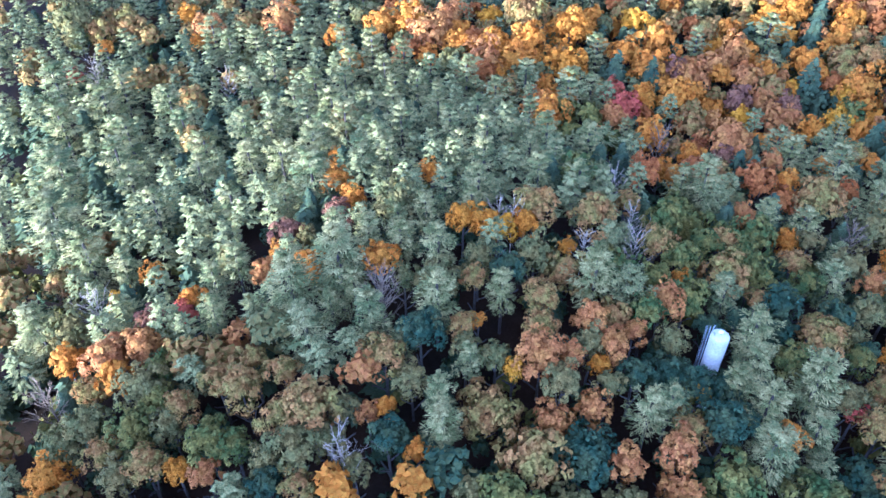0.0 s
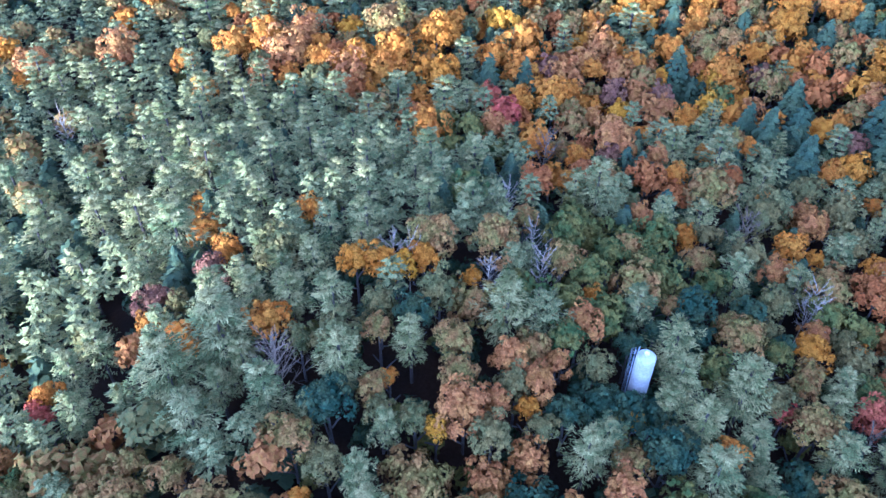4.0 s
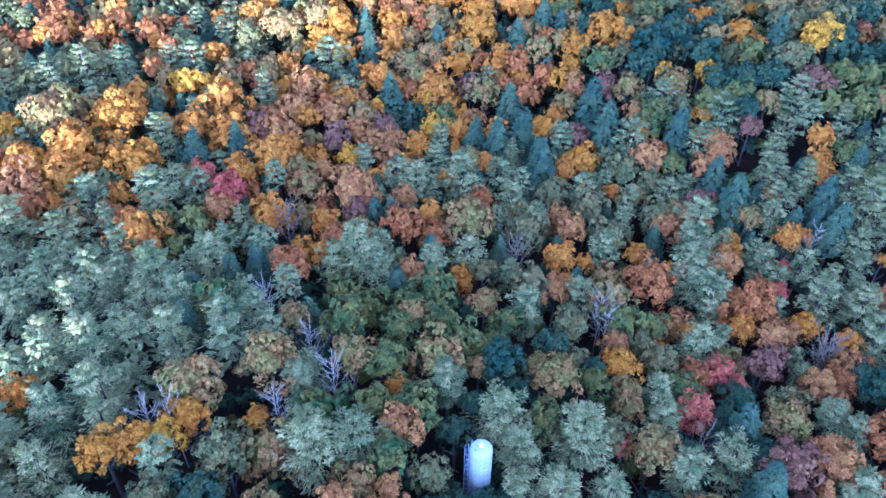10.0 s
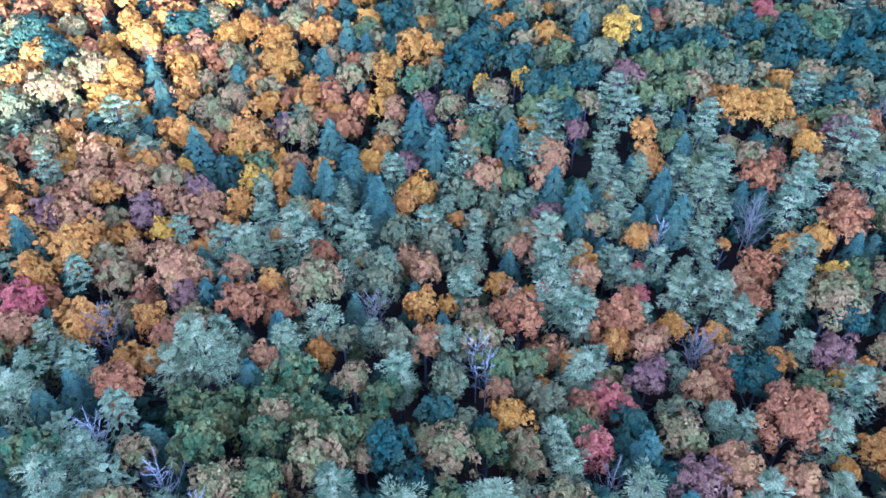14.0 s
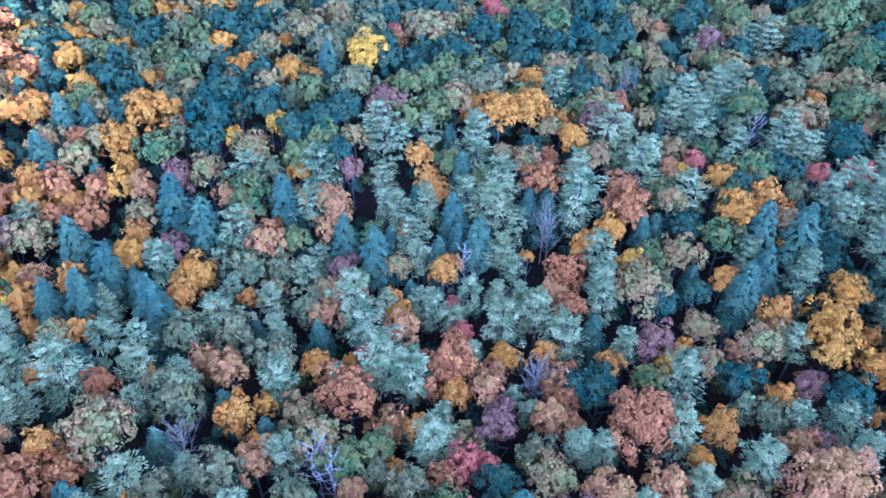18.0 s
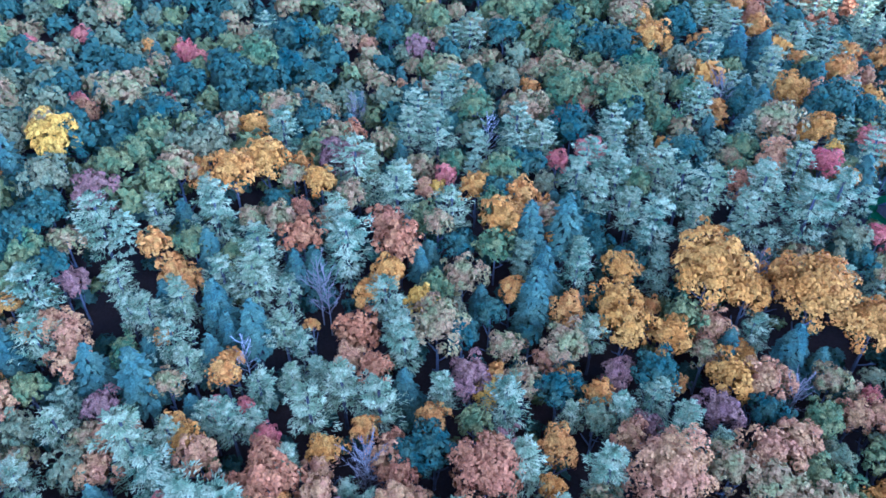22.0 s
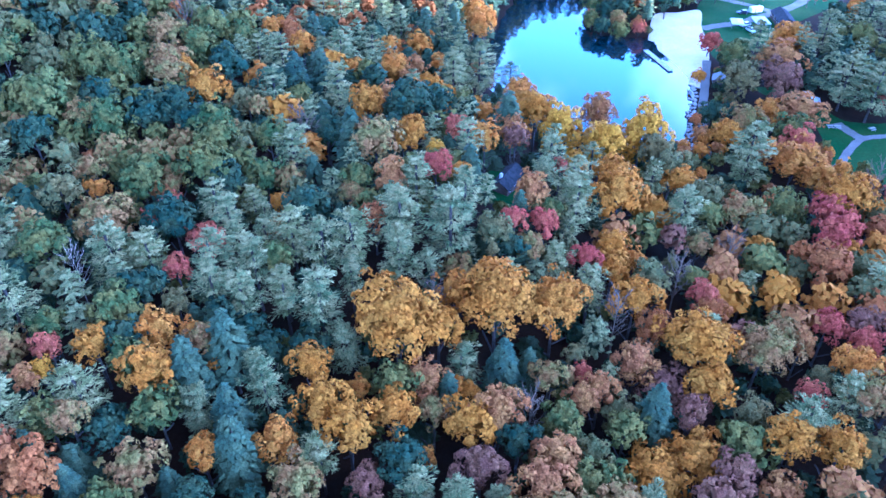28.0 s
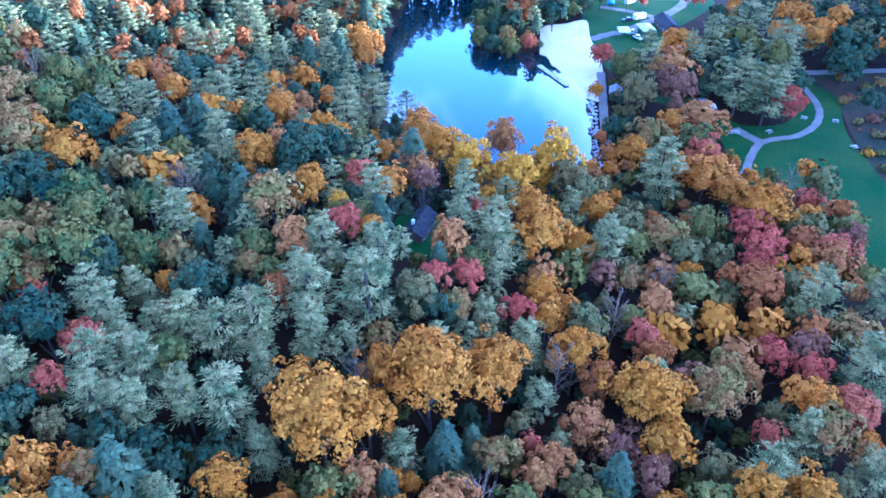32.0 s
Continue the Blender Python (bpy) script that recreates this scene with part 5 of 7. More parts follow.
tree("pinkish", 130.0, 62.0, 2.9, 14.0)
tree("pine", 128.2, 72.0, 2.6, 14.0)
tree("pine", 126.8, 77.3, 3.1, 15.2)
tree("amber", 143.4, 56.9, 2.8, 13.7)
tree("red", 124.6, 79.8, 1.5, 11.4)
tree("pine", 120.8, 78.7, 2.5, 13.8)
tree("pine", 121.4, 82.3, 3.2, 15.6)
tree("amber", 119.3, 89.0, 2.5, 13.3)
tree("pine", 120.4, 91.5, 2.9, 14.7)
tree("pine", 113.6, 93.0, 4.1, 17.8)
tree("pinkish", 116.2, 101.9, 3.1, 14.3)
tree("pine", 116.9, 113.3, 3.0, 14.9)
tree("orange", 117.6, 118.3, 1.9, 12.2)
tree("orange", 113.6, 122.6, 2.2, 12.6)
tree("olive", 107.2, 116.3, 4.1, 16.2)
tree("pine", 110.1, 108.9, 2.8, 14.6)
tree("amber", 103.3, 98.8, 2.7, 13.6)
tree("red", 108.7, 92.2, 1.8, 11.8)
tree("amber", 106.9, 94.1, 1.5, 11.3)
tree("rust", 114.2, 76.9, 2.7, 13.7)
tree("pine", 103.0, 62.2, 2.0, 12.6)
snag(109.2, 61.3, 15.8, "bare", 2.8)
tree("rust", 113.0, 57.0, 2.1, 12.6)
tree("rust", 106.5, 57.1, 2.8, 13.8)
snag(143.8, 64.4, 15.2, "bare", 2.2)
tree("red", 256.6, 123.3, 2.9, 13.9, 1)
tree("red", 255.9, 137.1, 2.3, 12.9, 1)
tree("orange", 240.3, 146.7, 1.9, 12.0, 1)
tree("orange", 248.3, 104.6, 2.2, 12.7, 1)
tree("orange", 249.2, 96.8, 1.5, 11.3, 1)
tree("red", 240.6, 91.2, 2.6, 13.5, 1)
tree("pinkish", 238.2, 78.4, 3.4, 15.1, 1)
tree("tan", 234.4, 101.2, 3.1, 14.4, 1)
tree("red", 222.1, 96.3, 1.6, 11.6, 1)
tree("red", 210.0, 95.5, 1.8, 12.0, 1)
tree("pinkish", 207.0, 113.5, 2.8, 13.7, 1)
tree("olive", 204.8, 120.8, 4.9, 17.8, 1)
tree("orange", 182.2, 127.9, 2.0, 12.2, 1)
tree("amber", 200.6, 143.3, 1.9, 12.1, 1)
tree("tan", 221.4, 135.9, 3.7, 15.6, 1)
tree("tan", 213.8, 146.1, 3.0, 14.2, 1)
tree("green", 184.4, 99.5, 4.1, 16.2, 1)
tree("orange", 177.7, 87.3, 2.3, 13.0, 1)
tree("amber", 212.5, 73.7, 1.9, 12.0, 1)
tree("green", 192.0, 96.8, 3.9, 16.0, 1)
tree("deep", 205.1, 79.8, 4.4, 16.9, 1)
tree("tan", 204.5, 59.3, 3.0, 14.1, 1)
snag(203.4, 52.4, 16.0, "bare", 3.0)
tree("tan", 244.3, 51.0, 3.9, 15.9, 1)
tree("pinkish", 243.6, 44.4, 2.7, 13.6, 1)
tree("pine", 251.9, 72.2, 4.0, 17.5, 1)
tree("rust", 166.8, 67.6, 2.2, 12.7, 1)
tree("tan", 164.7, 77.4, 2.4, 13.1, 1)
tree("pine", 171.3, 85.6, 3.2, 15.4, 1)
tree("green", 158.1, 116.4, 3.9, 16.0, 1)
tree("green", 158.2, 88.0, 3.3, 14.8)
tree("hemlock", 155.8, 84.9, 2.6, 16.3)
tree("green", 154.5, 80.3, 2.9, 14.0)
tree("deep", 245.5, 37.6, 4.5, 17.0, 1)
tree("plum", 236.2, 30.5, 4.3, 16.7, 1)
tree("pine", 240.4, 15.0, 5.3, 20.0, 1)
tree("pine", 240.6, 19.9, 3.9, 17.3, 1)
tree("green", 226.2, 28.8, 4.2, 16.4, 1)
tree("olive", 215.8, 11.4, 4.5, 17.1, 1)
tree("rust", 229.0, -1.9, 1.4, 11.2, 1)
tree("tan", 242.2, -9.1, 4.1, 16.2, 1)
tree("deep", 245.2, -15.0, 4.7, 17.4, 1)
tree("deep", 231.3, -19.2, 5.0, 18.1, 1)
tree("deep", 230.2, -27.1, 5.1, 18.1, 1)
tree("amber", 245.1, -39.6, 3.9, 15.9, 1)
tree("amber", 231.0, -36.6, 5.2, 18.3, 1)
tree("orange", 236.4, -43.7, 2.7, 13.6, 1)
tree("olive", 219.6, -41.3, 4.0, 16.0, 1)
tree("deep", 237.8, -48.6, 5.8, 19.5, 1)
tree("deep", 222.7, -52.4, 4.6, 17.3, 1)
tree("hemlock", 220.4, -58.2, 5.6, 20.0, 1)
tree("green", 214.9, -27.7, 5.5, 18.9, 1)
tree("tan", 211.7, -30.4, 2.6, 13.4, 1)
tree("orange", 217.8, 5.1, 1.3, 11.0, 1)
tree("green", 205.7, -1.7, 4.7, 17.5, 1)
tree("pinkish", 203.2, -3.7, 1.9, 12.1, 1)
tree("green", 198.4, -13.9, 5.5, 18.9, 1)
tree("deep", 187.4, 2.4, 4.6, 17.3, 1)
tree("pine", 187.2, -7.5, 4.1, 17.9, 1)
tree("tan", 196.9, 11.0, 5.2, 18.4, 1)
tree("pine", 187.4, 16.1, 5.0, 19.9, 1)
snag(190.7, 22.3, 15.9)
tree("pine", 199.7, 37.3, 4.7, 19.2, 1)
tree("pine", 188.3, 34.9, 4.9, 19.7, 1)
tree("pine", 192.5, 41.0, 4.2, 18.1, 1)
tree("pine", 212.2, 26.6, 4.7, 19.2, 1)
tree("pinkish", 219.8, 38.2, 1.9, 12.2, 1)
tree("green", 173.6, 23.3, 4.2, 16.5, 1)
tree("red", 175.0, 35.6, 2.4, 13.0, 1)
tree("pinkish", 170.7, 41.3, 2.3, 12.9, 1)
tree("yellow", 171.6, 38.6, 1.8, 11.9, 1)
tree("amber", 168.9, 30.5, 3.2, 14.6, 1)
tree("pine", 161.1, 37.3, 3.9, 17.2, 1)
tree("amber", 156.5, 27.7, 4.2, 16.5, 1)
tree("orange", 164.5, 21.6, 3.5, 15.2, 1)
tree("orange", 160.5, 17.5, 2.3, 12.8, 1)
tree("hemlock", 153.2, 23.0, 3.3, 18.7, 1)
tree("hemlock", 152.1, 15.8, 3.8, 20.0, 1)
tree("amber", 152.7, 18.7, 1.2, 10.8, 1)
tree("red", 183.0, 0.6, 2.2, 12.6, 1)
tree("red", 176.4, 9.4, 2.7, 13.7, 1)
tree("pine", 171.8, 4.6, 4.7, 19.3, 1)
tree("pine", 167.0, 8.4, 3.9, 17.3, 1)
tree("pine", 171.5, -2.1, 3.4, 16.1, 1)
tree("pine", 182.6, -13.7, 3.0, 14.9, 1)
tree("amber", 180.9, -18.1, 1.5, 11.3, 1)
tree("pine", 165.8, -9.9, 4.7, 19.3, 1)
tree("deep", 170.8, -18.2, 4.5, 17.1, 1)
tree("green", 163.6, -4.2, 3.3, 14.8, 1)
tree("pine", 160.8, 6.6, 3.8, 17.1, 1)
tree("pine", 155.4, 1.0, 3.5, 16.4, 1)
tree("pine", 149.1, -1.9, 5.6, 20.0, 1)
tree("pine", 159.8, -12.5, 4.3, 18.1, 1)
tree("pine", 155.8, -16.6, 5.0, 20.0, 1)
tree("pine", 189.1, -30.6, 5.5, 20.0, 1)
snag(200.7, -42.3, 16.4, "bare", 3.4)
tree("deep", 195.3, -45.6, 3.3, 14.8, 1)
tree("amber", 194.5, -59.7, 4.8, 17.6, 1)
tree("hemlock", 217.0, -64.8, 5.6, 20.0, 1)
tree("rust", 246.7, -79.4, 3.2, 14.5, 1)
tree("orange", 219.7, -79.4, 2.9, 14.1, 1)
tree("tan", 175.0, -43.3, 5.8, 19.5, 1)
tree("amber", 173.5, -50.5, 2.8, 13.8, 1)
tree("pinkish", 163.0, -35.8, 4.0, 16.1, 1)
tree("green", 169.3, -31.8, 3.6, 15.4, 1)
tree("rust", 158.6, -25.7, 2.7, 13.7, 1)
tree("pine", 152.3, -26.8, 5.3, 20.0, 1)
tree("pine", 146.3, -19.8, 4.5, 18.8, 1)
tree("pine", 143.8, -32.1, 5.9, 20.0, 1)
tree("crimson", 131.5, -47.8, 3.1, 14.3)
tree("pine", 128.8, -53.2, 2.3, 13.1)
tree("pine", 124.4, -41.5, 3.2, 15.4)
tree("crimson", 120.9, -47.0, 3.0, 14.2)
tree("amber", 119.1, -54.3, 3.3, 14.9)
tree("orange", 114.9, -55.9, 2.3, 12.8)
tree("pine", 116.2, -41.0, 3.6, 16.6)
tree("amber", 107.9, -44.0, 4.4, 16.8)
snag(108.5, -38.1, 17.3, "bare", 4.3)
tree("rust", 102.6, -41.7, 3.1, 14.4)
tree("pinkish", 100.5, -31.2, 3.7, 15.5)
tree("amber", 93.5, -39.8, 6.0, 19.9)
tree("tan", 84.1, -47.2, 4.7, 17.4)
tree("tan", 83.8, -55.6, 3.1, 14.4)
tree("pinkish", 80.0, -57.0, 2.5, 13.2)
snag(104.8, -55.7, 17.2, "bare", 4.2)
snag(100.9, -71.9, 16.9, "bare", 3.9)
tree("tan", 107.5, -70.9, 2.7, 13.6, 1)
tree("amber", 97.3, -80.2, 2.8, 13.8, 1)
tree("red", 99.0, -55.2, 3.3, 14.8)
tree("rust", 96.0, -52.5, 3.0, 14.3)
tree("olive", 109.0, -62.0, 1.7, 11.8)
tree("amber", 88.1, -73.9, 1.7, 11.8, 1)
tree("pine", 94.5, -66.3, 2.6, 14.0)
tree("rust", 83.4, -81.5, 4.8, 17.6, 1)
tree("amber", 82.6, -92.3, 2.7, 13.6, 1)
tree("crimson", 85.6, -93.9, 4.0, 16.2, 1)
tree("pine", 73.1, -85.6, 5.8, 20.0, 1)
tree("pinkish", 71.9, -99.7, 4.2, 16.4, 1)
tree("pinkish", 66.4, -93.8, 2.4, 13.1, 1)
tree("pine", 62.4, -92.7, 3.8, 16.9, 1)
tree("crimson", 77.8, -64.1, 3.2, 14.6)
tree("plum", 72.8, -68.2, 3.8, 15.7)
tree("crimson", 70.9, -63.5, 3.2, 14.6)
tree("tan", 65.3, -75.8, 4.3, 16.7, 1)
tree("pine", 62.3, -66.7, 5.9, 20.0)
tree("orange", 70.1, -54.9, 4.2, 16.4)
tree("red", 63.3, -56.3, 3.9, 15.9)
tree("tan", 66.7, -48.5, 4.2, 16.6)
tree("pine", 69.5, -46.5, 3.7, 16.7)
tree("red", 74.5, -45.2, 2.3, 12.9)
tree("olive", 74.5, -50.3, 2.2, 12.6)
tree("orange", 60.6, -49.8, 2.7, 13.6)
tree("pine", 59.6, -44.8, 3.7, 16.7)
tree("pine", 72.9, -36.6, 4.2, 17.9)
tree("amber", 67.1, -35.3, 3.8, 15.6)
tree("amber", 73.6, -31.2, 3.8, 15.8)
tree("olive", 80.4, -33.9, 2.9, 14.1)
tree("hemlock", 92.7, -23.0, 3.3, 18.4)
tree("pinkish", 102.3, -22.2, 3.0, 14.2)
tree("pinkish", 103.3, -18.2, 2.9, 14.1)
tree("tan", 110.2, -18.6, 3.3, 14.7)
tree("red", 107.0, -24.2, 1.7, 11.8)
tree("pine", 103.3, -27.0, 1.9, 12.4)
tree("olive", 110.2, -26.7, 2.0, 12.2)
tree("plum", 88.3, -28.1, 2.9, 13.9)
tree("tan", 112.7, -10.6, 2.5, 13.3)
tree("tan", 202.5, -6.9, 2.5, 13.3, 1)
tree("deep", 192.9, -15.2, 3.9, 15.9, 1)
tree("red", 197.3, -3.0, 2.2, 12.7, 1)
tree("red", 196.5, 2.8, 1.8, 11.9, 1)
tree("pine", 179.8, -5.5, 4.4, 18.6)
tree("pine", 178.6, -13.3, 2.5, 13.8)
tree("amber", 178.2, -17.7, 2.1, 12.4)
tree("tan", 167.7, -27.9, 2.8, 13.9)
tree("deep", 162.1, -20.3, 3.0, 14.2)
tree("pine", 171.8, -8.0, 3.0, 15.1)
tree("red", 178.3, 1.0, 3.5, 15.1)
tree("pine", 164.9, 0.2, 4.1, 17.7)
tree("pine", 181.6, 11.6, 4.3, 18.3)
tree("olive", 168.9, 14.8, 2.5, 13.3)
tree("tan", 156.9, 17.9, 3.0, 14.2)
tree("pine", 158.5, -1.5, 2.8, 14.5)
tree("pine", 148.6, -35.9, 3.2, 15.6)
tree("olive", 136.2, -37.4, 4.0, 16.0)
tree("red", 136.4, -43.6, 2.7, 13.6)
tree("deep", 132.4, -36.9, 3.3, 14.8)
tree("pine", 150.4, -10.9, 3.0, 15.0)
snag(134.9, -17.6, 14.8, "bare", 1.8)
tree("amber", 119.5, -8.0, 1.7, 11.7)
tree("tan", 283.7, -64.1, 3.8, 15.8, 1)
tree("green", 260.4, -59.7, 5.3, 18.6, 1)
tree("green", 250.9, -63.8, 4.8, 17.7, 1)
tree("orange", 261.0, -73.9, 1.8, 12.0, 1)
tree("orange", 260.1, -85.5, 1.9, 12.1, 1)
tree("pine", 242.2, -62.7, 3.7, 16.7, 1)
tree("pine", 234.5, -65.2, 4.6, 19.0, 1)
tree("orange", 240.3, -77.9, 3.8, 15.8, 1)
tree("hemlock", 244.9, -86.3, 4.5, 20.0, 1)
tree("pine", 260.9, -104.9, 5.6, 20.0, 1)
tree("pine", 258.3, -110.4, 5.6, 20.0, 1)
tree("pine", 234.9, -80.4, 3.5, 16.1, 1)
tree("pine", 230.0, -83.8, 6.5, 20.0, 1)
tree("pine", 229.3, -96.4, 5.4, 20.0, 1)
tree("orange", 231.2, -105.5, 3.7, 15.5, 1)
tree("orange", 211.0, -86.7, 4.6, 17.2, 1)
tree("orange", 226.4, -115.5, 4.1, 16.4, 1)
tree("pinkish", 213.8, -100.0, 3.1, 14.4, 1)
tree("orange", 213.5, -109.9, 2.7, 13.6, 1)
tree("pine", 228.1, -129.1, 4.9, 19.8, 1)
tree("pine", 239.0, -120.0, 4.9, 19.8, 1)
tree("pine", 252.1, -124.1, 6.1, 20.0, 1)
tree("pine", 265.5, -134.1, 6.1, 20.0, 1)
tree("pine", 241.4, -146.6, 5.3, 20.0, 1)
tree("orange", 231.0, -150.2, 4.6, 17.3, 1)
tree("orange", 240.4, -168.7, 4.5, 17.0, 1)
tree("orange", 226.2, -151.6, 3.8, 15.6, 1)
tree("hemlock", 228.5, -135.6, 4.4, 20.0, 1)
tree("pine", 205.1, -110.1, 4.9, 19.7, 1)
tree("pine", 201.3, -115.8, 6.2, 20.0, 1)
tree("pine", 190.7, -117.8, 3.5, 16.2, 1)
tree("pinkish", 174.0, -92.1, 2.7, 13.7, 1)
tree("orange", 177.3, -102.9, 4.0, 16.1, 1)
tree("tan", 261.5, -46.0, 5.2, 18.3, 1)
snag(265.6, -55.3, 18.3, "bare", 5.3)
tree("tan", 244.2, -34.5, 5.5, 19.0, 1)
tree("green", 252.0, -49.7, 5.4, 18.7, 1)
tree("deep", 221.0, -25.2, 4.5, 17.1, 1)
tree("green", 206.5, -22.6, 5.0, 18.0, 1)
tree("green", 200.6, -33.0, 4.0, 16.0, 1)
tree("amber", 210.3, -32.2, 1.7, 11.7, 1)
tree("orange", 204.6, -28.1, 1.6, 11.5, 1)
tree("pine", 207.3, -61.4, 5.6, 20.0, 1)
tree("pinkish", 198.4, -71.1, 3.0, 14.2, 1)
tree("deep", 183.3, -64.3, 6.1, 20.2, 1)
tree("deep", 182.4, -73.3, 4.5, 17.1, 1)
snag(196.2, -41.2, 15.9, "bare", 2.9)
tree("deep", 191.5, -43.1, 2.6, 13.5, 1)
tree("hemlock", 183.5, -43.8, 3.8, 20.0, 1)
tree("amber", 174.1, -54.7, 3.8, 15.8, 1)
tree("yellow", 164.8, -52.2, 2.2, 12.7, 1)
tree("red", 167.0, -63.5, 3.6, 15.4, 1)
tree("pine", 159.2, -56.8, 4.3, 18.1, 1)
tree("orange", 160.4, -64.7, 3.2, 14.6, 1)
tree("crimson", 157.9, -44.3, 3.4, 15.0)
tree("pine", 157.6, -37.6, 4.2, 18.1)
tree("amber", 153.4, -47.3, 2.1, 12.4)
tree("pine", 150.4, -43.9, 2.8, 14.5)
tree("pinkish", 160.6, -76.4, 3.4, 14.9, 1)
tree("amber", 209.1, -17.9, 2.0, 12.3, 1)
tree("deep", 187.0, -216.8, 6.0, 14.9, 1)
tree("crimson", 158.7, -194.5, 3.9, 9.7, 1)
tree("amber", 151.8, -172.3, 2.4, 6.0, 1)
tree("green", 145.9, -183.8, 5.1, 12.9, 1)
tree("olive", 136.5, -166.9, 5.8, 14.4, 1)
tree("deep", 135.4, -144.8, 3.9, 9.8, 1)
tree("pine", 140.5, -188.1, 5.8, 20.0, 1)
tree("orange", 136.1, -207.9, 7.5, 15.0, 1)
tree("pine", 126.5, -212.5, 5.5, 20.0, 1)
tree("pinkish", 132.2, -188.3, 7.5, 15.0, 1)
tree("plum", 126.3, -174.5, 6.8, 15.0, 1)
tree("pine", 118.8, -236.5, 7.5, 20.0, 1)
tree("pine", 103.8, -219.2, 7.5, 20.0, 1)
tree("pine", 109.5, -181.9, 7.5, 20.0, 1)
tree("pine", 100.4, -179.4, 7.5, 20.0, 1)
tree("crimson", 94.9, -185.0, 5.0, 12.5, 1)
tree("orange", 95.2, -243.7, 7.5, 15.0, 1)
tree("olive", 82.3, -247.9, 5.4, 13.6, 1)
tree("deep", 83.1, -222.2, 6.4, 15.0, 1)
tree("pinkish", 114.2, -155.9, 6.3, 15.0, 1)
tree("orange", 122.2, -153.4, 4.5, 11.3, 1)
tree("tan", 124.8, -142.4, 5.2, 13.0, 1)
tree("amber", 126.1, -132.2, 4.7, 11.7, 1)
tree("pine", 115.1, -119.7, 7.0, 20.0, 1)
tree("orange", 105.2, -127.4, 7.2, 15.0, 1)
tree("red", 108.8, -139.5, 5.1, 12.7, 1)
tree("orange", 96.9, -118.1, 3.8, 15.7, 1)
tree("green", 112.4, -144.2, 5.2, 13.0, 1)
tree("yellow", 154.2, -89.1, 5.6, 19.2, 1)
tree("yellow", 142.1, -89.2, 5.8, 19.5, 1)
tree("yellow", 139.2, -105.9, 6.7, 21.0, 1)
tree("pinkish", 157.6, -114.6, 4.8, 17.6, 1)
tree("amber", 126.5, -68.7, 6.0, 19.9, 1)
tree("amber", 132.9, -78.7, 4.5, 17.1, 1)
tree("olive", 131.5, -98.7, 5.0, 18.0, 1)
tree("olive", 125.4, -94.3, 4.8, 17.7, 1)
tree("pine", 126.5, -87.1, 3.8, 16.9, 1)
tree("olive", 113.8, -88.6, 4.7, 17.3, 1)
tree("pine", 116.0, -84.5, 3.7, 16.7, 1)
tree("pine", 145.2, -70.2, 4.0, 17.6, 1)
tree("pine", 135.1, -63.9, 4.5, 18.8, 1)
tree("pine", 140.7, -82.1, 3.3, 15.9, 1)
tree("red", 143.0, -71.3, 1.8, 11.9, 1)
tree("tan", 105.2, -89.8, 4.3, 16.6, 1)
tree("green", 99.0, -99.5, 4.2, 16.4, 1)
tree("crimson", 90.2, -104.9, 4.0, 16.1, 1)
tree("crimson", 86.7, -98.8, 4.4, 16.9, 1)
tree("amber", 88.2, -111.2, 5.5, 19.0, 1)
tree("rust", 79.2, -104.8, 3.6, 15.2, 1)
tree("red", 80.3, -132.8, 3.6, 9.0, 1)
snag(85.7, -124.2, 17.7, "bare", 4.7)
tree("plum", 69.6, -113.1, 3.0, 14.1, 1)
tree("red", 71.3, -104.1, 4.0, 16.0, 1)
tree("orange", 180.8, -109.6, 4.0, 16.0, 1)
tree("amber", 163.8, -91.2, 5.6, 19.2, 1)
tree("amber", 121.7, -91.1, 4.2, 16.4, 1)
tree("pine", 114.2, -77.0, 5.2, 20.0, 1)
tree("pine", 130.0, -57.8, 5.1, 20.0, 1)
tree("hemlock", 163.9, -79.3, 4.3, 20.0, 1)
tree("plum", 156.5, -72.0, 2.9, 14.0, 1)
tree("pine", 146.9, -40.6, 4.3, 18.3, 1)
tree("pinkish", 138.6, -52.9, 3.8, 15.7, 1)
tree("orange", 216.5, -93.1, 4.1, 16.3, 1)
tree("pinkish", 206.7, -88.1, 3.2, 14.6, 1)
tree("orange", 224.5, -144.8, 4.8, 17.7, 1)
tree("hemlock", 231.5, -124.4, 5.9, 20.0, 1)
tree("pine", 198.4, -99.1, 5.4, 20.0, 1)
tree("deep", 278.1, 3.4, 5.6, 19.1, 1)
tree("green", 276.5, -6.8, 5.2, 18.4, 1)
tree("green", 261.5, -22.5, 5.4, 18.8, 1)
tree("green", 256.1, -28.1, 5.0, 18.0, 1)
tree("tan", 250.1, -39.0, 5.0, 18.0, 1)
tree("green", 252.4, -3.0, 7.5, 21.0, 1)
tree("deep", 264.5, 6.5, 5.6, 19.2, 1)
tree("deep", 267.7, 18.2, 5.6, 19.2, 1)
tree("yellow", 263.5, 22.4, 2.8, 13.8, 1)
tree("green", 250.9, 22.6, 4.9, 17.9, 1)
tree("deep", 240.9, 4.5, 4.8, 17.7, 1)
tree("green", 234.7, -10.9, 5.6, 19.2, 1)
tree("green", 209.9, -5.9, 4.0, 16.2, 1)
tree("tan", 205.5, -9.1, 2.6, 13.4, 1)
tree("pinkish", 200.8, -4.6, 1.9, 12.2, 1)
tree("tan", 220.9, 2.3, 3.3, 14.7, 1)
tree("orange", 213.5, 4.3, 2.2, 12.6, 1)
tree("green", 188.7, -21.6, 3.8, 15.8, 1)
tree("tan", 222.6, 24.9, 4.4, 16.8, 1)
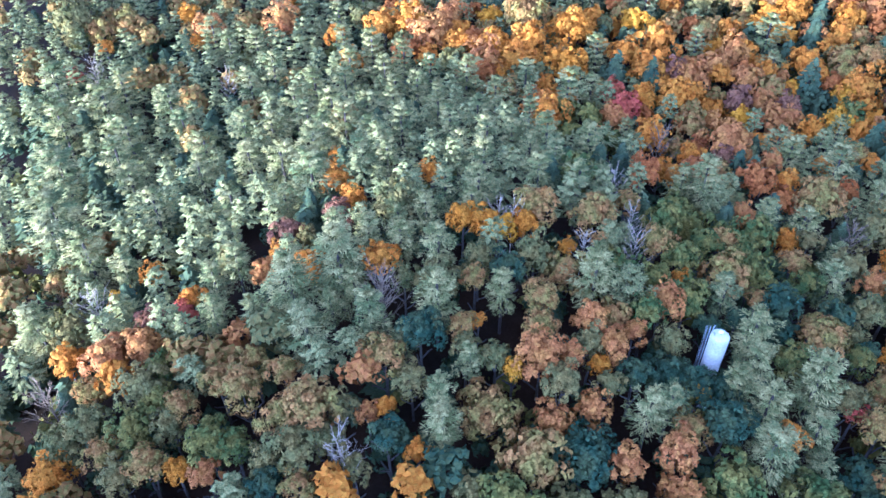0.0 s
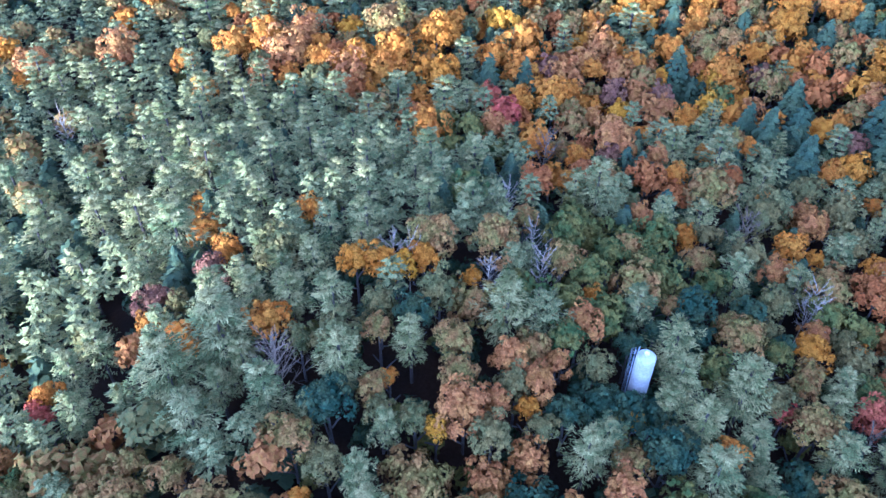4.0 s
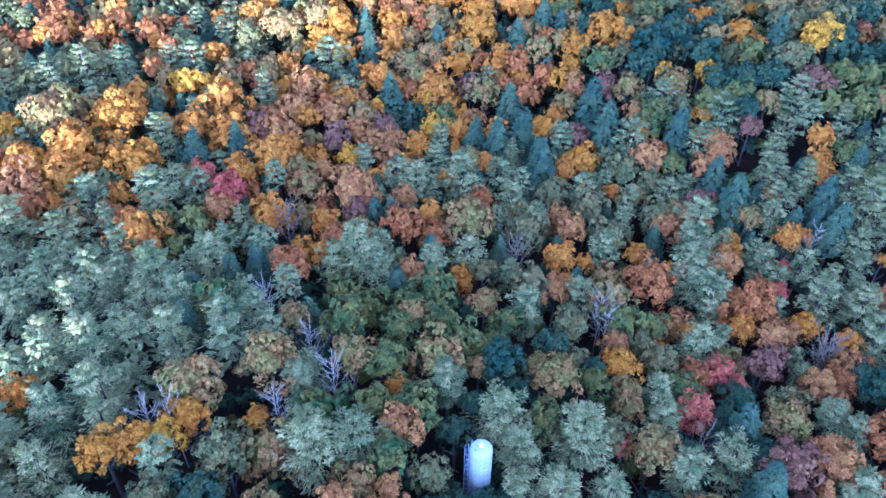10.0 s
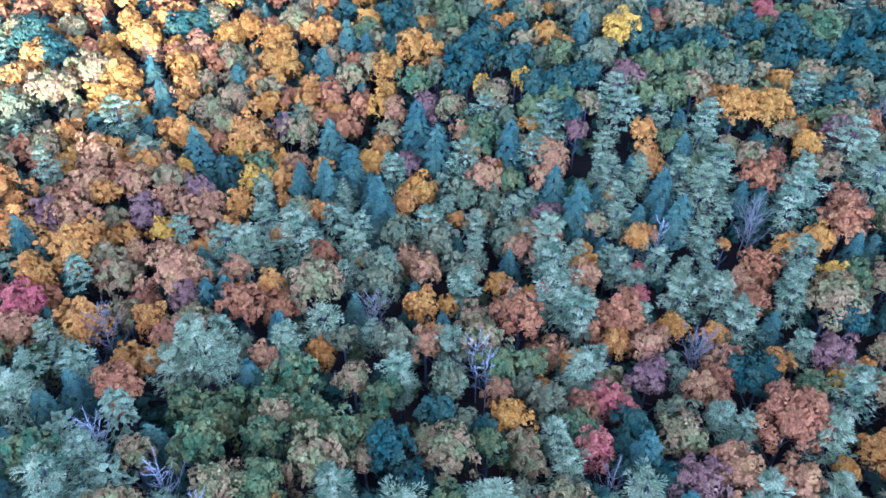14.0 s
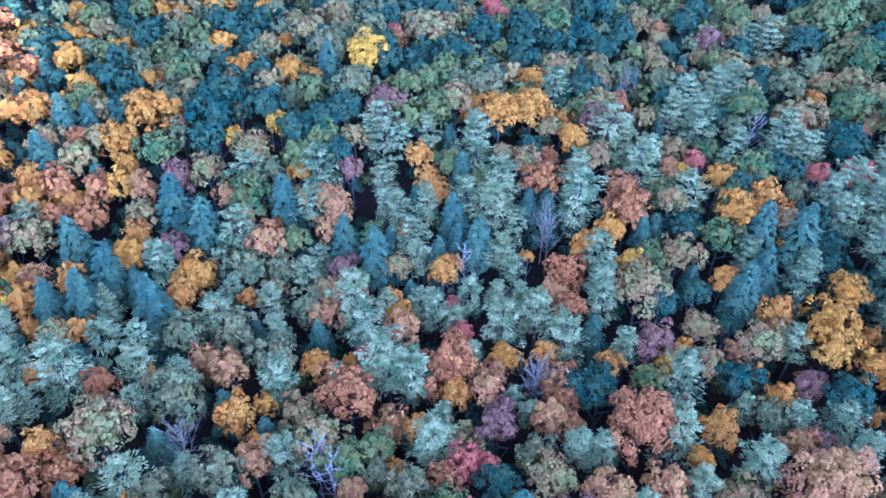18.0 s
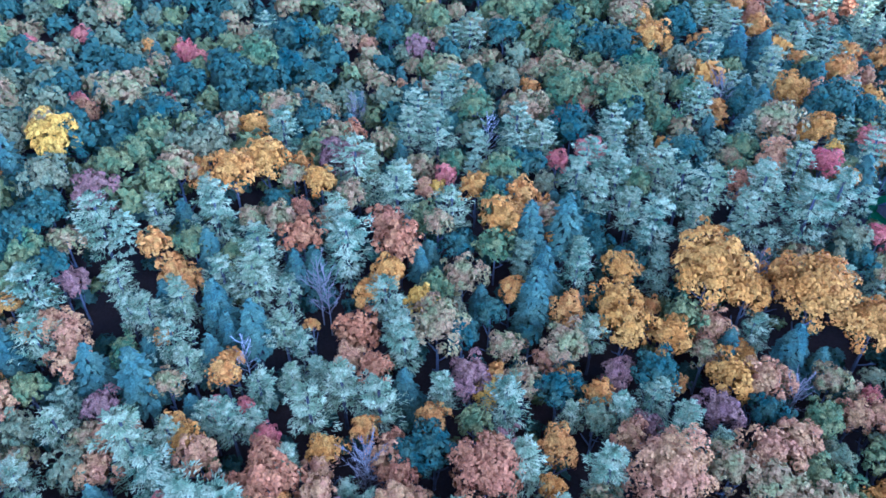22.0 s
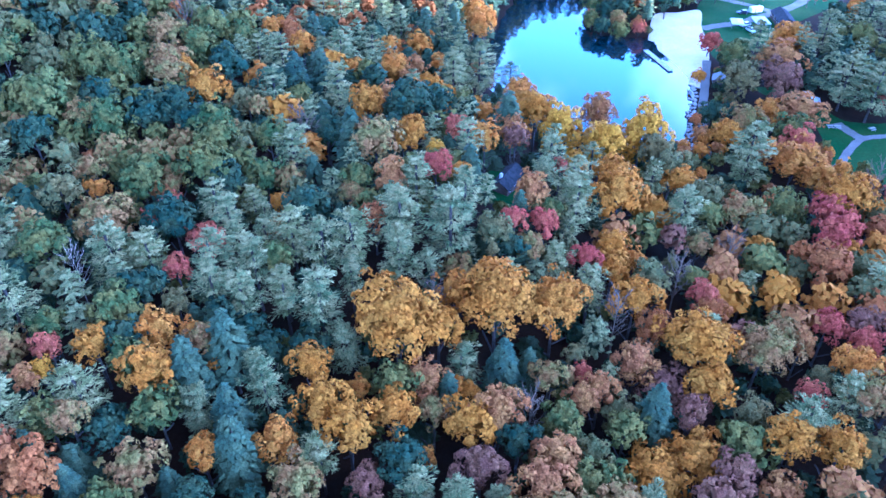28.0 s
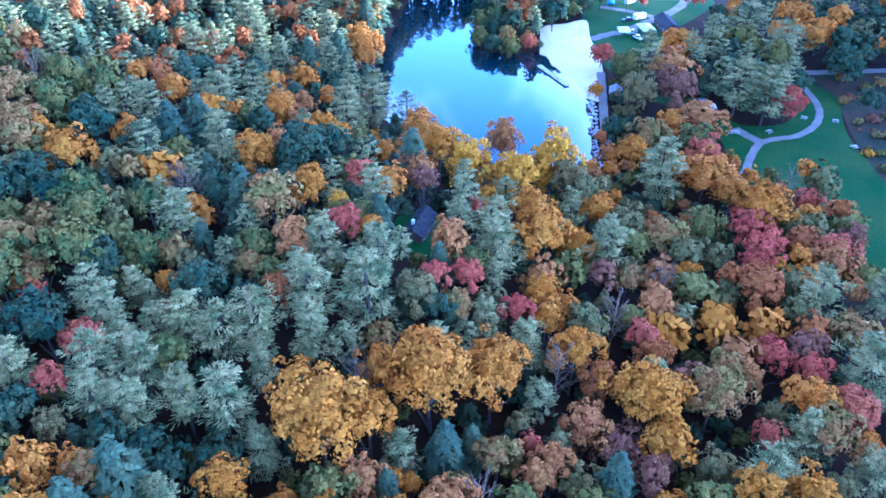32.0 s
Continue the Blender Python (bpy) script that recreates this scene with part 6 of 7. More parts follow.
tree("pine", 206.2, 30.2, 4.7, 19.2, 1)
tree("green", 198.5, 23.7, 5.2, 18.3, 1)
tree("pine", 216.7, -47.8, 4.9, 19.7, 1)
# the wooded point in the lake
tree("green", 205, -191, 3.8, 8.5)
tree("deep", 199, -189, 3.4, 8.0)
tree("tan", 196, -195, 3.2, 9.0)
tree("green", 192, -190, 3.5, 8.0)
tree("red", 187.5, -197, 2.3, 6.5)
tree("red", 208.5, -196, 1.8, 6.5)
tree("deep", 203, -199, 3.6, 9.5)
tree("green", 212, -203, 4.0, 10.0)
tree("pinkish", 190, -200, 2.4, 7.0)
tree("deep", 218, -214, 4.0, 10.0)
tree("green", 208, -208, 3.8, 10.0)
tree("olive", 184.5, -199.5, 1.6, 4.5)
# behind the beach and the lake path
tree("deep", 183, -239, 3.0, 9.0)
tree("deep", 179, -247, 3.2, 9.5)
tree("green", 186, -233, 2.8, 8.0)
tree("olive", 186, -243, 2.6, 8.0)
tree("hemlock", 190, -236, 2.2, 10.0)
tree("deep", 150, -188, 2.6, 6.5)
tree("olive", 152.5, -197, 2.2, 6.0)
tree("green", 145.5, -184, 2.6, 6.5)
tree("deep", 141.5, -172, 2.4, 5.5)
tree("olive", 137.0, -163, 2.2, 5.0)
tree("deep", 134.5, -155, 2.4, 5.5)
tree("crimson", 146.5, -272, 3.4, 8.0)
tree("red", 165.5, -262, 1.8, 5.0)

# tall dark conifers along the far shore of the lake
SHORE_LINE = [(238, -172), (246, -184), (254, -196), (260, -208), (264, -220), (268, -233), (269, -246), (264, -258), (255, -267), (244, -266), (234, -256), (226, -244)]
for i, spot in enumerate(smooth_line(SHORE_LINE, 3)):
    for row in range(2):
        away = (Vector((spot.x, spot.y)) - Vector((232, -212))).normalized() * (row * 6.0)
        tree("hemlock" if (i + row) % 3 == 1 else "pine", spot.x + away.x + float(RNG.uniform(-1, 1)), spot.y + away.y + float(RNG.uniform(-1, 1)),
             float(RNG.uniform(3.6, 4.8)), float(RNG.uniform(20.0, 27.0)), 1)
# full oaks that hide the foot of the water tank
for dx, dy, r, high in ((-2.6, -4.4, 3.3, 30.6), (-5.2, -2.4, 2.8, 30.0), (0.7, -4.8, 2.6, 29.6)):
    tree("deep", 41.6 + dx, 74.9 + dy, r, high - ground_z(41.6 + dx, 74.9 + dy), 2)


# the rest of the wood: what grows where (place, reach, shares of the kinds)
ZONES = [
    (-40, 130, 55, "pine pine pine pine hemlock tan"),
    (10, 140, 45, "pine pine pine pine green hemlock"),
    (-20, 75, 35, "pine olive tan tan orange pinkish"),
    (15, 70, 30, "tan olive green tan pinkish deep"),
    (55, 85, 28, "green green tan olive pine deep"),
    (70, 165, 40, "orange pinkish rust tan orange hemlock pine"),
    (30, 200, 45, "orange rust olive tan pine hemlock"),
    (110, 175, 40, "orange amber rust tan hemlock"),
    (120, 110, 35, "hemlock pine orange tan pinkish green olive amber"),
    (160, 130, 40, "deep green tan amber olive deep"),
    (150, 75, 35, "pine hemlock green tan orange rust amber"),
    (205, 70, 45, "deep green deep tan hemlock olive"),
    (95, 70, 24, "rust pinkish olive orange pine tan orange"),
    (105, 40, 26, "rust pinkish tan orange plum pine amber"),
    (165, 25, 35, "pine green deep hemlock tan"),
    (220, 0, 55, "deep green deep green tan olive"),
    (125, -10, 25, "amber pine green hemlock tan"),
    (150, -40, 30, "pine hemlock green pine tan"),
    (110, -45, 28, "plum olive pinkish green pine amber"),
    (200, -70, 45, "hemlock pine deep amber green orange"),
    (105, -95, 28, "orange pinkish olive green rust"),
    (245, -150, 60, "hemlock pine pine deep rust"),
    (115, -205, 25, "pine hemlock pine deep green"),
    (80, -255, 35, "deep hemlock orange deep pine"),
    (135, -85, 25, "amber yellow orange pine green"),
]


def zone_kind(x, y):
    score = [mound(x, y, zx, zy, zr, zr) * RNG.uniform(0.55, 1.0) for zx, zy, zr, _ in ZONES]
    return str(RNG.choice(ZONES[int(np.argmax(score))][3].split()))


WOOD = ring([(-145, 255), (-100, 130), (-80, 38), (-50, -60), (50, -95), (62, -285), (190, -292), (275, -262), (345, -60), (345, 60), (330, 150),
             (270, 240), (130, 312), (-60, 305)], 3)


def wooded(x, y):
    """Whether trees grow at a place of the plan."""
    if x < 66 and -228 < y < -95 or 84 < x < 186 and -183 < y < -150 or 132 < x < 186 and y < -150:
        return False
    return inside_depth(x, y, WOOD) > 0 and all(inside_depth(x, y, o) < m for o, m in OPEN)


def fill_wood():
    cell = {}
    # nothing else grows over the water tank
    for x, y, r in PLANTED + [(41.75, 75.1, 4.5), (39.5, 71.5, 3.5)]:
        cell.setdefault((int(x // 10), int(y // 10)), []).append((x, y, r))

    def free(x, y, r, share):
        i, j = int(x // 10), int(y // 10)
        return not any((x - a) ** 2 + (y - b) ** 2 < (share * (r + s)) ** 2
                       for di in (-1, 0, 1) for dj in (-1, 0, 1) for a, b, s in cell.get((i + di, j + dj), ()))

    # tall trees first, then the young growth under them
    for x, y in RNG.uniform((-170, -285), (345, 330), (30000, 2)).tolist():
        if not wooded(x, y):
            continue
        kind = zone_kind(x, y)
        r = {"pine": 3.2, "hemlock": 2.5, "amber": 4.4, "green": 3.9, "deep": 4.0, "tan": 3.7}.get(kind, 3.3) * float(RNG.uniform(0.75, 1.25))
        shore = 84 < x < 218 and -178 < y < -92
        seldom = x < 62 and y < 25
        if not free(x, y, r, 1.1 if seldom else 0.69):
            continue
        top = {"pine": 15.0, "hemlock": 13.0}.get(kind, 14.0) * float(RNG.uniform(0.8, 1.15))
        if shore:
            r, top = r * 0.6, top * 0.5
        cell.setdefault((int(x // 10), int(y // 10)), []).append((x, y, r))
        near = mound(x, y, 45, 100, 110, 85) + mound(x, y, 125, 5, 75, 100) + mound(x, y, 100, 60, 60, 60)
        if near > 0.75 and NAMED.get(KINDS[kind][2], 0) < 295:
            tree(kind, x, y, r, top, 1)
        else:
            crowd(kind, x, y, r, top, 0 if seldom else 1 if near > 1.15 else 0)
    for x, y in RNG.uniform((-120, -230), (320, 280), (13000, 2)).tolist():
        r = float(RNG.uniform(1.3, 2.3))
        if wooded(x, y) and not (x < 62 and y < 25) and free(x, y, r, 0.53):
            cell.setdefault((int(x // 10), int(y // 10)), []).append((x, y, r))
            crowd(str(RNG.choice(["deep", "deep", "hemlock", "deep", "green"])), x, y, r, float(RNG.uniform(3.0, 6.5)), -1)


fill_wood()
# woodland that covers the unseen hill added against the sun
for q, p in RNG.uniform((190, -115), (410, 300), (1100, 2)).tolist():
    crowd(str(RNG.choice(["deep", "green", "pine", "hemlock", "orange", "tan"])), SUN_FROM.x * q - SUN_FROM.y * p, SUN_FROM.y * q + SUN_FROM.x * p,
          float(RNG.uniform(3.0, 4.5)), float(RNG.uniform(11.0, 15.0)), -1)
for colour, lots in CROWDS.items():
    pts, soft = np.concatenate(lots, 1)
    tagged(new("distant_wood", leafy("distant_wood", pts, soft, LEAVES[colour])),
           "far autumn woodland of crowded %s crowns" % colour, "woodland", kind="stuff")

# ---------- things ----------
WHITE_PAINT = plain("white_paint", (0.74, 0.75, 0.76), (0.80, 0.80, 0.80), 0.7, 0.45, 0.0, 8.0)
TANK_WHITE = plain("chalky_white_tank_paint", (0.31, 0.29, 0.25), (0.38, 0.36, 0.31), 0.35, 0.5, 0.05, 9.0)
STEEL = plain("galvanised_steel", (0.30, 0.31, 0.33), (0.42, 0.43, 0.45), 2.0, 0.45, 0.0, 6.0, 0.8)
ROOF_DARK = plain("dark_shingles", (0.028, 0.028, 0.030), (0.050, 0.050, 0.052), 1.2, 0.85, 0.4)
ROOF_GREY = plain("grey_shingles", (0.17, 0.17, 0.18), (0.23, 0.23, 0.24), 1.2, 0.85, 0.4)
WALL_BROWN = plain("brown_boards", (0.10, 0.075, 0.060), (0.15, 0.115, 0.09), 1.5, 0.85, 0.2)
TARP_BLUE = plain("blue_tarp", (0.05, 0.14, 0.42), (0.07, 0.18, 0.50), 0.8, 0.5)
CAR_DARK = plain("dark_car_paint", (0.02, 0.022, 0.028), (0.03, 0.032, 0.04), 0.5, 0.3)
RUBBER = plain("black_rubber", (0.02, 0.02, 0.02), (0.03, 0.03, 0.03), 3.0, 0.85)
POLE_WOOD = plain("pole_wood", (0.09, 0.07, 0.055), (0.13, 0.10, 0.08), 1.5, 0.9)


def pane_glass():
    m, n, l, s = shader("dark_window_glass")
    s.inputs["Base Color"].default_value = (0.02, 0.025, 0.03, 1)
    s.inputs["Roughness"].default_value = 0.06
    return m


GLASS = pane_glass()


def part(name, bm, material, parent, label=""):
    """One mesh object under a thing or under a part."""
    me = bpy.data.meshes.new(name)
    bm.to_mesh(me)
    bm.free()
    me.materials.append(material)
    ob = new(name, me)
    ob.parent = parent
    if label:
        tagged(ob, label)
    return ob


def thing(name, x, y, turn, label, category, group="", lift=0.0):
    root = new(name)
    root.matrix_basis = pose(x, y, ground_z(x, y) + lift, 0, 0, turn)
    return tagged(root, label, category, group)


def box(x0, y0, z0, x1, y1, z1, bevel=0.0, bm=None):
    bm = bm or bmesh.new()
    made = bmesh.ops.create_cube(bm, size=1, matrix=Matrix.Translation(((x0 + x1) / 2, (y0 + y1) / 2, (z0 + z1) / 2)) @ Matrix.Diagonal((x1 - x0, y1 - y0, z1 - z0, 1)))
    if bevel:
        edges = list({e for v in made["verts"] for e in v.link_edges})
        bmesh.ops.bevel(bm, geom=edges, offset=bevel, segments=2, affect="EDGES", profile=0.5)
    return bm


def rod(a, b, r, bm=None, sides=8, r2=None):
    bm = bm or bmesh.new()
    a, b = Vector(a), Vector(b)
    turn = (b - a).to_track_quat("Z", "Y").to_matrix().to_4x4()
    bmesh.ops.create_cone(bm, cap_ends=True, segments=sides, radius1=r, radius2=r if r2 is None else r2, depth=(b - a).length,
                          matrix=Matrix.Translation((a + b) / 2) @ turn)
    return bm


def lathe(profile, sides=40):
    """A body turned about the upright axis from (radius, height) pairs."""
    bm = bmesh.new()
    rings = []
    for r, z in profile:
        rings.append([bm.verts.new((r * math.cos(2 * math.pi * k / sides), r * math.sin(2 * math.pi * k / sides), z)) for k in range(sides)])
    for a, b in zip(rings, rings[1:]):
        for k in range(sides):
            bm.faces.new((a[k], a[(k + 1) % sides], b[(k + 1) % sides], b[k]))
    bm.faces.new(rings[-1])
    bm.faces.new(rings[0][::-1])
    for f in bm.faces:
        f.smooth = len(f.verts) == 4
    return bm


def water_tank(x, y, r, top):
    tank = thing("water_tank", x, y, 160, "tall white cylindrical water tank with domed top and side ladder", "tank")
    z = top - ground_z(x, y)
    curve = [(r * math.cos(a), z - 0.75 + 0.75 * math.sin(a)) for a in [i * math.pi / 2 / 8 for i in range(8)]] + [(0.05, z)]
    part("shell", lathe([(r, 0.0)] + [(r + (0.012 if k in (1, 2) else 0), (z - 0.75) * q + 0.04 * k) for q in (0.2, 0.4, 0.6, 0.8) for k in range(4)] + curve), TANK_WHITE, tank,
         "white painted steel shell with faint seams")
    part("base_ring", lathe([(r + 0.35, -0.6), (r + 0.35, 0.25), (r + 0.05, 0.3)]), STONE, tank, "concrete ring footing")
    hatch = part("hatch", lathe([(0.34, z - 0.12), (0.34, z + 0.16), (0.38, z + 0.17), (0.30, z + 0.26), (0.05, z + 0.29)], 16), WHITE_PAINT, tank, "round white vent cap")
    part("vent_pipe", rod((0.9, 0.3, z - 0.35), (0.9, 0.3, z + 0.2), 0.09), STEEL, tank)
    ladder = part("ladder", rod((r + 0.25, -0.22, 0.3), (r + 0.25, -0.22, z + 0.9), 0.035), STEEL, tank, "steel climbing ladder")
    rail2 = part("side_rail", rod((r + 0.25, 0.22, 0.3), (r + 0.25, 0.22, z + 0.9), 0.035), STEEL, ladder)
    rung = rod((r + 0.25, -0.22, 0), (r + 0.25, 0.22, 0), 0.02, None, 6)
    first = part("rung", rung, STEEL, ladder)
    first.location.z = 0.6
    k = 1
    while 0.6 + 0.36 * k < z + 0.6:
        ob = new("rung", first.data)
        ob.parent, ob.location = ladder, (0, 0, 0.6 + 0.36 * k)
        k += 1
    hoop = bmesh.new()
    arc = [(r + 0.25 + 0.62 * math.sin(a), 0.36 * math.cos(a) / math.sin(math.pi / 2)) for a in [i * math.pi / 8 for i in range(9)]]
    for (x0, y0), (x1, y1) in zip(arc, arc[1:]):
        rod((x0, y0, 0), (x1, y1, 0), 0.022, hoop, 5)
    cage = part("cage_hoop", hoop, STEEL, ladder)
    cage.location.z = 3.0
    for q in range(1, int((z - 2.4) / 1.1) + 1):
        ob = new("cage_hoop", cage.data)
        ob.parent, ob.location = ladder, (0, 0, 3.0 + 1.1 * q)
    for q in (2, 4, 6):
        part("cage_bar", rod((arc[q][0], arc[q][1], 3.0), (arc[q][0], arc[q][1], z + 0.6), 0.02, None, 5), STEEL, ladder)
    rail = bmesh.new()
    pts = [((r - 0.12) * math.cos(a), (r - 0.12) * math.sin(a)) for a in [-0.75 + i * 0.25 for i in range(7)]]
    for (x0, y0), (x1, y1) in zip(pts, pts[1:]):
        rod((x0, y0, z + 0.55), (x1, y1, z + 0.55), 0.025, rail, 5)
        rod((x0, y0, z + 0.15), (x1, y1, z + 0.15), 0.02, rail, 5)
    guard = part("guard_rail", rail, STEEL, tank, "short steel guard rail at the ladder head")
    for x0, y0 in pts:
        part("rail_post", rod((x0, y0, z - 0.65), (x0, y0, z + 0.57), 0.022, None, 5), STEEL, guard)
    part("overflow_pipe", rod((0, -r - 0.1, 0.2), (0, -r - 0.1, z - 0.8), 0.08), WHITE_PAINT, tank)


water_tank(41.75, 75.1, 1.42, 34.7)


def gable(x0, y0, x1, y1, z0, z1, over, thick=0.12):
    """A pitched roof with its ridge along y, and the two gable walls under it."""
    bm = bmesh.new()
    xm = (x0 + x1) / 2
    drop = (z1 - z0) / (xm - x0) * over
    for side in (-1, 1):
        xa = x0 - over if side < 0 else x1 + over
        low, high = z0 - drop, z1
        v = [bm.verts.new(p) for p in ((xa, y0 - over, low), (xm, y0 - over, high), (xm, y1 + over, high), (xa, y1 + over, low),
                                       (xa, y0 - over, low + thick), (xm, y0 - over, high + thick), (xm, y1 + over, high + thick), (xa, y1 + over, low + thick))]
        for f in ((0, 3, 2, 1), (4, 5, 6, 7), (0, 1, 5, 4), (3, 7, 6, 2), (0, 4, 7, 3), (1, 2, 6, 5)):
            bm.faces.new([v[i] for i in f])
    bmesh.ops.recalc_face_normals(bm, faces=bm.faces[:])
    return bm


def house(name, x, y, turn, wide, deep, wall_h, roof_h, wall_mat, roof_mat, label, windows, chimney=False):
    h = thing(name, x, y, turn, label, "building")
    a, b = wide / 2, deep / 2
    wall = box(-a, -b, -0.5, a, b, wall_h)
    for yy in (-b + 0.01, b - 0.01):
        tri = [wall.verts.new(p) for p in ((-a, yy, wall_h), (a, yy, wall_h), (0, yy, wall_h + roof_h))]
        wall.faces.new(tri)
    part("wall", wall, wall_mat, h)
    roof = part("roof", gable(-a, -b, a, b, wall_h, wall_h + roof_h, 0.45), roof_mat, h)
    part("ridge_cap", box(-0.14, -b - 0.45, wall_h + roof_h + 0.08, 0.14, b + 0.45, wall_h + roof_h + 0.17), roof_mat, roof)
    if chimney:
        part("chimney", box(0.35, b * 0.45, wall_h + 0.2, 0.95, b * 0.45 + 0.6, wall_h + roof_h + 0.8, 0.03), WHITE_PAINT, roof, "white painted chimney")
    for k in range(windows):
        t = -b + deep * (k + 0.5) / windows
        for side in (-1, 1):
            w = part("window", box(side * a - 0.04, t - 0.5, 0.95, side * a + 0.04, t + 0.5, 2.05), WHITE_PAINT, h, "white framed window")
            part("pane", box(side * a - 0.05, t - 0.42, 1.03, side * a + 0.05, t + 0.42, 1.97), GLASS, w)
    for k in (-1, 1):
        w = part("window", box(k * a * 0.5 - 0.4, -b - 0.04, 1.0, k * a * 0.5 + 0.4, -b + 0.04, 1.9), WHITE_PAINT, h, "white framed window")
        part("pane", box(k * a * 0.5 - 0.33, -b - 0.05, 1.07, k * a * 0.5 + 0.33, -b + 0.05, 1.83), GLASS, w)
    d = part("door", box(-0.45, b - 0.04, 0.0, 0.45, b + 0.05, 2.0), WALL_BROWN, h)
    part("door_handle", rod((0.32, b + 0.05, 1.0), (0.32, b + 0.12, 1.0), 0.03), STEEL, d)
    return h


house("cabin", 152.6, -64.0, 12, 4.2, 9.0, 2.6, 1.5, WALL_BROWN, ROOF_DARK, "small dark wooden cabin with dark gable roof among trees", 3, True)
house("lodge", 149.6, -243.5, 35, 6.0, 13.0, 2.7, 1.5, WALL_BROWN, ROOF_DARK, "long low brown lodge with dark shingle roof", 4)
house("bath_house", 146.4, -176.5, 20, 3.6, 4.4, 2.4, 0.9, WALL_BROWN, ROOF_GREY, "small brown bath house behind the lake path", 1)


def canopy(x, y, turn, wide, deep, high, cloth, label, peak=0.6, group=""):
    c = thing("canopy", x, y, turn, label, "canopy", group)
    a, b = wide / 2, deep / 2
    for sx in (-1, 1):
        for sy in (-1, 1):
            part("post", rod((sx * (a - 0.1), sy * (b - 0.1), -0.1), (sx * (a - 0.1), sy * (b - 0.1), high), 0.045, None, 6), STEEL, c)
    bm = bmesh.new()
    base = [bm.verts.new(p) for p in ((-a, -b, high), (a, -b, high), (a, b, high), (-a, b, high))]
    hem = [bm.verts.new((v.co.x, v.co.y, high - 0.25)) for v in base]
    ridge = [bm.verts.new((0, -b * 0.55, high + peak)), bm.verts.new((0, b * 0.55, high + peak))]
    for f in ((base[0], base[1], ridge[0]), (base[1], base[2], ridge[1], ridge[0]), (base[2], base[3], ridge[1]), (base[3], base[0], ridge[0], ridge[1])):
        bm.faces.new(f)
    for k in range(4):
        bm.faces.new((hem[k], hem[(k + 1) % 4], base[(k + 1) % 4], base[k]))
    bmesh.ops.solidify(bm, geom=bm.faces[:], thickness=0.02)
    part("cloth", bm, cloth, c)
    return c


canopy(116.2, -180.3, 25, 3.2, 3.2, 2.3, WHITE_PAINT, "white picnic canopy on the shaded lawn")
canopy(119.3, -183.0, 25, 3.0, 4.4, 2.1, STEEL, "grey flat picnic shelter on the shaded lawn", 0.15)
canopy(161.9, -228.3, 30, 4.6, 6.0, 2.4, WHITE_PAINT, "white carport canopy beside the camp road", 0.3)
canopy(155.2, -234.6, 40, 5.5, 8.0, 2.6, WHITE_PAINT, "large white tarpaulin shelter beside the lodge", 0.7)
canopy(177.5, -256.1, 20, 3.2, 6.0, 2.2, TARP_BLUE, "blue tarpaulin over a camp site", 0.5)


def wheel(parent, x, y, r, wide):
    tyre = bmesh.new()
    bmesh.ops.create_cone(tyre, cap_ends=True, segments=18, radius1=r, radius2=r, depth=wide, matrix=Matrix.Translation((x, y, r)) @ pose(0, 0, 0, 90, 0, 0))
    w = part("wheel", tyre, RUBBER, parent)
    rim = bmesh.new()
    bmesh.ops.create_cone(rim, cap_ends=True, segments=14, radius1=r * 0.6, radius2=r * 0.6, depth=wide + 0.03, matrix=Matrix.Translation((x, y, r)) @ pose(0, 0, 0, 90, 0, 0))
    part("rim", rim, STEEL, w)


def car(x, y, turn, paint, label):
    c = thing("car", x, y, turn, label, "car", "parked vehicles", 0.14)
    side = [(-2.2, 0.35), (-2.25, 0.75), (-2.1, 0.98), (-1.2, 1.02), (1.0, 0.98), (2.05, 0.82), (2.25, 0.62), (2.2, 0.35)]
    bm = bmesh.new()
    l = [bm.verts.new((px, -0.88, pz)) for px, pz in side]
    r = [bm.verts.new((px, 0.88, pz)) for px, pz in side]
    bm.faces.new(l)
    bm.faces.new(r[::-1])
    for k in range(len(side)):
        bm.faces.new((l[k], r[k], r[(k + 1) % len(side)], l[(k + 1) % len(side)]))
    bmesh.ops.recalc_face_normals(bm, faces=bm.faces[:])
    bmesh.ops.bevel(bm, geom=bm.edges[:], offset=0.06, segments=2, affect="EDGES")
    body = part("body", bm, paint, c)
    cab = box(-1.75, -0.72, 0.98, 0.75, 0.72, 1.48)
    for v in cab.verts:
        if v.co.z > 1.2:
            v.co.x = v.co.x * 0.72 - 0.12
            v.co.y *= 0.86
    part("windows", cab, GLASS, c)
    part("roof", box(-1.32, -0.6, 1.47, 0.40, 0.6, 1.53, 0.02), paint, c)
    for sx in (-1.35, 1.35):
        for sy in (-0.82, 0.82):
            wheel(c, sx, sy, 0.33, 0.22)
    for sy in (-0.6, 0.6):
        part("headlight", box(2.16, sy - 0.18, 0.62, 2.27, sy + 0.18, 0.76, 0.02), GLASS, c)
        part("tail_light", box(-2.28, sy - 0.18, 0.7, -2.19, sy + 0.18, 0.86, 0.02), RUBBER, c)


car(165.6, -243.2, 40, CAR_DARK, "dark car parked on the camp grass")
car(159.6, -231.3, 65, WHITE_PAINT, "white car parked beside the camp road")
car(155.6, -227.2, 150, WHITE_PAINT, "white car parked on the camp grass")
car(154.2, -249.6, 70, CAR_DARK, "dark car parked before the lodge")


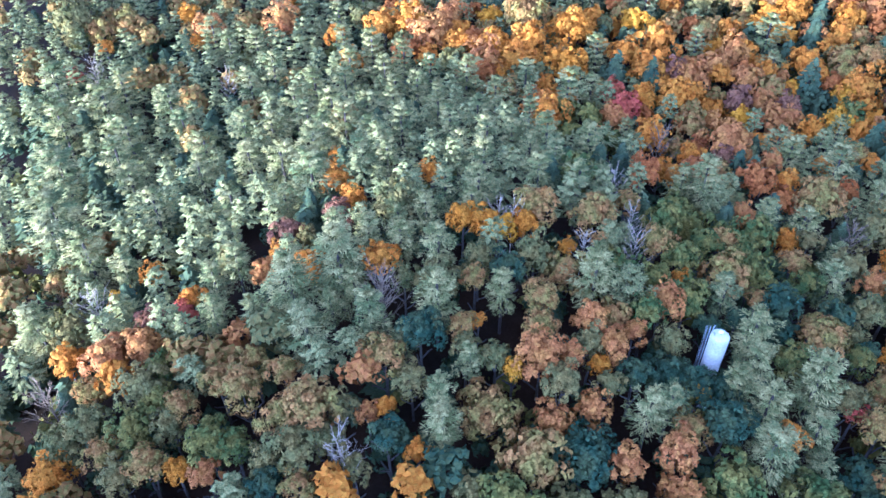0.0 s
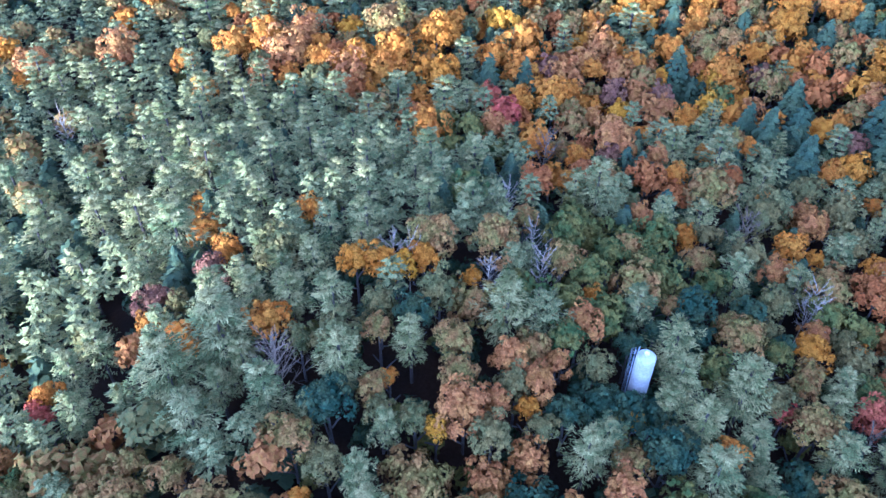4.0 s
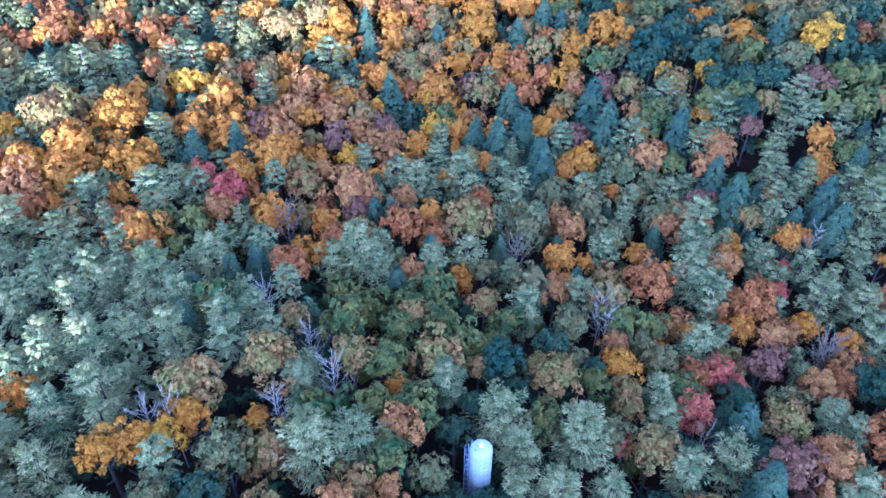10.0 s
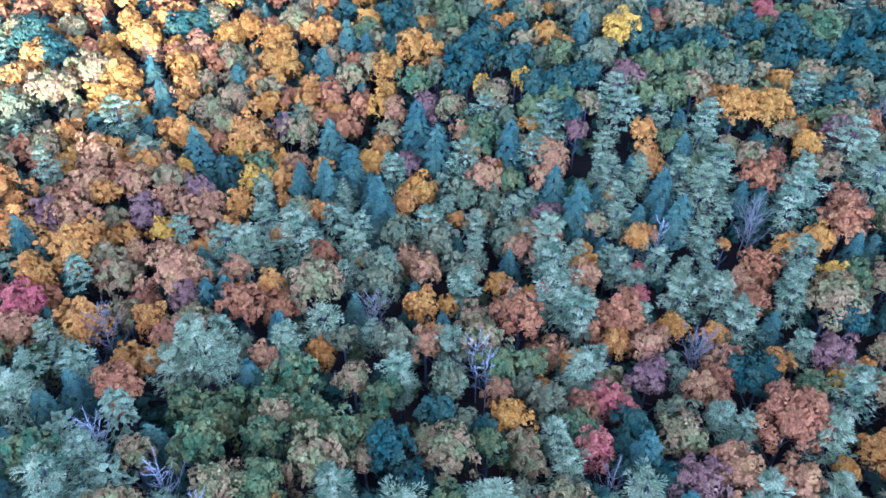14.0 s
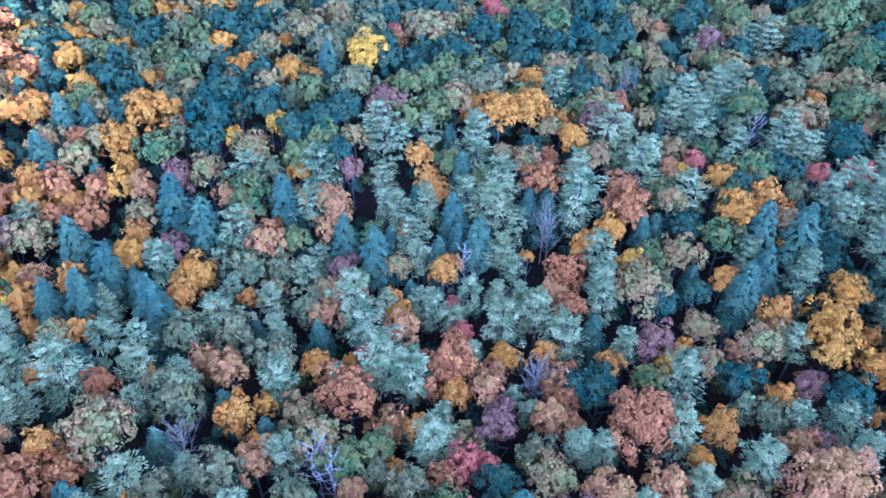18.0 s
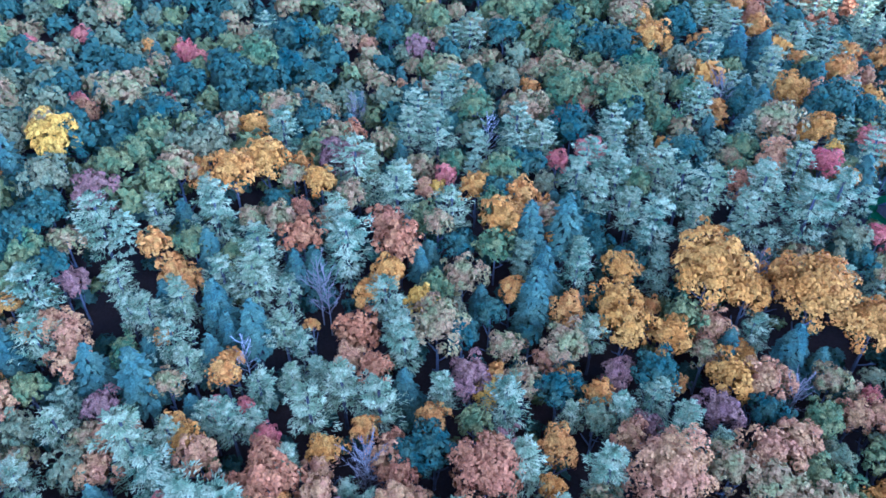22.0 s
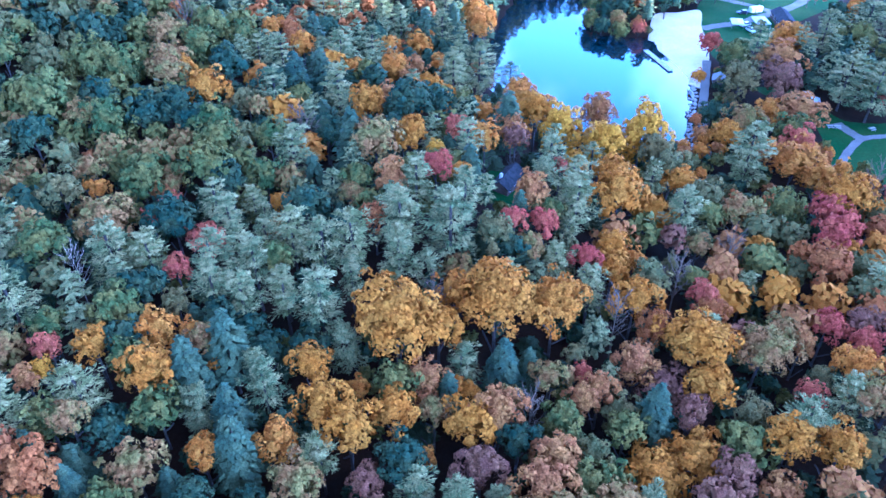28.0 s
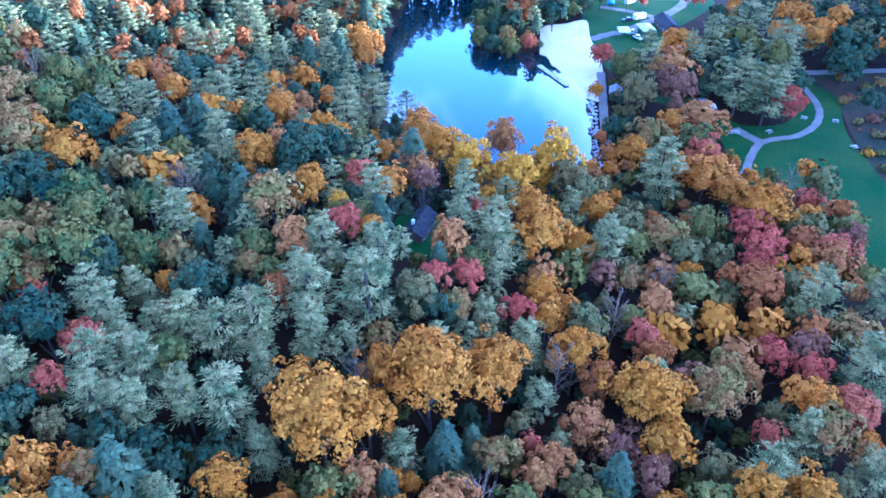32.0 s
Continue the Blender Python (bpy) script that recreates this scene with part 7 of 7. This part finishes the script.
def trailer(x, y, turn, label):
    c = thing("camping_trailer", x, y, turn, label, "trailer", "parked vehicles", 0.14)
    part("body", box(-2.6, -1.1, 0.5, 2.6, 1.1, 2.6, 0.25), WHITE_PAINT, c, "white rounded trailer body")
    part("roof_vent", box(-0.4, -0.3, 2.58, 0.3, 0.3, 2.72, 0.04), STEEL, c)
    for px in (-1.6, 0.2, 1.6):
        w = part("window", box(px - 0.4, -1.13, 1.4, px + 0.4, -1.08, 2.0), GLASS, c)
    part("door", box(0.5, 1.08, 0.6, 1.2, 1.13, 2.3), STEEL, c)
    part("drawbar", box(2.5, -0.08, 0.42, 3.6, 0.08, 0.54), STEEL, c)
    for sy in (-0.98, 0.98):
        wheel(c, 0, sy, 0.34, 0.2)


trailer(162.0, -247.4, 55, "white camping trailer on the camp grass")
trailer(171.6, -263.4, 70, "white camping trailer under trees")


def utility_pole(x, y, high):
    p = thing("utility_pole", x, y, 30, "dark wooden utility pole with crossarm", "pole", "utility poles")
    part("pole", rod((0, 0, -0.5), (0, 0, high), 0.16, None, 8, 0.11), POLE_WOOD, p)
    arm = part("crossarm", box(-1.1, -0.06, high - 0.9, 1.1, 0.06, high - 0.75), POLE_WOOD, p)
    for q in (-0.95, -0.4, 0.4, 0.95):
        part("insulator", rod((q, 0, high - 0.75), (q, 0, high - 0.58), 0.05, None, 6), STEEL, arm)


utility_pole(169.9, -254.3, 9.0)
utility_pole(148.3, -267.0, 9.0)


def dock():
    a, b = Vector((179.2, -187.6)), Vector((163.6, -177.0))
    way = b - a
    d = new("dock")
    d.matrix_basis = pose(a.x, a.y, 0.32, 0, 0, math.degrees(math.atan2(way.y, way.x)))
    tagged(d, "narrow grey wooden swimming dock floating on the lake", "dock")
    L = way.length
    for sy in (-0.75, 0.75):
        part("stringer", box(0, sy - 0.08, 0.18, L, sy + 0.08, 0.40), PLANKS, d)
    board = part("plank", box(0.01, -0.95, 0.404, 0.27, 0.95, 0.45), PLANKS, d)
    for k in range(1, int(L / 0.29)):
        ob = new("plank", board.data)
        ob.parent, ob.location = d, (k * 0.29, 0, RNG.uniform(0, 0.012))
    post = part("post", rod((0.4, -0.95, -2.0), (0.4, -0.95, 0.95), 0.09), POLE_WOOD, d)
    for k in range(1, 10):
        ob = new("post", post.data)
        ob.parent, ob.location = d, ((k // 2) * (L - 0.9) / 4, (k % 2) * 1.9, 0)


dock()


def bench(x, y, turn):
    c = thing("picnic_table", x, y, turn, "pale wooden picnic table on the lawn", "table", "picnic tables", 0.05)
    for k in range(4):
        part("board", box(-0.9, -0.36 + k * 0.185, 0.72, 0.9, -0.36 + k * 0.185 + 0.17, 0.76), PLANKS, c)
    for sy in (-0.72, 0.72):
        part("seat", box(-0.9, sy - 0.13, 0.43, 0.9, sy + 0.13, 0.47), PLANKS, c)
    for sx in (-0.65, 0.65):
        for sy in (-1, 1):
            part("leg", rod((sx, sy * 0.72, -0.06), (sx, sy * 0.22, 0.72), 0.05, None, 6), PLANKS, c)
        part("brace", box(sx - 0.04, -0.75, 0.38, sx + 0.04, 0.75, 0.43), PLANKS, c)


for bx, by, bt in ((105.6, -170.7, 40), (107.4, -169.5, 40), (89.4, -190.9, 0), (97.1, -176.0, 60), (80.6, -193.6, 20), (73.5, -179.0, 50)):
    bench(bx, by, bt)


def stone_mesh():
    bm = bmesh.new()
    bmesh.ops.create_icosphere(bm, subdivisions=1, radius=1)
    for v in bm.verts:
        v.co *= float(RNG.uniform(0.75, 1.15))
    me = bpy.data.meshes.new("stone")
    bm.to_mesh(me)
    bm.free()
    me.materials.append(STONE)
    return me


STONES = [stone_mesh() for _ in range(4)]
bank = tagged(new("stone_bank"), "low bank of grey shore stones", "stone bank", kind="structure")
for i in range(170):
    u = float(RNG.uniform(0, 1)) ** 0.9 * 0.97
    k = u * (len(LAKE_BANK) - 2)
    p = LAKE_BANK[int(k)].lerp(LAKE_BANK[int(k) + 1], k % 1)
    d = (LAKE_BANK[int(k) + 1] - LAKE_BANK[int(k)]).normalized()
    side = Vector((d.y, -d.x))
    if side.x < 0:
        side = -side
    q = p + side * float(RNG.uniform(2.0, 4.6))
    s = float(RNG.uniform(0.25, 0.6))
    ob = new("stone", STONES[i % 4])
    ob.parent = bank
    ob.matrix_basis = pose(q.x, q.y, ground_z(q.x, q.y) + s * 0.2, 0, 0, float(RNG.uniform(0, 360))) @ Matrix.Diagonal((s * 1.3, s, s * 0.7, 1))


def shrub(kind, x, y, r):
    """A low bush: a knot of stems and a leafy mound."""
    _, colour, *_ = KINDS[kind]
    variant = int(RNG.integers(4))
    root = thing("shrub", x, y, float(RNG.uniform(0, 360)), "low scrubby bush with %s autumn leaves" % {"plum": "purple-brown", "deep": "dark green"}.get(kind, kind), "bush",
                 "scrub bushes", -0.1)
    stem = new("stem", trunk_mesh("broad", variant, BARK_GREY))
    stem.parent, stem.scale = root, (r * 1.2,) * 3
    crown = new("foliage", crown_mesh("wide", 0, variant % 3, colour))
    crown.parent, crown.location, crown.scale = root, (0, 0, 0.0), (r, r, r * 0.85)


for i in range(150):
    x, y = float(RNG.uniform(40, 96)), float(RNG.uniform(-240, -155))
    if inside_depth(x, y, FIELD) > 1.5 and min((Vector((x, y)) - w).length for w in WALKS) > 3:
        shrub(str(RNG.choice(["plum", "olive", "tan", "deep", "green", "tan"])), x, y, float(RNG.uniform(0.7, 2.2)))
shrub("yellow", 69.5, -176.5, 1.5)
for i in range(40):
    k = RNG.uniform(0, len(LAKE_BANK) - 1.01)
    p = LAKE_BANK[int(k)].lerp(LAKE_BANK[int(k) + 1], float(k % 1))
    shrub(str(RNG.choice(["deep", "olive", "green", "rust"])), p.x - float(RNG.uniform(3.0, 6.0)), p.y - 1.5, float(RNG.uniform(0.9, 1.9)))
